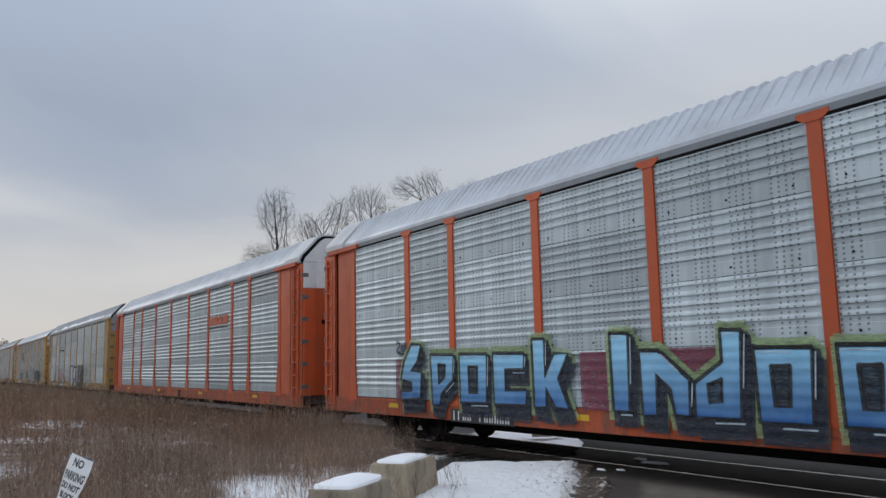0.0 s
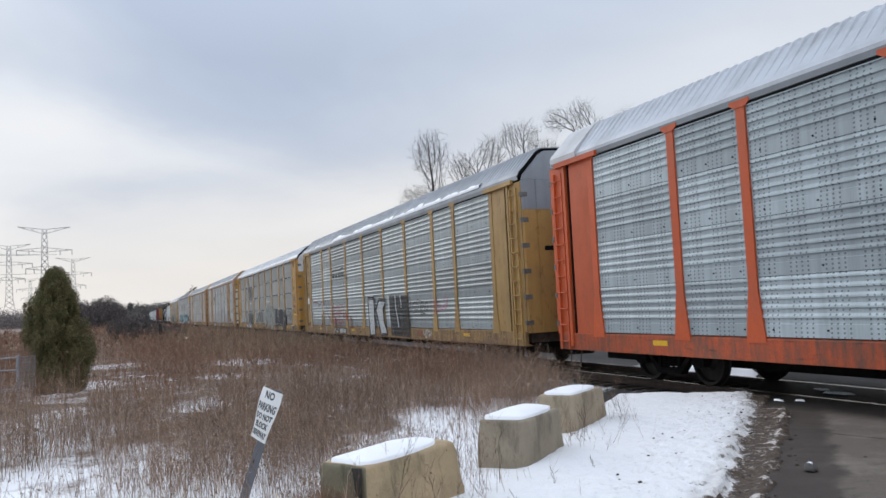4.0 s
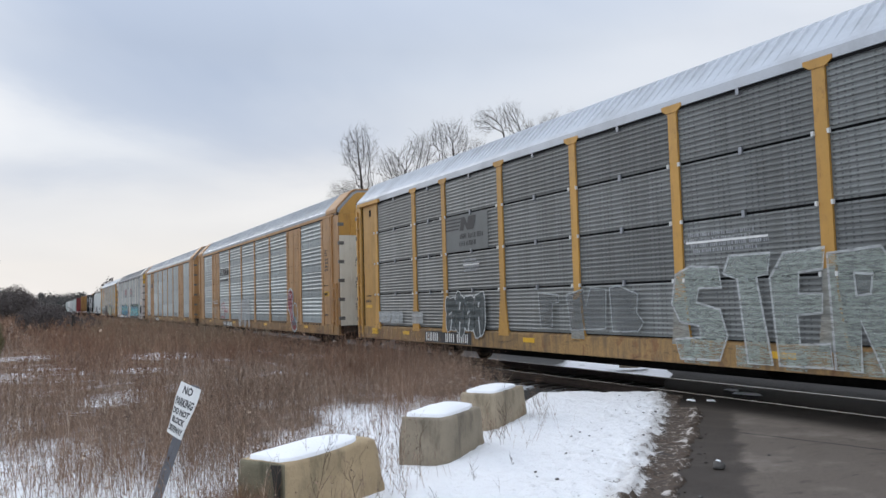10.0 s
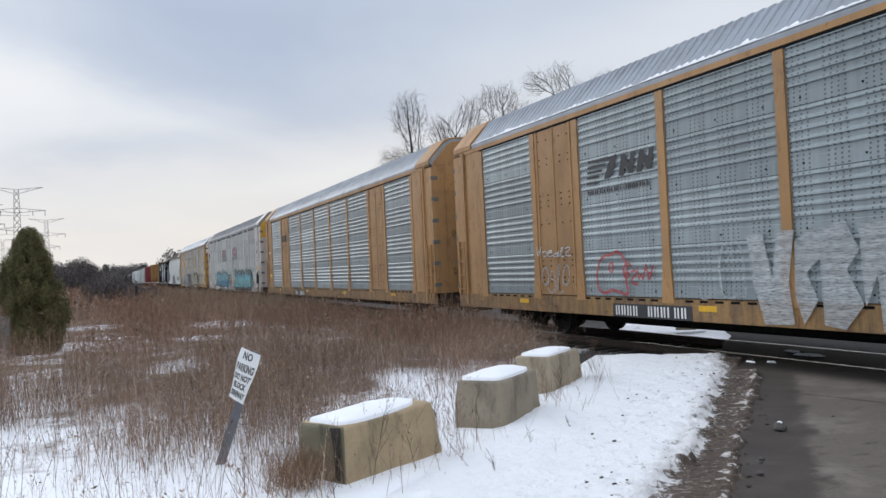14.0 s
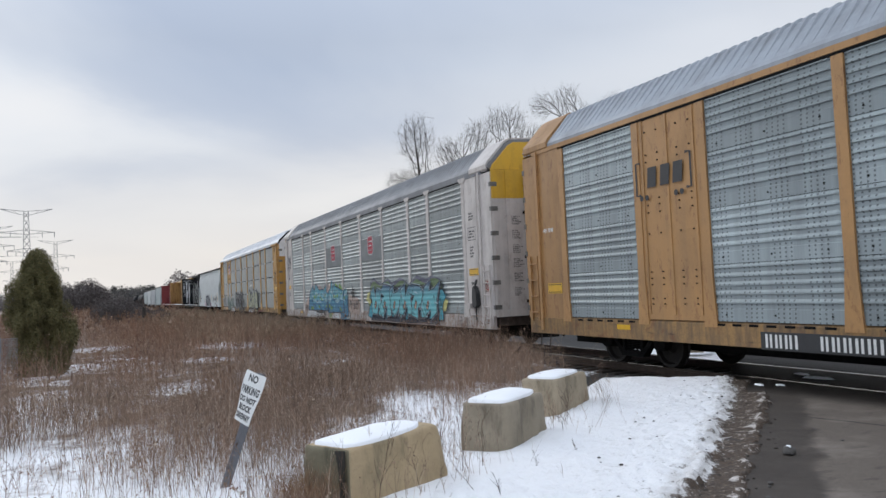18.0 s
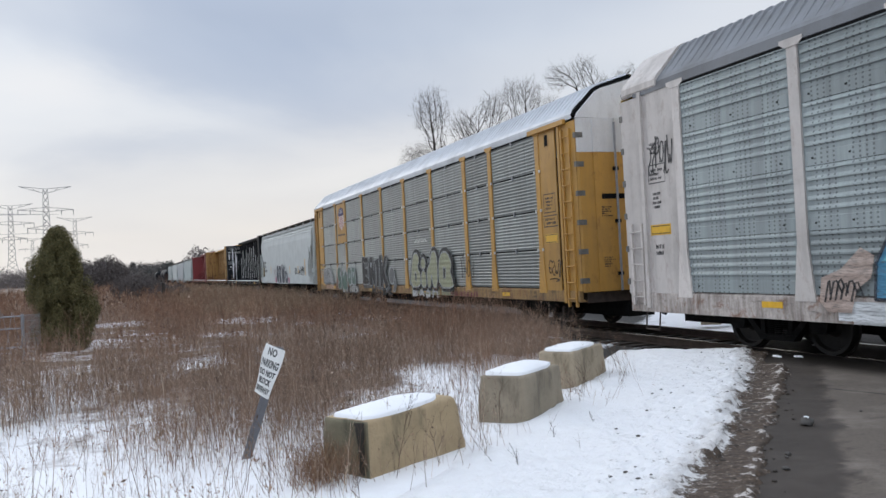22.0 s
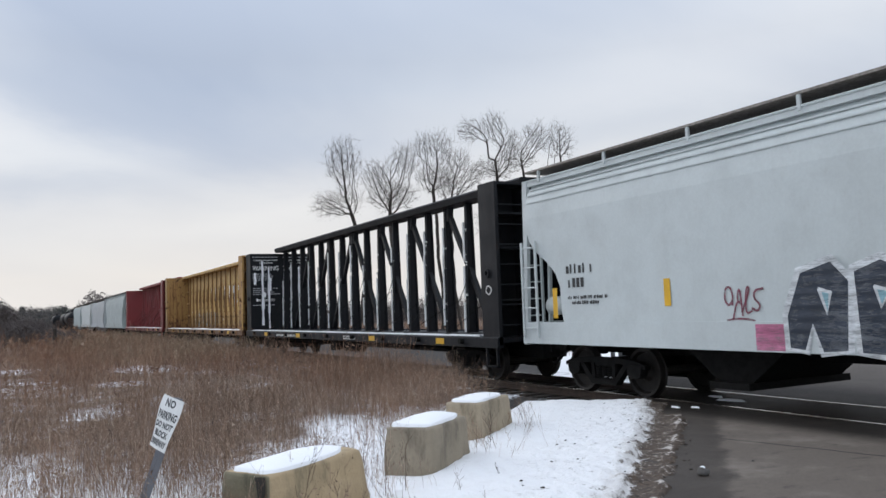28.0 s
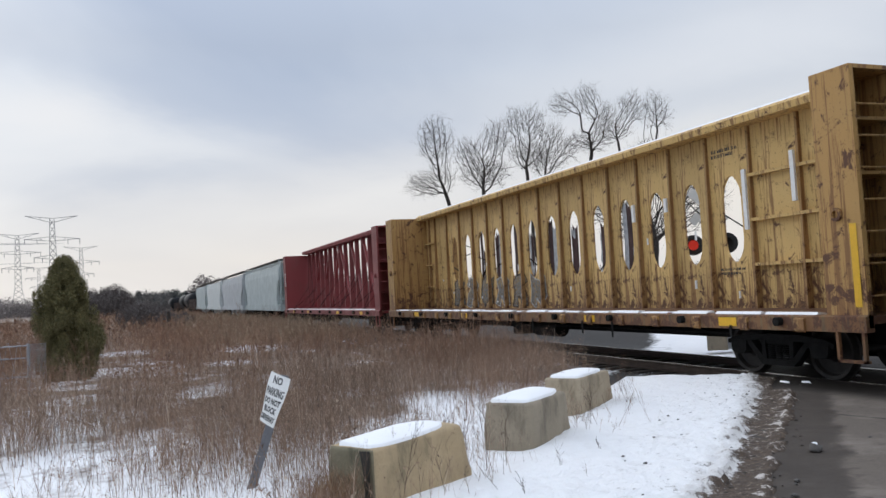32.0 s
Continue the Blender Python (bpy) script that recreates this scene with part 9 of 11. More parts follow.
for l in ls:
    edge = lip(l)
    crest_r = 0.30 + 0.13 * max(0.0, min(1.0, (l - 7.0) / 4.2)) + 0.05 * noise.noise(Vector((l * 1.7, 1.0, 9)))
    reach = crest_r + 0.10 + 0.06 * noise.noise(Vector((l * 4.1, 3.0, 5))) if l < 12.8 else 0.22
    for r in rs:
        x, y = at_road(r, l)
        lumps = noise.noise(Vector((x * 2.1, y * 2.1, 0))) * 0.5 + noise.noise(Vector((x * 5.5, y * 5.5, 3))) * 0.5 + noise.noise(Vector((x * 13, y * 13, 6))) * 0.4
        t = max(0.0, min(1.0, (edge + 0.10 + 0.22 * lumps - r) / 0.17))
        fall = t * t * (3 - 2 * t)
        ends = min(1.0, (r + 2.4) / 0.6) * min(1.0, max(0.0, (l + 5.0) / 0.4)) * min(1.0, max(0.0, (15.0 - l) / 0.8))
        busy = 0.026 + 0.060 * math.exp(-((r - edge) / 0.35) ** 2)
        rim = max(0.0, min(1.0, (reach + 0.10 * lumps - r) / 0.05))
        thrown = 0.045 * math.exp(-((r - crest_r) / 0.07) ** 2) * max(0.0, 0.45 + lumps) * (1 if l < 12.8 else 0)
        bank_v.append((x, y, -0.06 + ends * rim * (0.076 + 0.016 * max(lumps, -0.8) + thrown + fall * (0.055 + busy * lumps))))
k = len(rs)
bank_f = [(i * k + j, i * k + j + 1, (i + 1) * k + j + 1, (i + 1) * k + j) for i in range(len(ls) - 1) for j in range(k - 1)]
bank_me = raw_mesh("snow_bank", bank_v, bank_f, dirty_snow())
bank_me.shade_smooth()
tagged(new("snow_bank", bank_me), "trodden snow breaking off into a muddy gutter beside the road", "snow", kind="stuff")


def clod_mesh(rnd, seed, squash=0.7):
    """A small uneven lump, sitting on its flat side."""
    bm_ = bmesh.new()
    bmesh.ops.create_icosphere(bm_, subdivisions=2, radius=1.0)
    for v in bm_.verts:
        v.co *= 1 + 0.45 * noise.noise(v.co * 1.6 + Vector((seed, 0, 0)))
        v.co.z = max(v.co.z * squash, -0.25)
    vs_, fs_ = [v.co.copy() for v in bm_.verts], [[v.index for v in f.verts] for f in bm_.faces]
    bm_.free()
    return vs_, fs_


rnd = random.Random(71)
cv, cf = [], []
for i in range(150):
    l, r = rnd.uniform(5.6, 14.0), rnd.choice((rnd.gauss(0.05, 0.09), rnd.gauss(0.05, 0.09), rnd.uniform(-1.0, -0.1), rnd.uniform(0.3, 0.62)))
    x, y = at_road(r, l)
    q = rnd.choice((0.006, 0.008, 0.010, 0.013, 0.017, 0.022)) * (1.0 if r > -0.2 else 0.75)
    top = 0.075 if r < lip(l) else 0.012
    vs_, fs_ = clod_mesh(rnd, i * 3.1)
    o = len(cv)
    cv += [(x + c.x * q * 1.3, y + c.y * q, top + c.z * q) for c in vs_]
    cf += [[o + j for j in f] for f in fs_]
tagged(new("dirt_clods", raw_mesh("dirt_clods", cv, cf, plain("wet_dark_earth", (0.040, 0.031, 0.024), 0.8, 0, 0.4, 30.0))), "dark clods of earth along the edge of the snow", "earth", kind="stuff")


def snow_patch(x, y, rx, ry, yaw, seed):
    """A thin remnant of snow with a ragged outline."""
    vs_, fs_ = [(0, 0, 0.022)], []
    n_ = 26
    for ring, h in ((0.45, 0.020), (0.8, 0.016), (1.0, -0.006)):
        for j in range(n_):
            a = 2 * math.pi * j / n_
            c, s_ = math.cos(a), math.sin(a)
            w_ = 1 + 0.55 * noise.noise(Vector((c * 1.6, s_ * 1.6, seed))) + 0.75 * noise.noise(Vector((c * 4.5, s_ * 4.5, seed)))
            vs_.append((c * rx * w_ * ring, s_ * ry * w_ * ring, h + 0.006 * noise.noise(Vector((c * 3 * ring, s_ * 3 * ring, seed)))))
    fs_ += [(0, 1 + j, 1 + (j + 1) % n_) for j in range(n_)]
    for k_ in (0, 1):
        o = 1 + k_ * n_
        fs_ += [q for j in range(n_) for q in ((o + j, o + n_ + j, o + n_ + (j + 1) % n_), (o + j, o + n_ + (j + 1) % n_, o + (j + 1) % n_))]
    me_ = raw_mesh("snow_patch", vs_, fs_, M_SNOW)
    me_.shade_smooth()
    ob_ = new("snow_patch", me_)
    near_bed = TRACK_X - 2.6 < x and road_r(x, y) < 0
    ob_.matrix_basis = pose(x, y, -0.30 if near_bed else -0.02 if x > 9 else 0.01, 0, 0, yaw)
    tagged(ob_, "thin remnant of snow beside the rails" if x > 9 else "thin remnant of snow on the wet asphalt", "snow", "remnants of snow")


for i, (x, y, rx, ry, yaw) in enumerate(((9.60, 10.02, 0.12, 0.03, 80), (9.80, 9.78, 0.08, 0.03, 95), (10.9, 10.1, 0.10, 0.22, 4), (11.15, 10.6, 0.07, 0.16, -6), (9.13, 13.5, 0.10, 0.55, 6), (9.22, 12.55, 0.09, 0.40, -4), (9.35, 15.2, 0.12, 0.7, 3))):
    snow_patch(x, y, rx, ry, yaw, i * 5.3 + 1)


# ---- concrete blocks with snow caps ----
def concrete(name, col, stain):
    def build(n, b):
        p = n.coord()
        a, f, m_ = n.noise(p, 2.2, 6.0, 0.65), n.noise(p, 45.0, 3.0, 0.7), n.noise(p, 9.0, 5.0, 0.7)
        c = n.mix(n.range(a, 0.35, 0.65), tuple(v * 0.75 for v in col), col)
        c = n.mix(n.range(n.noise(n.coord((2, 2, 0.6)), 2.4, 5.0, 0.7), 0.52, 0.68, 0.0, 0.85), c, stain)
        c = n.mix(n.range(m_, 0.55, 0.75, 0.0, 0.5), c, tuple(v * 0.45 for v in col))
        n.link(c, b.inputs["Base Color"])
        b.inputs["Roughness"].default_value = 0.85
        n.bump(b, n.math("ADD", n.math("MULTIPLY", f, 0.4), m_), 0.6, 0.02)
    return material(name, build)


M_CONC_A = concrete("weathered_tan_concrete", (0.46, 0.345, 0.205), (0.20, 0.165, 0.10))
M_CONC_C = concrete("weathered_brown_concrete", (0.44, 0.36, 0.255), (0.20, 0.165, 0.11))
M_CONC_B = concrete("weathered_grey_concrete", (0.34, 0.285, 0.21), (0.16, 0.135, 0.10))


def worn_block(name, mat, corner, yaw, length, width, height, slump, label, seed, cover=0.9, thick=0.07, crack=False, worn=0.06):
    """Cast concrete block with broken edges; corner is its front corner, length runs along yaw, width to the left of it."""
    bm_ = bmesh.new()
    bmesh.ops.create_cube(bm_, size=2.0)
    bmesh.ops.subdivide_edges(bm_, edges=bm_.edges[:], cuts=15, use_grid_fill=True)
    tall = height + 0.12
    for v in bm_.verts:
        # a box with rounded, worn edges; rounder at the far end
        q = Vector(((v.co.x + 1) / 2 * length, (v.co.y + 1) / 2 * width, (v.co.z + 1) / 2 * tall))
        rad = 0.022 + worn * max(0.0, v.co.x) ** 3 + 0.015 * noise.noise(q * 5 + Vector((seed, 0, 0)))
        core = Vector((min(max(q.x, rad), length - rad), min(max(q.y, rad), width - rad), min(q.z, tall - rad)))
        off = q - core
        if off.length > 1e-6:
            q = core + off.normalized() * min(off.length, rad)
        f = q.z / tall
        q.x += (0.03 * (1 - q.x / length) - 0.10 * q.x / length) * f
        q.y += 0.035 * (1 - 2 * q.y / width) * f
        q.z -= 0.12 + slump * (q.x / length) ** 2 * f
        v.co = q
    bm_.normal_update()
    for v in bm_.verts:
        q = v.co * 3.1 + Vector((seed, 0, 0))
        v.co += v.normal * (0.020 * noise.noise(q) + 0.009 * noise.noise(q * 4) + 0.004 * noise.noise(q * 9)) * (0.3 if v.normal.z > 0.6 else 1.0)
    bmesh.ops.recalc_face_normals(bm_, faces=bm_.faces)
    me = bpy.data.meshes.new(name)
    bm_.to_mesh(me)
    bm_.free()
    me.materials.append(mat)
    me.materials.append(M_CONC_END)
    for f in me.polygons:
        # the cracked block's end face takes a darker, more olive concrete
        f.material_index = 1 if crack and f.normal.x < -0.6 else 0
    me.shade_smooth()
    ob = new(name, me)
    ob.matrix_basis = pose(corner[0], corner[1], 0, 0, 0, yaw)
    tagged(ob, label, "concrete block", "concrete blocks along the verge")
    if crack:
        # flat dark shape on the end face: the shade inside a notch, painted
        g = G()
        g.add([(0.012, 0.19, height - 0.02), (0.012, 0.06, height - 0.01), (-0.004, 0.055, height * 0.5), (-0.012, 0.04, 0.0), (-0.012, 0.12, 0.0), (-0.005, 0.13, height * 0.55), (0.0, 0.15, height * 0.72)], [(6, 5, 4, 3, 2, 1, 0)])
        part("crack", g, M_NOTCHSHADE, ob, "flat dark shape for the shade in a crack down the end")
    # the snow that lies on it
    sn = bmesh.new()
    rings, spokes = 9, 48
    lx, wy = length * cover / 2, width / 2 - 0.055
    rows_ = []
    for i in range(rings + 1):
        f = (1 - (i / rings) ** 1.6) if i < rings else 0.0
        row = []
        for j in range(spokes):
            t = 2 * math.pi * j / spokes
            c, s_ = math.cos(t), math.sin(t)
            e = 6.0 if c < 0 else 3.0
            q = (abs(c) ** e + abs(s_) ** e) ** (-1 / e)
            wob_ = 1 + 0.05 * noise.noise(Vector((c * 2.2, s_ * 2.2, seed + 2)))
            x = 0.05 + lx + c * q * lx * f * wob_
            y = width / 2 + s_ * q * wy * f * wob_
            dome = 0.016 + thick * 0.75 * (1 - f ** 2.4) if f < 1 else 0.0
            z = height - slump * (x / length) ** 2 + 0.006 + (dome if i else -0.035) + 0.008 * noise.noise(Vector((x * 5, y * 5, seed)))
            row.append(sn.verts.new((x, y, z)))
            if f == 0.0:
                break
        rows_.append(row)
    for i in range(rings):
        for j in range(spokes):
            k2 = (j + 1) % spokes
            if len(rows_[i + 1]) == 1:
                sn.faces.new((rows_[i][j], rows_[i][k2], rows_[i + 1][0]))
            else:
                sn.faces.new((rows_[i][j], rows_[i][k2], rows_[i + 1][k2], rows_[i + 1][j]))
    bmesh.ops.recalc_face_normals(sn, faces=sn.faces)
    me = bpy.data.meshes.new("snow_cap")
    sn.to_mesh(me)
    sn.free()
    me.materials.append(M_SNOW)
    me.shade_smooth()
    part("snow_cap", me, None, ob, "smooth cap of fresh snow")
    return ob


M_CONC_END = concrete("dark_olive_concrete", (0.20, 0.175, 0.115), (0.085, 0.080, 0.050))
M_NOTCHSHADE = plain("shaded_notch", (0.022, 0.018, 0.013), 0.6)
worn_block("concrete_block", M_CONC_A, (1.81, 6.48), 28, 1.33, 0.62, 0.445, -0.05, "tan weathered concrete block with a cracked end", 1.0, 0.80, 0.065, True)
worn_block("concrete_block", M_CONC_B, (3.87, 7.58), 39, 1.12, 0.62, 0.50, 0.0, "grey weathered concrete block with chipped edges", 5.0, worn=0.012)
worn_block("concrete_block", M_CONC_C, (5.47, 9.25), 39, 1.28, 0.58, 0.48, 0.02, "tan weathered concrete block with chipped edges", 9.0, 0.86, 0.05, worn=0.012)

# ---- leaning notice ----
SIGN = (0.98, 7.80)
M_SIGNPOST = plain("dull_zinc_post", (0.16, 0.165, 0.18), 0.5, 0.4, 0.2)
sign = thing("no_parking_sign", "leaning white notice on a galvanised post in the weeds", "sign", pose(SIGN[0], SIGN[1], 0, 2, 19, -9))
part("post", G().prism([(-0.042, -0.012), (-0.02, -0.012), (-0.02, 0.014), (0.02, 0.014), (0.02, -0.012), (0.042, -0.012), (0.042, -0.018), (-0.042, -0.018)], "z", -0.25, 1.08), M_SIGNPOST, sign, "galvanised steel post")


def buckle(x, z):
    """How far the thin plate bends out of true."""
    return 0.016 * math.sin(9.0 * z - 1.0) * (x / 0.15) + 0.012 * (x / 0.15) ** 2


PLATE_AT = pose(0, 0, 0, 0, 0, -57) @ pose(0, -0.03, 0)
PW, Z0, Z1 = 0.150, 0.60, 1.075
g = G()
cols_, rows_n = 8, 14
grid = [(-PW + 2 * PW * i / cols_, Z0 + (Z1 - Z0) * j / rows_n) for j in range(rows_n + 1) for i in range(cols_ + 1)]
g.add([(x, -0.028 + buckle(x, z), z) for x, z in grid] + [(x, -0.025 + buckle(x, z), z) for x, z in grid],
      [(j * (cols_ + 1) + i + o, j * (cols_ + 1) + i + 1 + o, (j + 1) * (cols_ + 1) + i + 1 + o, (j + 1) * (cols_ + 1) + i + o) for o in (0, len(grid)) for j in range(rows_n) for i in range(cols_)])
plate_ = part("sign_plate", g, M_SIGNWHITE, sign, "thin bent white metal plate", m=PLATE_AT)
for body, size, z in (("NO", 0.098, 0.985), ("PARKING", 0.098, 0.872), ("DO NOT", 0.074, 0.790), ("BLOCK", 0.074, 0.712), ("DRIVEWAY", 0.074, 0.632)):
    me_ = letters(body, size, 0.0, 1.0, M_SIGNBLACK, bold=0.003)
    xs_ = [v.co.x for v in me_.vertices]
    span = max(xs_) - min(xs_)
    k_ = min(0.9, 0.26 / span)
    for v in me_.vertices:
        x, up_ = (v.co.x - min(xs_) - span / 2) * k_, z + v.co.y
        v.co = (x, -0.0295 + buckle(x, up_), up_)
    part("lettering", me_, None, plate_)

# ---- stones on the asphalt and the snow ----
M_STONE = plain("dark_stone", (0.085, 0.078, 0.072), 0.8, 0, 0.3, 40.0)
for i, (x, y, size, top, label) in enumerate(((6.01, 5.94, 0.062, 0.02, "dark stone on the asphalt with a little snow on top"), (5.36, 8.24, 0.030, 0.045, "small dark stone lying on the snow"), (5.46, 8.32, 0.015, 0.045, "small dark stone lying on the snow"), (5.03, 5.19, 0.026, 0.015, "flat dark pebble on the wet asphalt"), (4.95, 5.12, 0.016, 0.015, "flat dark pebble on the wet asphalt"), (4.68, 4.86, 0.028, 0.015, "flat dark pebble on the wet asphalt"), (6.9, 6.1, 0.016, 0.015, "flat dark pebble on the dry asphalt"))):
    vs_, fs_ = clod_mesh(None, 40 + i * 2.7, 0.95 if i == 0 else 0.6)
    me = raw_mesh("stone", [c * size for c in vs_], fs_, M_STONE)
    me.shade_smooth()
    ob = new("stone", me)
    ob.matrix_basis = pose(x, y, top + 0.2 * size, 0, 0, 40 * i)
    tagged(ob, label, "stone", "loose stones")
    if i == 0:
        vs_, fs_ = clod_mesh(None, 91.0, 0.45)
        cap = part("snow_cap", raw_mesh("snow_cap", [Vector((c.x * 0.032, c.y * 0.026 + 0.004, c.z * 0.032 + 0.050)) for c in vs_], fs_, M_SNOW), None, ob, "crust of snow on its top")


# ---- weeds ----
def weed_material(name, a, b_, c_, warm=(0.20, 0.085, 0.045)):
    """Dry stalks, each of its own shade, in drifts of greyer and redder growth."""
    def build(n, b):
        i = n.island()
        p = n.coord((1, 1, 0))
        drift, spot = n.noise(p, 0.22, 3.0, 0.6), n.noise(p, 1.4, 3.0, 0.6)
        col = n.mix(n.range(i, 0.0, 0.75), a, b_)
        col = n.mix(n.range(n.math("ADD", n.math("MULTIPLY", drift, 0.7), n.math("MULTIPLY", spot, 0.3)), 0.47, 0.62, 0.0, 0.62), col, warm)
        col = n.mix(n.range(spot, 0.35, 0.65, 0.35, 0.0), col, tuple(v * 0.7 for v in a))
        col = n.mix(n.range(i, 0.84, 0.99), col, c_)
        n.link(col, b.inputs["Base Color"])
        b.inputs["Roughness"].default_value = 0.9
    return material(name, build)


rng = np.random.default_rng(4)


def stems(name, px, py, height, width, mat, label, twigs=3, lean=0.22, z=None, heads=0):
    """Dry stalks: a tapering blade with a few side twigs each, and ragged seed heads."""
    n = len(px)
    base = np.stack([px, py, np.zeros(n) if z is None else z], 1)
    ang = rng.uniform(0, 2 * np.pi, n)
    tip = base + np.stack([rng.normal(0, lean, n) * height, rng.normal(0, lean, n) * height, height], 1)
    side = np.stack([np.cos(ang), np.sin(ang), np.zeros(n)], 1) * (width / 2)[:, None]
    V = [base - side, base + side, tip + side * 0.35, tip - side * 0.35]
    verts = np.stack(V, 1).reshape(-1, 3)
    quads = np.arange(n * 4).reshape(n, 4)
    me_v, me_f = [verts], [quads]
    off = n * 4
    for k in range(twigs):
        f = rng.uniform(0.35, 0.9, n)[:, None]
        p = base + (tip - base) * f
        a2 = rng.uniform(0, 2 * np.pi, n)
        l = height * rng.uniform(0.15, 0.4, n)
        q = p + np.stack([np.cos(a2) * l * 0.6, np.sin(a2) * l * 0.6, l * 0.8], 1)
        s2 = side * 0.55
        tv = np.stack([p - s2, p + s2, q + s2 * 0.4, q - s2 * 0.4], 1).reshape(-1, 3)
        me_v.append(tv)
        me_f.append(np.arange(n * 4).reshape(n, 4) + off)
        off += n * 4
    for k in range(heads):
        p = base + (tip - base) * rng.uniform(0.55, 1.02, n)[:, None] + rng.normal(0, 0.10, (n, 3)) * height[:, None] * np.array([1, 1, 0.5])
        u, w_ = rng.normal(0, 1, (n, 3)) * width[:, None] * 0.9, rng.normal(0, 1, (n, 3)) * width[:, None] * 1.6
        me_v.append(np.stack([p - u, p - w_, p + u, p + w_], 1).reshape(-1, 3))
        me_f.append(np.arange(n * 4).reshape(n, 4) + off)
        off += n * 4
    me = raw_mesh(name, np.concatenate(me_v), np.concatenate(me_f), mat)
    return tagged(new(name, me), label, "weeds", kind="stuff")


def scatter(n, x0, x1, y0, y1, keep):
    px, py = rng.uniform(x0, x1, n), rng.uniform(y0, y1, n)
    ok = keep(px, py)
    return px[ok], py[ok]


def in_field(px, py):
    r = (px - py + 0.93) / math.sqrt(2)
    patch = np.array([noise.noise(Vector((a * 0.35, b * 0.35, 9.0))) + 0.5 * noise.noise(Vector((a * 1.3, b * 1.3, 3.0))) for a, b in zip(px, py)])
    for cx_, cy_, cr_ in CLEARINGS:
        patch -= 0.42 * np.exp(-(((px - cx_) / cr_) ** 2 + ((py - cy_) / (cr_ * 1.6)) ** 2))
    edge = np.clip((-r - 1.75) / 1.9, 0, 1) ** 1.2
    dens = np.clip(0.60 + patch * 1.7, 0.03, 1) * edge * np.clip((py - 5.2) / 5.6, 0.24, 1) * (1 - 0.8 * np.exp(-((px - 1.0) ** 2 + (py - 7.3) ** 2) / 0.35)) * (1 - 0.85 * np.exp(-((px + 1.45) ** 2 + (py - 21.3) ** 2) / 1.6))
    return (rng.uniform(0, 1, len(px)) < dens) & (px < TRACK_X - 2.7)


M_WEED = weed_material("dry_brown_stalks", (0.060, 0.040, 0.031), (0.39, 0.265, 0.188), (0.64, 0.52, 0.40), (0.27, 0.145, 0.085))
M_WEEDRED = weed_material("dry_reddish_stalks", (0.075, 0.044, 0.031), (0.34, 0.205, 0.135), (0.54, 0.40, 0.29), (0.29, 0.130, 0.068))


def drifts(px, py, lo, hi):
    """Growth that rises and sinks in clumps."""
    return np.array([lo + (hi - lo) * min(1.0, max(0.0, 0.5 + 0.9 * noise.noise(Vector((a * 0.5, b * 0.5, 14.0))) + 0.5 * noise.noise(Vector((a * 1.7, b * 1.7, 2.0))))) for a, b in zip(px, py)])


px, py = scatter(78000, -9, 8.4, 5.2, 18, in_field)
stems("weeds", px, py, rng.gamma(5.0, 0.085, len(px)).clip(0.12, 0.9) * drifts(px, py, 0.62, 1.2), rng.uniform(0.003, 0.0062, len(px)), M_WEED, "dense dry brown weed stalks standing in snow", 6, 0.15, heads=3)
px, py = scatter(15000, -6, 3.2, 4.2, 10.5, in_field)
stems("weeds", px, py, rng.gamma(4.0, 0.068, len(px)).clip(0.08, 0.6), rng.uniform(0.003, 0.0055, len(px)), M_WEED, "short dry brown weed stalks near the roadside", 4, 0.2, heads=3)
px, py = scatter(80000, -24, 8.6, 15, 46, in_field)
stems("weeds", px, py, rng.gamma(6.0, 0.10, len(px)).clip(0.2, 1.25) * drifts(px, py, 0.6, 1.15), rng.uniform(0.005, 0.011, len(px)), M_WEEDRED, "dense reddish-brown weeds across the field", 4, 0.18, heads=3)
px, py = scatter(40000, -70, 8.6, 44, 150, in_field)
stems("weeds", px, py, rng.gamma(6.0, 0.12, len(px)).clip(0.3, 1.5) * drifts(px, py, 0.5, 1.2), rng.uniform(0.02, 0.045, len(px)), M_WEEDRED, "far brown weeds across the field", 3, 0.28, heads=2)


def near_line(px, py):
    return (px > 2.0) & (px < TRACK_X - 2.4) & (rng.uniform(0, 1, len(px)) < np.clip((px - 1.0) / 4.0, 0, 1))


px, py = scatter(16000, 1.5, 8.8, 30, 85, near_line)
stems("weeds", px, py, rng.gamma(6.0, 0.085, len(px)).clip(0.2, 0.95), rng.uniform(0.010, 0.020, len(px)), weed_material("pale_straw_stalks", (0.16, 0.115, 0.075), (0.36, 0.27, 0.18), (0.56, 0.44, 0.31), (0.26, 0.16, 0.10)), "pale straw-coloured grass along the railway", 3, 0.25, heads=1)


def beyond_track(px, py):
    r = (px - py + 0.93) / math.sqrt(2)
    return ((r < -2.5) | (r > 12)) & (rng.uniform(0, 1, len(px)) < 0.7)


px, py = scatter(26000, 15.5, 70, 8, 120, beyond_track)
stems("weeds", px, py, rng.uniform(0.4, 1.1, len(px)), rng.uniform(0.012, 0.04, len(px)), M_WEEDRED, "brown weeds beyond the railway", 1, z=np.array([-drop(a, b) for a, b in zip(px, py)]))
# single stalks and tufts in the snow by the blocks
tx, ty = [], []
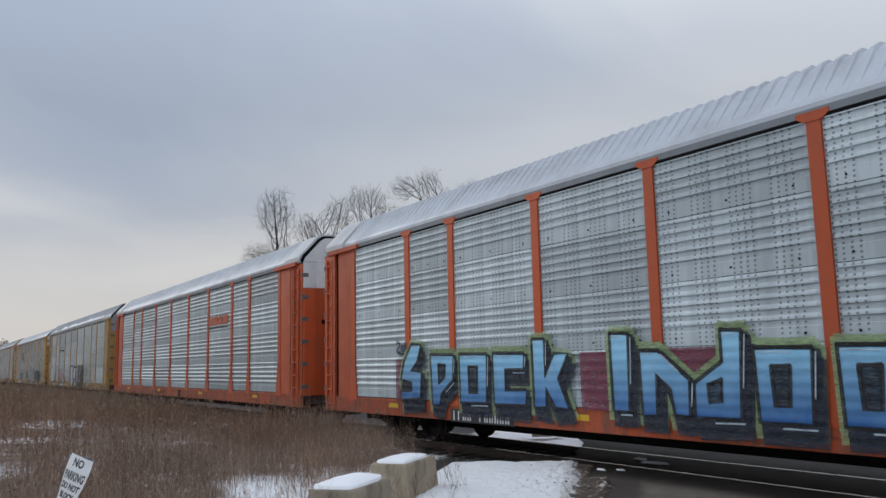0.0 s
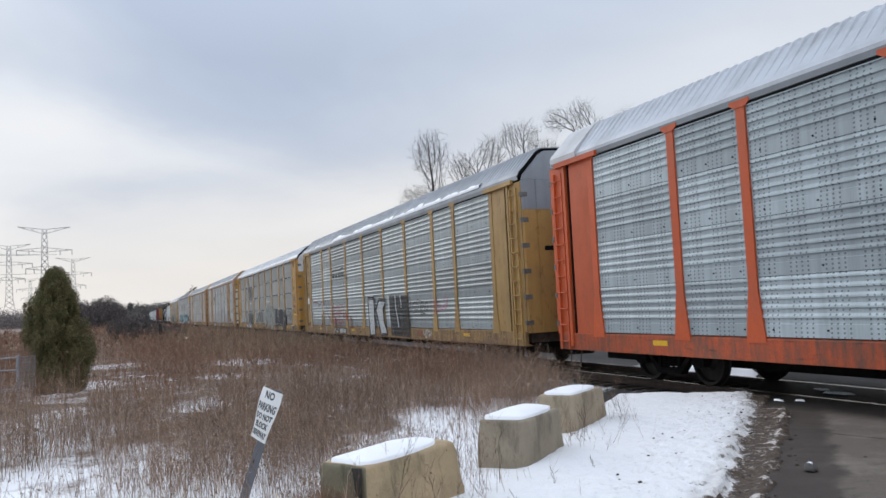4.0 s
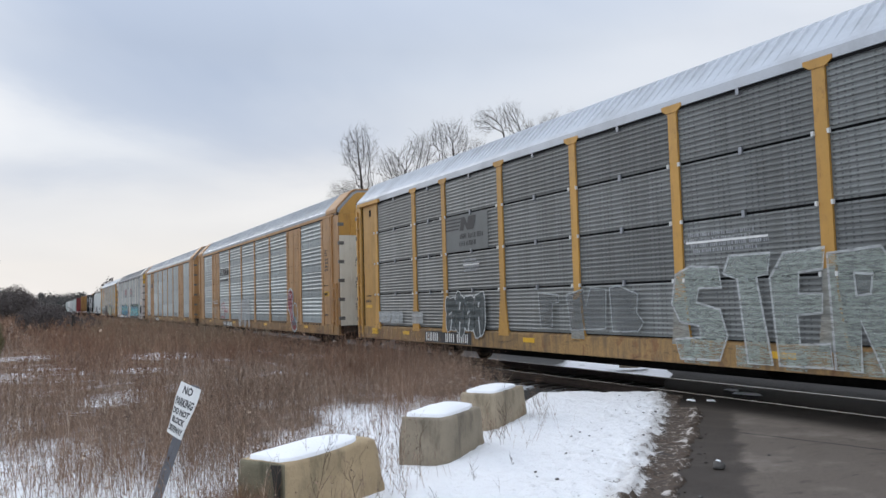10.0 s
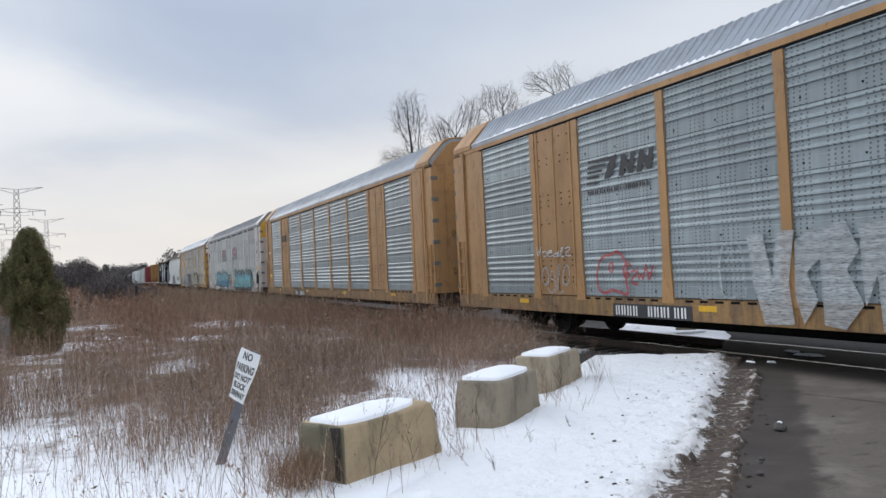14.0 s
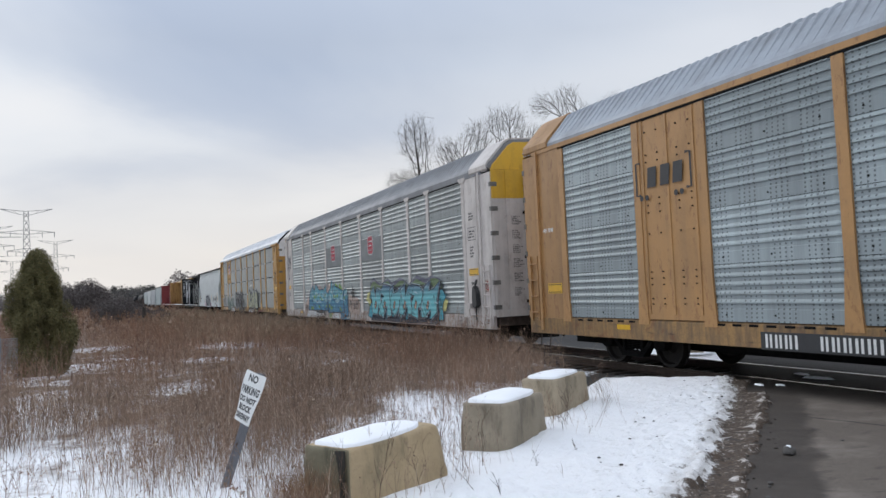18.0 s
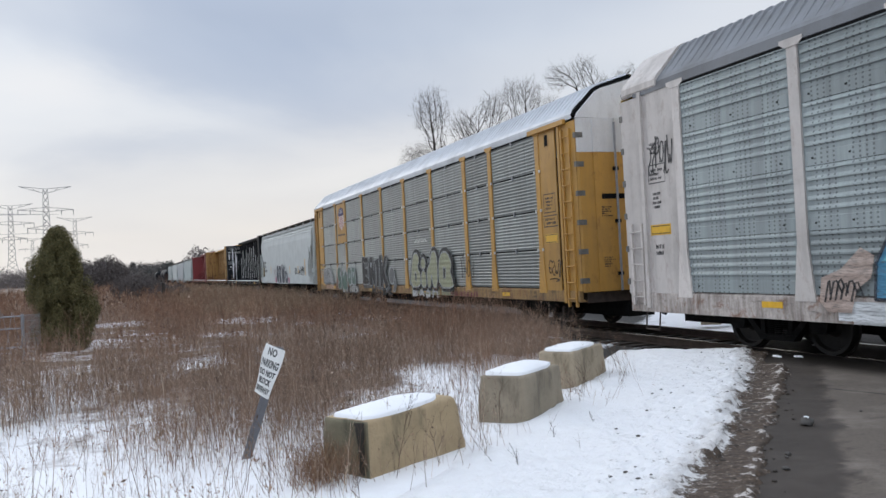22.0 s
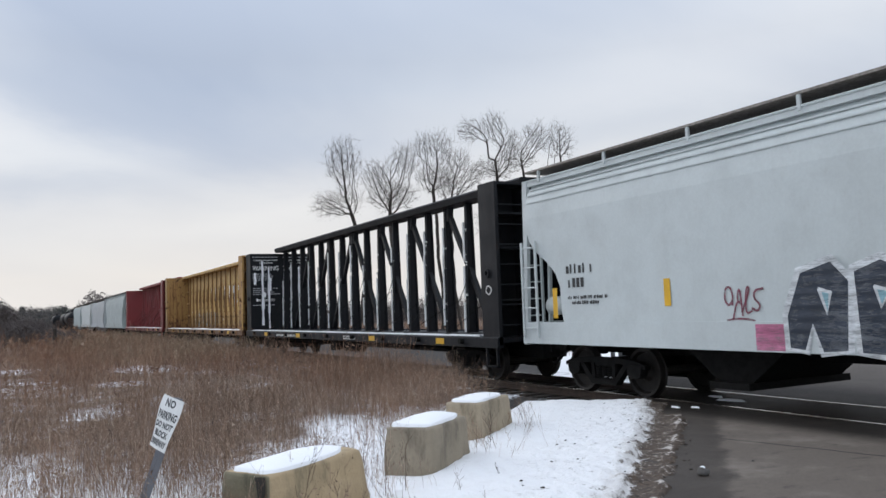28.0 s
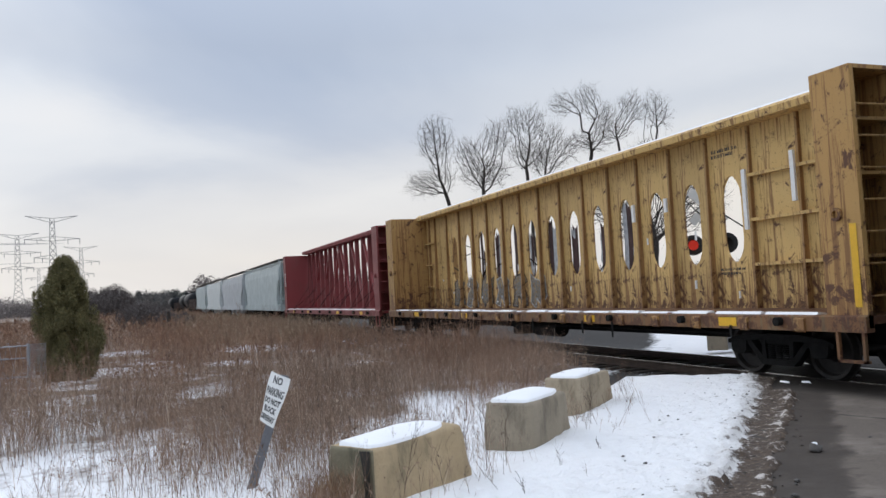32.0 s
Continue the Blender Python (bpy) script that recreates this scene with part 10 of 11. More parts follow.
for cx_, cy_, n_, sd_ in ((1.35, 6.55, 150, 0.16), (3.0, 7.35, 40, 0.25), (4.9, 8.3, 40, 0.3), (6.3, 9.5, 26, 0.10), (2.2, 6.3, 14, 0.3), (3.3, 6.9, 16, 0.3), (1.0, 6.2, 30, 0.4), (5.0, 8.9, 40, 0.25), (2.9, 6.75, 14, 0.2), (5.6, 9.0, 20, 0.3)):
    tx.append(rng.normal(cx_, sd_, n_)), ty.append(rng.normal(cy_, sd_, n_))
px, py = np.concatenate(tx), np.concatenate(ty)
stems("grass_tuft", px, py, rng.uniform(0.08, 0.42, len(px)), rng.uniform(0.003, 0.006, len(px)), M_WEED, "dry grass tufts round the concrete blocks", 3, 0.35)


tx, ty = rng.normal(1.45, 0.13, 420), rng.normal(6.62, 0.13, 420)
stems("grass_tuft", tx, ty, rng.uniform(0.10, 0.34, 420), rng.uniform(0.003, 0.006, 420), weed_material("rusty_dry_grass", (0.12, 0.065, 0.035), (0.28, 0.17, 0.09), (0.42, 0.30, 0.18)), "rust-brown dry grass at the end of a block", 4, 0.4)


def dead_stem(v_, f_, x, y, h, seed):
    """A branching dead stalk: twigs off twigs, as thin crossed blades."""
    rnd = random.Random(seed)

    def go(p, d, length, w, level):
        for k in range(3):
            d = (d + Vector((rnd.gauss(0, 0.14), rnd.gauss(0, 0.14), 0.05))).normalized()
            q = p + d * length / 3
            for e in (Vector((w, 0, 0)), Vector((0, w, 0))):
                n0 = len(v_)
                v_.extend([tuple(p - e), tuple(p + e), tuple(q + e * 0.8), tuple(q - e * 0.8)])
                f_.append((n0, n0 + 1, n0 + 2, n0 + 3))
            if level:
                for s in range(rnd.choice((1, 2))):
                    a = rnd.uniform(0, 6.28)
                    go(q, (d + Vector((math.cos(a), math.sin(a), 0.4)) * 0.8).normalized(), length * rnd.uniform(0.3, 0.5), w * 0.65, level - 1)
            p = q

    go(Vector((x, y, 0.0)), Vector((rnd.uniform(-0.2, 0.2), rnd.uniform(-0.2, 0.2), 1)).normalized(), h, 0.0026, 2)


dv, df = [], []
for i, (x, y, h) in enumerate(((1.98, 6.30, 0.55), (2.45, 6.55, 0.30), (1.30, 6.25, 0.30), (3.10, 6.98, 0.55), (3.30, 7.10, 0.45), (2.95, 7.20, 0.5), (4.75, 8.0, 0.42), (5.0, 8.35, 0.45), (6.28, 9.42, 0.55), (6.36, 9.55, 0.45), (0.9, 6.0, 0.35), (0.6, 6.4, 0.5), (2.3, 7.6, 0.7), (2.6, 7.9, 0.6), (1.6, 7.3, 0.75), (3.6, 6.6, 0.16), (4.3, 7.0, 0.14), (2.9, 5.9, 0.18), (1.5, 5.7, 0.2), (4.6, 8.7, 0.6), (3.7, 8.5, 0.7))):
    dead_stem(dv, df, x, y, h, 300 + i)
tagged(new("dead_stems", raw_mesh("dead_stems", dv, df, weed_material("dark_dead_stems", (0.05, 0.032, 0.025), (0.13, 0.085, 0.06), (0.22, 0.15, 0.10)))), "thin branching dead stalks standing in the snow", "weeds", kind="stuff")


# ---- conifer, bare trees, far woods ----
def leaf_cloud(name, centres, radii, count, size, mat):
    """Many small flat leaves in ellipsoids."""
    cs, rs_ = np.asarray(centres, float), np.asarray(radii, float)
    pick = rng.integers(0, len(cs), count)
    d = rng.normal(0, 1, (count, 3))
    d /= np.linalg.norm(d, axis=1)[:, None]
    p = cs[pick] + d * rs_[pick] * (rng.uniform(0.35, 1, (count, 1)) ** 0.6)
    u, w_ = rng.normal(0, 1, (count, 3)), rng.normal(0, 1, (count, 3))
    u /= np.linalg.norm(u, axis=1)[:, None]
    w_ /= np.linalg.norm(w_, axis=1)[:, None]
    s = rng.uniform(0.5, 1.3, (count, 1)) * size
    v = np.stack([p - u * s * 0.4, p + u * s * 0.4, p + w_ * s], 1).reshape(-1, 3)
    return raw_mesh(name, v, np.arange(count * 3).reshape(count, 3), mat)


def leafy(name, a, b_):
    def build(n, b):
        n.link(n.mix(n.island(), a, b_), b.inputs["Base Color"])
        b.inputs["Roughness"].default_value = 0.8
    return material(name, build)


M_CEDAR, M_BARK = leafy("cedar_green", (0.062, 0.062, 0.024), (0.21, 0.178, 0.072)), plain("grey_brown_bark", (0.040, 0.033, 0.028), 0.9, 0, 0.4, 14.0)
M_TWIG = leafy("bare_twigs", (0.050, 0.042, 0.039), (0.11, 0.093, 0.085))
CEDAR = (-1.66, 23.2)
cedar = thing("cedar_tree", "dark green bushy cedar standing in the field", "tree", pose(CEDAR[0], CEDAR[1], 0))
part("trunk", G().tube((0, 0, -0.1), (0.03, 0, 3.0), 0.07, 7, 0.015), M_BARK, cedar)
cc, cr = [], []
for i in range(520):
    h = 3.05 * rng.uniform(0.0, 1.0) ** 1.1
    a = rng.uniform(0, 6.28)
    w_ = float(np.interp(h, [0, 0.5, 1.0, 2.0, 2.5, 2.9, 3.1], [0.66, 0.82, 0.86, 0.74, 0.53, 0.28, 0.10])) * (1 + 0.30 * noise.noise(Vector((math.cos(a) * 1.3, math.sin(a) * 1.3, h * 1.7))))
    q = rng.uniform(0.0, 1.0) ** 0.45 * 0.92 * w_
    lean_x = float(np.interp(h, [0, 0.9, 2.0, 3.1], [0.10, 0.12, -0.08, 0.0]))
    cc.append((lean_x + math.cos(a) * q, math.sin(a) * q, h)), cr.append((0.07 + 0.07 * w_, 0.07 + 0.07 * w_, 0.24))
part("crown", leaf_cloud("crown", cc, cr, 170000, 0.036, M_CEDAR), None, cedar)


def bare_tree(name, dist, bearing, lobes, seed, label, dense=1.0):
    """A leafless tree that grows towards its crown: limbs reach for scattered points in the lobes until each is met.
    Lobes are (bearing, height, half width, half height) in degrees as they stand from the road."""
    rnd = np.random.default_rng(seed)
    a0 = radians(bearing)
    foot = np.array([dist * math.sin(a0), dist * math.cos(a0), -0.1 - drop(dist * math.sin(a0), 0)])
    across = np.array([math.cos(a0), -math.sin(a0), 0.0])
    away = np.array([math.sin(a0), math.cos(a0), 0.0])
    deg = dist * math.pi / 180
    aims = []
    for b_, e_, hw, hh in lobes:
        n = int(1500 * hw * hh * dense) + 60
        q = rnd.normal(0, 1, (n, 3))
        q = q / np.linalg.norm(q, axis=1)[:, None] * rnd.uniform(0.02, 1, (n, 1)) ** 0.5 * (0.95 + 0.32 * np.sin(q[:, :1] * 5 + b_) * np.cos(q[:, 2:] * 4 + e_))
        mid = across * (b_ - bearing) * deg + np.array([0, 0, 1.75 - foot[2] + dist * math.tan(radians(e_))])
        aims.append(mid + across * (q[:, :1] * hw * deg * 1.2) + away * (q[:, 1:2] * hw * deg * 0.9) + np.array([0, 0, 1.0]) * (q[:, 2:] * hh * deg))
    aims = np.concatenate(aims)
    low_, step = aims[:, 2].min(), 0.235
    pts, par = [np.zeros(3)], [-1]
    lean = np.array([rnd.normal(0, 0.05), rnd.normal(0, 0.05), 1.0])
    while pts[-1][2] < low_ * 0.5:
        lean += np.array([rnd.normal(0, 0.05), rnd.normal(0, 0.05), 0.02])
        lean /= np.linalg.norm(lean)
        pts.append(pts[-1] + lean * step), par.append(len(pts) - 2)
    P = np.zeros((14000, 3))
    P[:len(pts)] = pts
    n = len(pts)
    d2 = ((aims[:, None] - P[None, :n]) ** 2).sum(2)
    near, best = d2.argmin(1), d2.min(1)
    alive, kids_ = np.ones(len(aims), bool), np.zeros(14000, int)
    for _ in range(190):
        if not alive.any() or n > 12000:
            break
        pull = {}
        reach = max(1.3 ** 2, best[alive].min() * 1.2)
        for k in np.nonzero(alive & (best < reach))[0]:
            v = aims[k] - P[near[k]]
            pull.setdefault(near[k], []).append(v / (np.linalg.norm(v) + 1e-6))
        fresh = []
        for k, vs in pull.items():
            d = np.mean(vs, 0) + rnd.normal(0, 0.11, 3)
            if kids_[k] > 2:
                alive[near == k] = False
                continue
            kids_[k] += 1
            if par[k] >= 0:
                d += 0.55 * (P[k] - P[par[k]]) / step
            d += np.array([0, 0, 0.10])
            fresh.append((k, P[k] + d / (np.linalg.norm(d) + 1e-6) * step))
        for k, q in fresh:
            P[n] = q
            par.append(k)
            n += 1
        if not fresh:
            continue
        new_ = P[n - len(fresh):n]
        d2 = ((aims[:, None] - new_[None]) ** 2).sum(2)
        m = d2.min(1)
        closer = m < best
        near[closer], best[closer] = d2.argmin(1)[closer] + n - len(fresh), m[closer]
        alive &= best > 0.235 ** 2
    par = np.array(par[:n])
    area = np.zeros(n)
    for k in range(n - 1, 0, -1):
        area[k] = max(area[k], 0.0085 ** 2.05)
        area[par[k]] += area[k]
    rad = np.minimum(np.maximum(area, 0.0085 ** 2.05) ** (1 / 2.05), 0.24)
    t = thing(name, label, "tree", pose(*foot), "bare trees beyond the railway")
    trunk, wood = G(), G()
    for k in range(1, n):
        (trunk if rad[k] > 0.11 else wood).tube(P[par[k]], P[k], rad[par[k]] if rad[par[k]] < rad[k] * 1.5 else rad[k], 6 if rad[k] > 0.05 else 3, rad[k])
    tips = np.nonzero(rad[:n] < 0.024)[0]
    tips = np.repeat(tips, 4)
    d = P[tips] - P[par[tips]]
    d = d / (np.linalg.norm(d, axis=1)[:, None] + 1e-6) + rnd.normal(0, 0.50, (len(tips), 3)) + np.array([0, 0, 0.28])
    d = d / np.linalg.norm(d, axis=1)[:, None] * rnd.uniform(0.2, 0.75, (len(tips), 1))
    e = rnd.normal(0, 1, (len(tips), 3))
    e = e / np.linalg.norm(e, axis=1)[:, None] * 0.0036
    fine = np.stack([P[tips] - e, P[tips] + e, P[tips] + d + e * 0.6, P[tips] + d - e * 0.6], 1).reshape(-1, 3)
    part("trunk", trunk, M_BARK, t)
    tagged(part("limb_work", wood, M_BARK, t), kind="stuff")
    tagged(part("fine_growth", raw_mesh("fine_growth", fine, np.arange(len(fine)).reshape(-1, 4), M_TWIG), None, t), kind="stuff")
    return t


TREES = ((21.9, 66, ((21.2, 10.6, 1.05, 1.7), (20.4, 7.6, 1.2, 0.9), (21.5, 8.0, 0.8, 1.2))),
         (24.9, 66, ((25.6, 10.5, 0.85, 1.25), (23.6, 9.4, 0.9, 1.2), (24.6, 8.2, 1.4, 1.2))),
         (27.9, 67, ((27.3, 11.5, 0.9, 1.0), (28.3, 11.5, 0.7, 1.15), (27.8, 9.4, 1.2, 1.1))),
         (29.3, 64, ((29.5, 10.3, 0.8, 0.95), (30.4, 9.4, 0.85, 0.85), (29.0, 8.6, 1.0, 0.9))),
         (32.2, 66, ((32.1, 12.6, 0.75, 1.15), (30.5, 12.5, 0.8, 0.8), (33.2, 11.4, 0.8, 1.0), (32.2, 9.8, 1.2, 0.8))),
         (34.5, 64, ((35.2, 11.8, 0.8, 1.05), (34.0, 10.4, 0.9, 0.8))),
         (35.9, 58, ((36.8, 11.4, 0.75, 1.25), (36.2, 8.6, 0.8, 0.9))),
         (36.0, 45, ((33.2, 5.8, 1.9, 2.1), (36.2, 7.3, 1.9, 1.7), (38.8, 5.4, 1.8, 2.0), (36.0, 3.8, 2.6, 1.2))))
for i, (b_, d_, lobes_) in enumerate(TREES):
    bare_tree("bare_tree", d_, b_, lobes_, 40 + i, "tall leafless tree with a rounded crown of twigs" if len(lobes_) < 4 else "wide forked leafless tree with several crowns", 0.42 if d_ < 50 else 0.75 if i == 0 else 1.0)

M_WOODS = leafy("far_winter_woods", (0.120, 0.103, 0.098), (0.185, 0.160, 0.152))
M_SCRUB = leafy("brown_grey_scrub", (0.075, 0.060, 0.053), (0.135, 0.112, 0.10))
M_PINES = leafy("far_conifers", (0.040, 0.048, 0.045), (0.075, 0.082, 0.072))


def woods(name, b0, b1, d, h0, h1, n, count, size, mat, label, wide=7):
    cs, rs_ = [], []
    for i in range(n):
        a = radians(b0 + (b1 - b0) * (i + rng.uniform(0, 1)) / n)
        dd = d * rng.uniform(0.9, 1.15)
        h = rng.uniform(h0, h1)
        cs.append((dd * math.sin(a), dd * math.cos(a), h * 0.5 - drop(dd * math.sin(a), 0))), rs_.append((wide * rng.uniform(0.5, 1.1), wide * rng.uniform(0.5, 1.1), h * 0.56))
    me = leaf_cloud(name, cs, rs_, count, size, mat)
    return tagged(new(name, me), label, "woods", kind="stuff")


woods("far_woods", -42, 3.0, 420, 4, 10, 420, 260000, 0.5, M_WOODS, "low grey-brown winter woods along the horizon", 9)
woods("far_conifers", 0.2, 5.5, 430, 7, 10, 60, 24000, 0.8, M_PINES, "dark conifers on the horizon", 3.5)
woods("far_woods", 4, 17, 300, 6, 12, 110, 50000, 0.65, M_WOODS, "winter woods beside the far line", 5)
woods("far_woods", 15, 78, 170, 2.5, 5.5, 300, 230000, 0.27, M_SCRUB, "winter scrub beyond the railway", 6)
M_BRUSH = leafy("dark_grey_brush", (0.060, 0.050, 0.047), (0.125, 0.105, 0.098))
woods("scrub", -0.5, 1.8, 76, 1.0, 2.2, 26, 34000, 0.11, M_BRUSH, "dark grey scrub beside the line", 1.1)
woods("scrub", 1.4, 3.6, 70, 0.5, 1.3, 20, 16000, 0.10, M_BRUSH, "low grey scrub beside the line", 0.9)
woods("far_woods", -2.7, -0.4, 210, 4.5, 7.2, 34, 30000, 0.36, M_BRUSH, "rounded clump of grey winter woods", 2.6)
solid("timber_post", G().tube((2.33, 59.4, -0.1), (2.28, 59.4, 1.35), 0.13, 8, 0.10), M_BARK, "weathered dark timber post standing in the field", "post")


# ---- pylons and wires ----
M_LATTICE = plain("grey_lattice_steel", (0.20, 0.21, 0.23), 0.5, 0.5, 0.15)


def pylon(bearing, dist, height, label="grey lattice power pylon with two crossarms"):
    a = radians(bearing)
    t = thing("power_pylon", label, "pylon", pose(dist * math.sin(a), dist * math.cos(a), 0, 0, 0, -bearing), "power pylons in a row")
    w = 0.115 * height / 40
    def width(z):
        f = z / height
        return (4.6 - 9.0 * f if f < 0.32 else 1.72 - 0.85 * (f - 0.32) / 0.68) * height / 45
    g = G()
    levels = [0, 0.11, 0.20, 0.27, 0.33, 0.40, 0.47, 0.54, 0.61, 0.68, 0.75, 0.82, 0.89, 0.96]
    for f0, f1 in zip(levels, levels[1:]):
        z0, z1 = f0 * height, f1 * height
        a0, a1 = width(z0), width(z1)
        cs0 = [(-a0, -a0, z0), (a0, -a0, z0), (a0, a0, z0), (-a0, a0, z0)]
        cs1 = [(-a1, -a1, z1), (a1, -a1, z1), (a1, a1, z1), (-a1, a1, z1)]
        for k in range(4):
            g.tube(cs0[k], cs1[k], w, 4)
            g.tube(cs0[k], cs1[(k + 1) % 4], w * 0.7, 4)
            g.tube(cs0[(k + 1) % 4], cs1[k], w * 0.7, 4)
    part("tower", g, M_LATTICE, t)
    for z, half, rise in ((0.94 * height, 0.235 * height, 0.05 * height), (0.76 * height, 0.25 * height, 0.0), (0.58 * height, 0.17 * height, 0.0)):
        arms = G()
        for s in (-1, 1):
            arms.tube((0, 0, z - 0.02 * height), (s * half, 0, z + rise), w, 4), arms.tube((0, 0, z + 0.025 * height), (s * half, 0, z + rise), w, 4)
            for q in (0.35, 0.7):
                arms.tube((s * half * q, 0, z + rise * q - 0.02 * height * (1 - q)), (s * half * (q + 0.15), 0, z + rise * (q + 0.15) + 0.02 * height * (1 - q)), w * 0.7, 4)
        part("crossarm", arms, M_LATTICE, t)
    for z, half in ((0.76 * height, 0.25 * height), (0.58 * height, 0.17 * height)):
        for s in (-0.98, 0.98, -0.55, 0.55):
            part("insulator", G().tube((s * half, 0, z), (s * half, 0, z - 0.05 * height), w * 1.1, 5), M_LATTICE, t)
    return t


PYLONS = ((-4.70, 395, 45), (-6.72, 480, 45), (-3.05, 585, 45), (-5.55, 700, 38))
for b_, d_, h_ in PYLONS:
    pylon(b_, d_, h_)
wires = G()
for z in (34, 34.2, 26):
    for dx in (-8, -2, 5):
        p = Vector((-32.4 + dx, 393.6, z - 2))
        q = Vector((-32.4 + dx - 120, 150, z + 2))
        for k in range(10):
            f0, f1 = k / 10, (k + 1) / 10
            s0, s1 = -14 * 4 * f0 * (1 - f0) * 0.4, -14 * 4 * f1 * (1 - f1) * 0.4
            a, b = p.lerp(q, f0), p.lerp(q, f1)
            wires.tube(a + Vector((0, 0, s0)), b + Vector((0, 0, s1)), 0.035, 3)
solid("power_lines", wires, M_LATTICE, "thin sagging power lines", "cable", kind="stuff")

# ---- steel fence by the cedar ----
fence = thing("steel_fence", "low galvanised fence with wire mesh in the field", "fence", pose(-2.14, 19.4, 0))
for x in (0.0, -2.6, -5.2):
    part("post", G().tube((x, 0, -0.2), (x, 0, 1.10), 0.034, 8), M_GALV, fence)
for z in (1.06, 0.80, 0.40):
    part("rail", G().tube((0, 0, z), (-5.2, 0.1, z), 0.016, 6), M_GALV, fence)
mesh_g = G()
for k in range(26):
    x = -k * 0.2
    mesh_g.tube((x, 0.01, 0.05), (x - 0.18, 0.01, 1.15), 0.004, 3), mesh_g.tube((x - 0.18, 0.012, 0.05), (x, 0.012, 1.15), 0.004, 3)
part("wire_mesh", mesh_g, M_GALV, fence)
side_mesh = G()
for k in range(16):
    side_mesh.tube((0.02 + k * 0.019, 0.02 + k * 0.02, 0.02), (0.02 + k * 0.019, 0.02 + k * 0.02, 1.08), 0.0045, 3)
for k in range(9):
    side_mesh.tube((0.0, 0.0, 0.04 + k * 0.13), (0.32, 0.33, 0.04 + k * 0.13), 0.005, 3)
part("return_mesh", side_mesh, M_GALV, fence, "close wire mesh where the fence turns")

# ---- crossing signal beyond the line ----
SIG = (14.15, 17.0)
signal = thing("crossing_signal", "level crossing signal with crossbuck and red lamps", "railway signal", pose(SIG[0], SIG[1], 0, 0, 0, -42))
part("mast", G().tube((0, 0, -0.2), (0, 0, 3.9), 0.06, 10), M_GALV, signal)
part("base", G().box(-0.25, 0.25, -0.25, 0.25, -0.2, 0.25), M_CONC_B, signal)
for a in (45, -45):
    part("crossbuck_board", G().box(-0.60, 0.60, -0.09, -0.07, -0.11, 0.11), M_SIGNWHITE, signal, m=pose(0, 0.004 * (a > 0), 3.55, 0, a, 0))
part("lamp_bar", G().tube((-0.42, -0.08, 2.55), (0.42, -0.08, 2.55), 0.035, 8), M_DARKMARK, signal)
for x, mat, nm in ((-0.42, M_LAMPRED, "glowing red lamp"), (0.42, M_SIGNBLACK, "dark lamp")):
    disc = part("lamp_backing", G().tube((x, -0.10, 2.55), (x, -0.12, 2.55), 0.27, 20), M_SIGNBLACK, signal)
    part("lens", G().tube((x, -0.125, 2.55), (x, -0.15, 2.55), 0.13, 16), mat, disc, nm)
    hood = G()
    for k in range(12):
        a0, a1 = math.pi * k / 12, math.pi * (k + 1) / 12
        p = [(x + 0.15 * math.cos(q), y_, 2.55 + 0.15 * math.sin(q)) for y_ in (-0.12, -0.36) for q in (a0, a1)]
        hood.add(p, [(0, 1, 3, 2)])
    part("hood", hood, M_SIGNBLACK, disc)


# ---- lowered gate on the far side ----
M_GATERED, M_GATEWHITE = plain("red_gate_paint", (0.42, 0.03, 0.03), 0.5, 0, 0.1), plain("white_gate_paint", (0.7, 0.7, 0.7), 0.5, 0, 0.1)
gate = thing("crossing_gate", "lowered red and white crossing gate arm", "barrier", pose(14.5, 16.9, 0, 0, 0, -45))
part("stand", G().box(-0.18, 0.18, -0.16, 0.16, -0.2, 1.2), M_GALV, gate)
part("counterweight", G().box(-1.0, -0.5, -0.1, 0.1, 0.85, 1.15), M_UNDER, gate)
for k in range(13):
    a = -0.5 + k * 0.5
    part("arm_section", G().prism([(a, 0.94), (a + 0.5, 0.94), (a + 0.5, 1.08), (a, 1.08)], "y", 0.17, 0.21), M_GATERED if k % 2 == 0 else M_GATEWHITE, gate)


# ---- waiting cars on the road beyond ----
M_TAILLIT = plain("lit_red_tail_lens", (1.0, 0.03, 0.02), 0.3, 0, 0.05, 8.0, 2.5)
M_CARGLASS = plain("dark_car_glass", (0.02, 0.022, 0.025), 0.12, 0, 0.1)


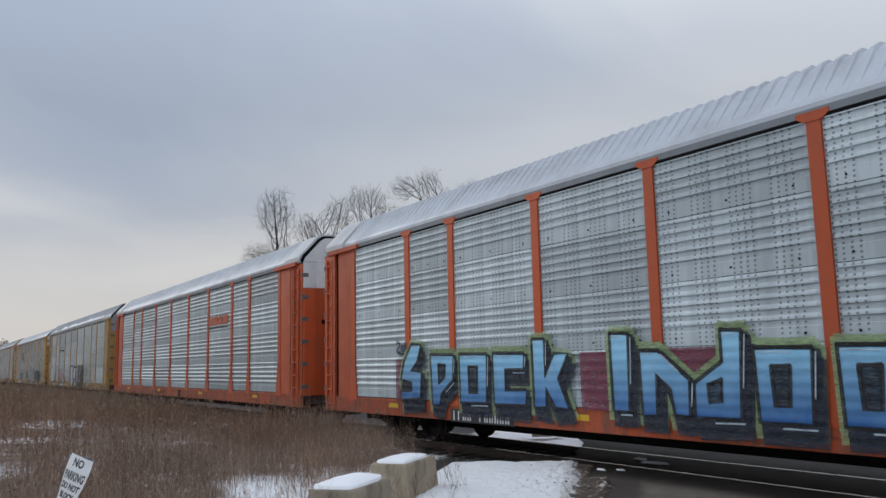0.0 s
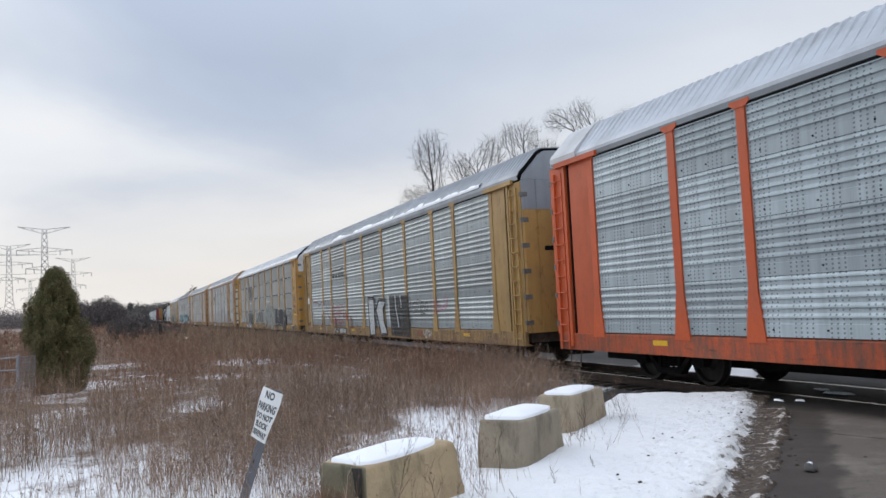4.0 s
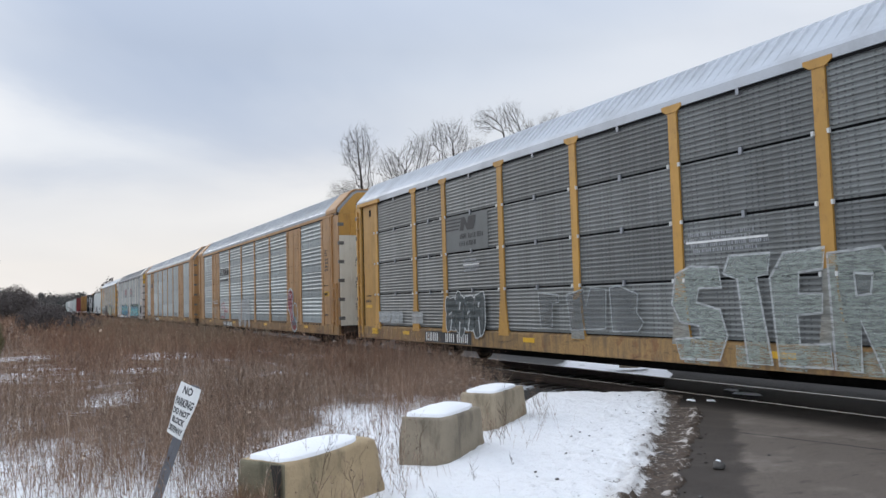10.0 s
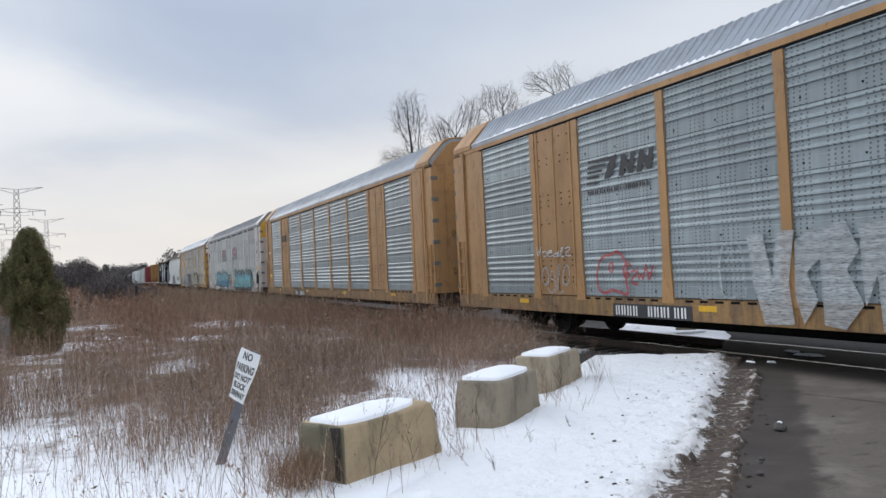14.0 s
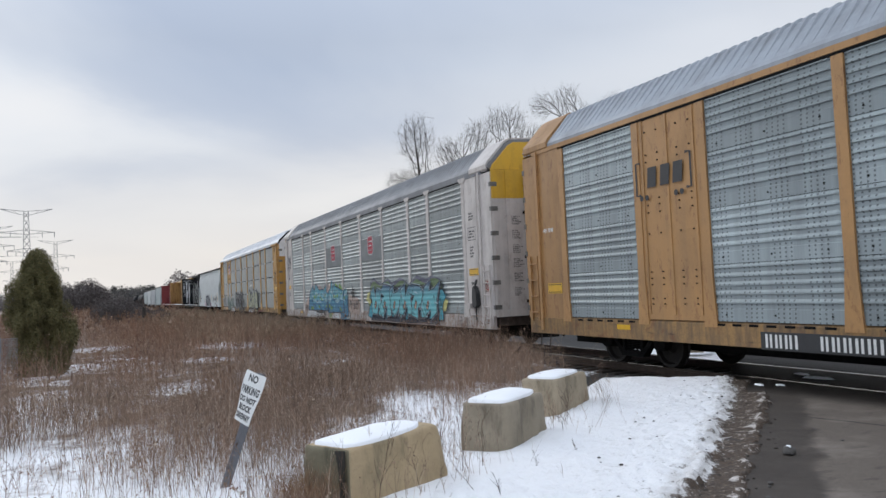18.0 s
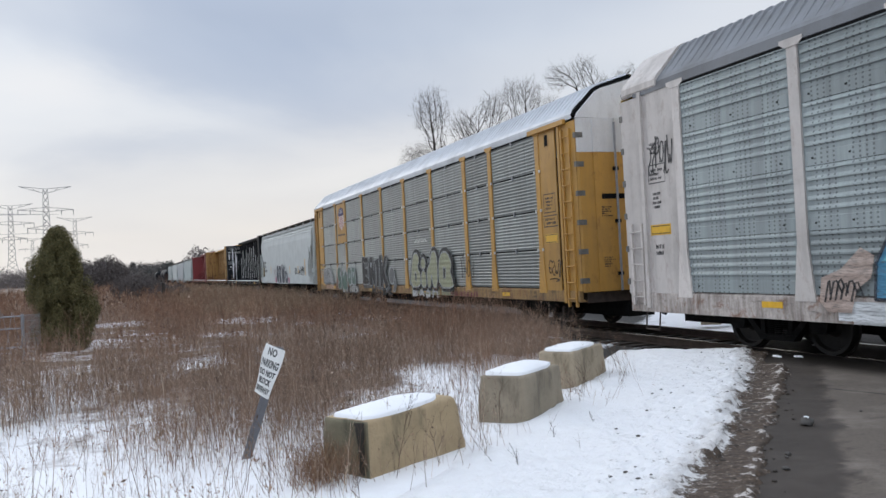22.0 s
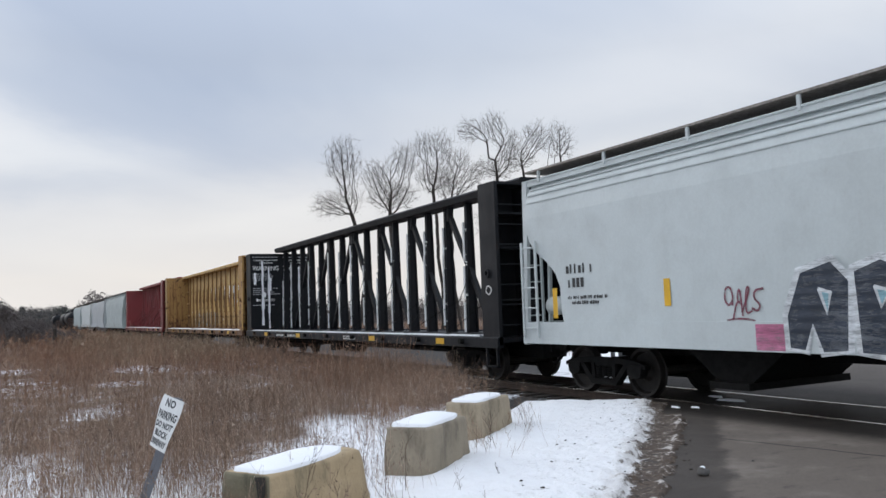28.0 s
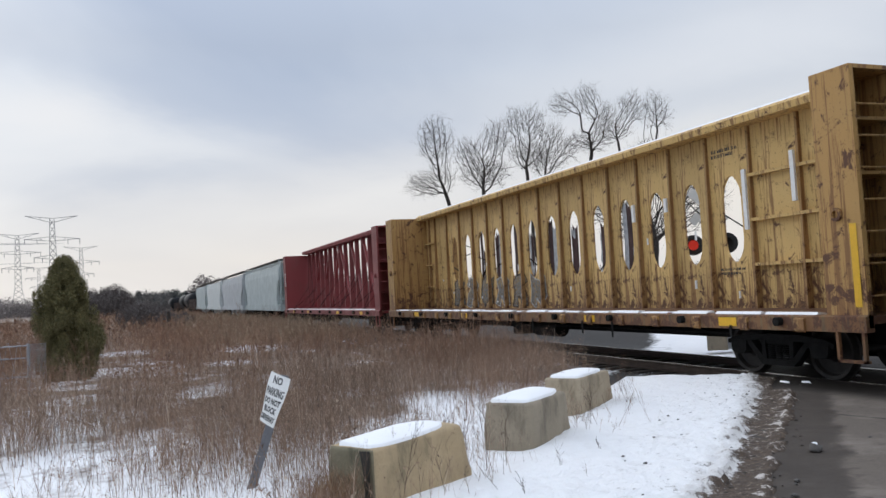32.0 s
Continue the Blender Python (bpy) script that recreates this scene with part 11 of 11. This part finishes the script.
def road_car(r, l, mat, label, tall=1.0):
    """A car seen from behind: a body with rounded shoulders, a glazed cabin, lamps, bumper and wheels."""
    x, y = at_road(r, l)
    t = thing("car", label, "car", pose(x, y, 0.01 - drop(x, y), 0, 0, 45), "cars beyond the crossing")
    low = [(-2.2, 0.42), (-2.26, 0.6), (-2.22, 0.92), (-2.05, 1.0), (0.9, 1.0), (1.9, 0.88), (2.2, 0.72), (2.24, 0.45), (1.9, 0.28), (-1.9, 0.28)]
    body = part("body", G().prism([(a, b * tall) for a, b in low], "y", -0.88, 0.88), mat, t)
    mod = body.modifiers.new("soft_edges", "BEVEL")
    mod.width, mod.segments, mod.limit_method = 0.07, 2, "ANGLE"
    vs = []
    for a, z, w in ((-2.08, 0.98, 0.82), (0.95, 0.98, 0.82), (-1.78, 1.5, 0.64), (0.25, 1.5, 0.64)):
        vs += [(a, -w, z * tall), (a, w, z * tall)]
    cabin = part("cabin", G().add(vs, [(0, 1, 5, 4), (2, 6, 7, 3), (0, 4, 6, 2), (1, 3, 7, 5), (4, 5, 7, 6), (0, 2, 3, 1)]), mat, t)
    z0, z1 = 1.05 * tall, 1.42 * tall
    part("rear_window", G().add([(-2.06, -0.68, z0), (-2.06, 0.68, z0), (-1.85, 0.58, z1), (-1.85, -0.58, z1)], [(0, 1, 2, 3)]), M_CARGLASS, cabin)
    for s in (-1, 1):
        part("side_window", G().add([(-1.85, s * 0.815, z0), (0.7, s * 0.815, z0), (0.2, s * 0.69, z1), (-1.65, s * 0.69, z1)], [(0, 1, 2, 3)]), M_CARGLASS, cabin)
        part("tail_lamp", G().box(-2.275, -2.2, s * 0.70 - 0.12, s * 0.70 + 0.12, 0.70 * tall, 0.88 * tall), M_TAILLIT, t, "glowing red tail lamp")
        for a in (-1.35, 1.35):
            wheel = part("wheel", G().tube((a, s * 0.70, 0.32), (a, s * 0.89, 0.32), 0.32, 18), M_SIGNBLACK, t)
            part("rim", G().tube((a, s * 0.885, 0.32), (a, s * 0.90, 0.32), 0.20, 12), M_GALV, wheel)
    part("bumper", G().box(-2.33, -2.18, -0.85, 0.85, 0.36, 0.56), M_SIGNBLACK, t)
    return t


P_CARRED, P_CARWHITE, P_CARGREY = plain("red_car_paint", (0.35, 0.03, 0.03), 0.3, 0, 0.05), plain("white_car_paint", (0.7, 0.7, 0.7), 0.3, 0, 0.05), plain("silver_car_paint", (0.42, 0.43, 0.45), 0.3, 0.3, 0.05)
road_car(4.6, 36, P_CARGREY, "silver car with lit tail lamps beyond the crossing", 1.12)
road_car(2.0, 50, P_CARWHITE, "white car with lit tail lamps on the far road")
road_car(5.2, 58, P_CARRED, "red car with lit tail lamps on the far road")


# ---- what moves: the train draws past, its wheels turn while they can be seen ----
def run_at(t):
    for (t0, s0), (t1, s1) in zip(RUN, RUN[1:]):
        if t <= t1:
            return s0 + (s1 - s0) * (t - t0) / (t1 - t0)
    return RUN[-1][1]


def motions():
    for car, centre in CARS:
        walk(car, [(t, pose(TRACK_X, centre - s, RAIL_Z)) for t, s in RUN])
    for ws, car, dy, y in WHEELSETS:
        start = car.matrix_basis.translation.y
        centre = [c for o, c in CARS if o is car][0]
        seen = [k / 15 for k in range(0, 481) if 3.0 < centre + y - run_at(k / 15) < 34]
        if not seen:
            continue
        rows = [(0.0, pose(0, dy, 0.457))] if seen[0] > 0.0 else []
        s0 = run_at(seen[0])
        for t in seen:
            rows.append((t, pose(0, dy, 0.457, math.degrees((run_at(t) - s0) / 0.457))))
        if seen[-1] < 31.99:
            rows.append((32.0, rows[-1][1]))
        walk(ws, rows)


motions()
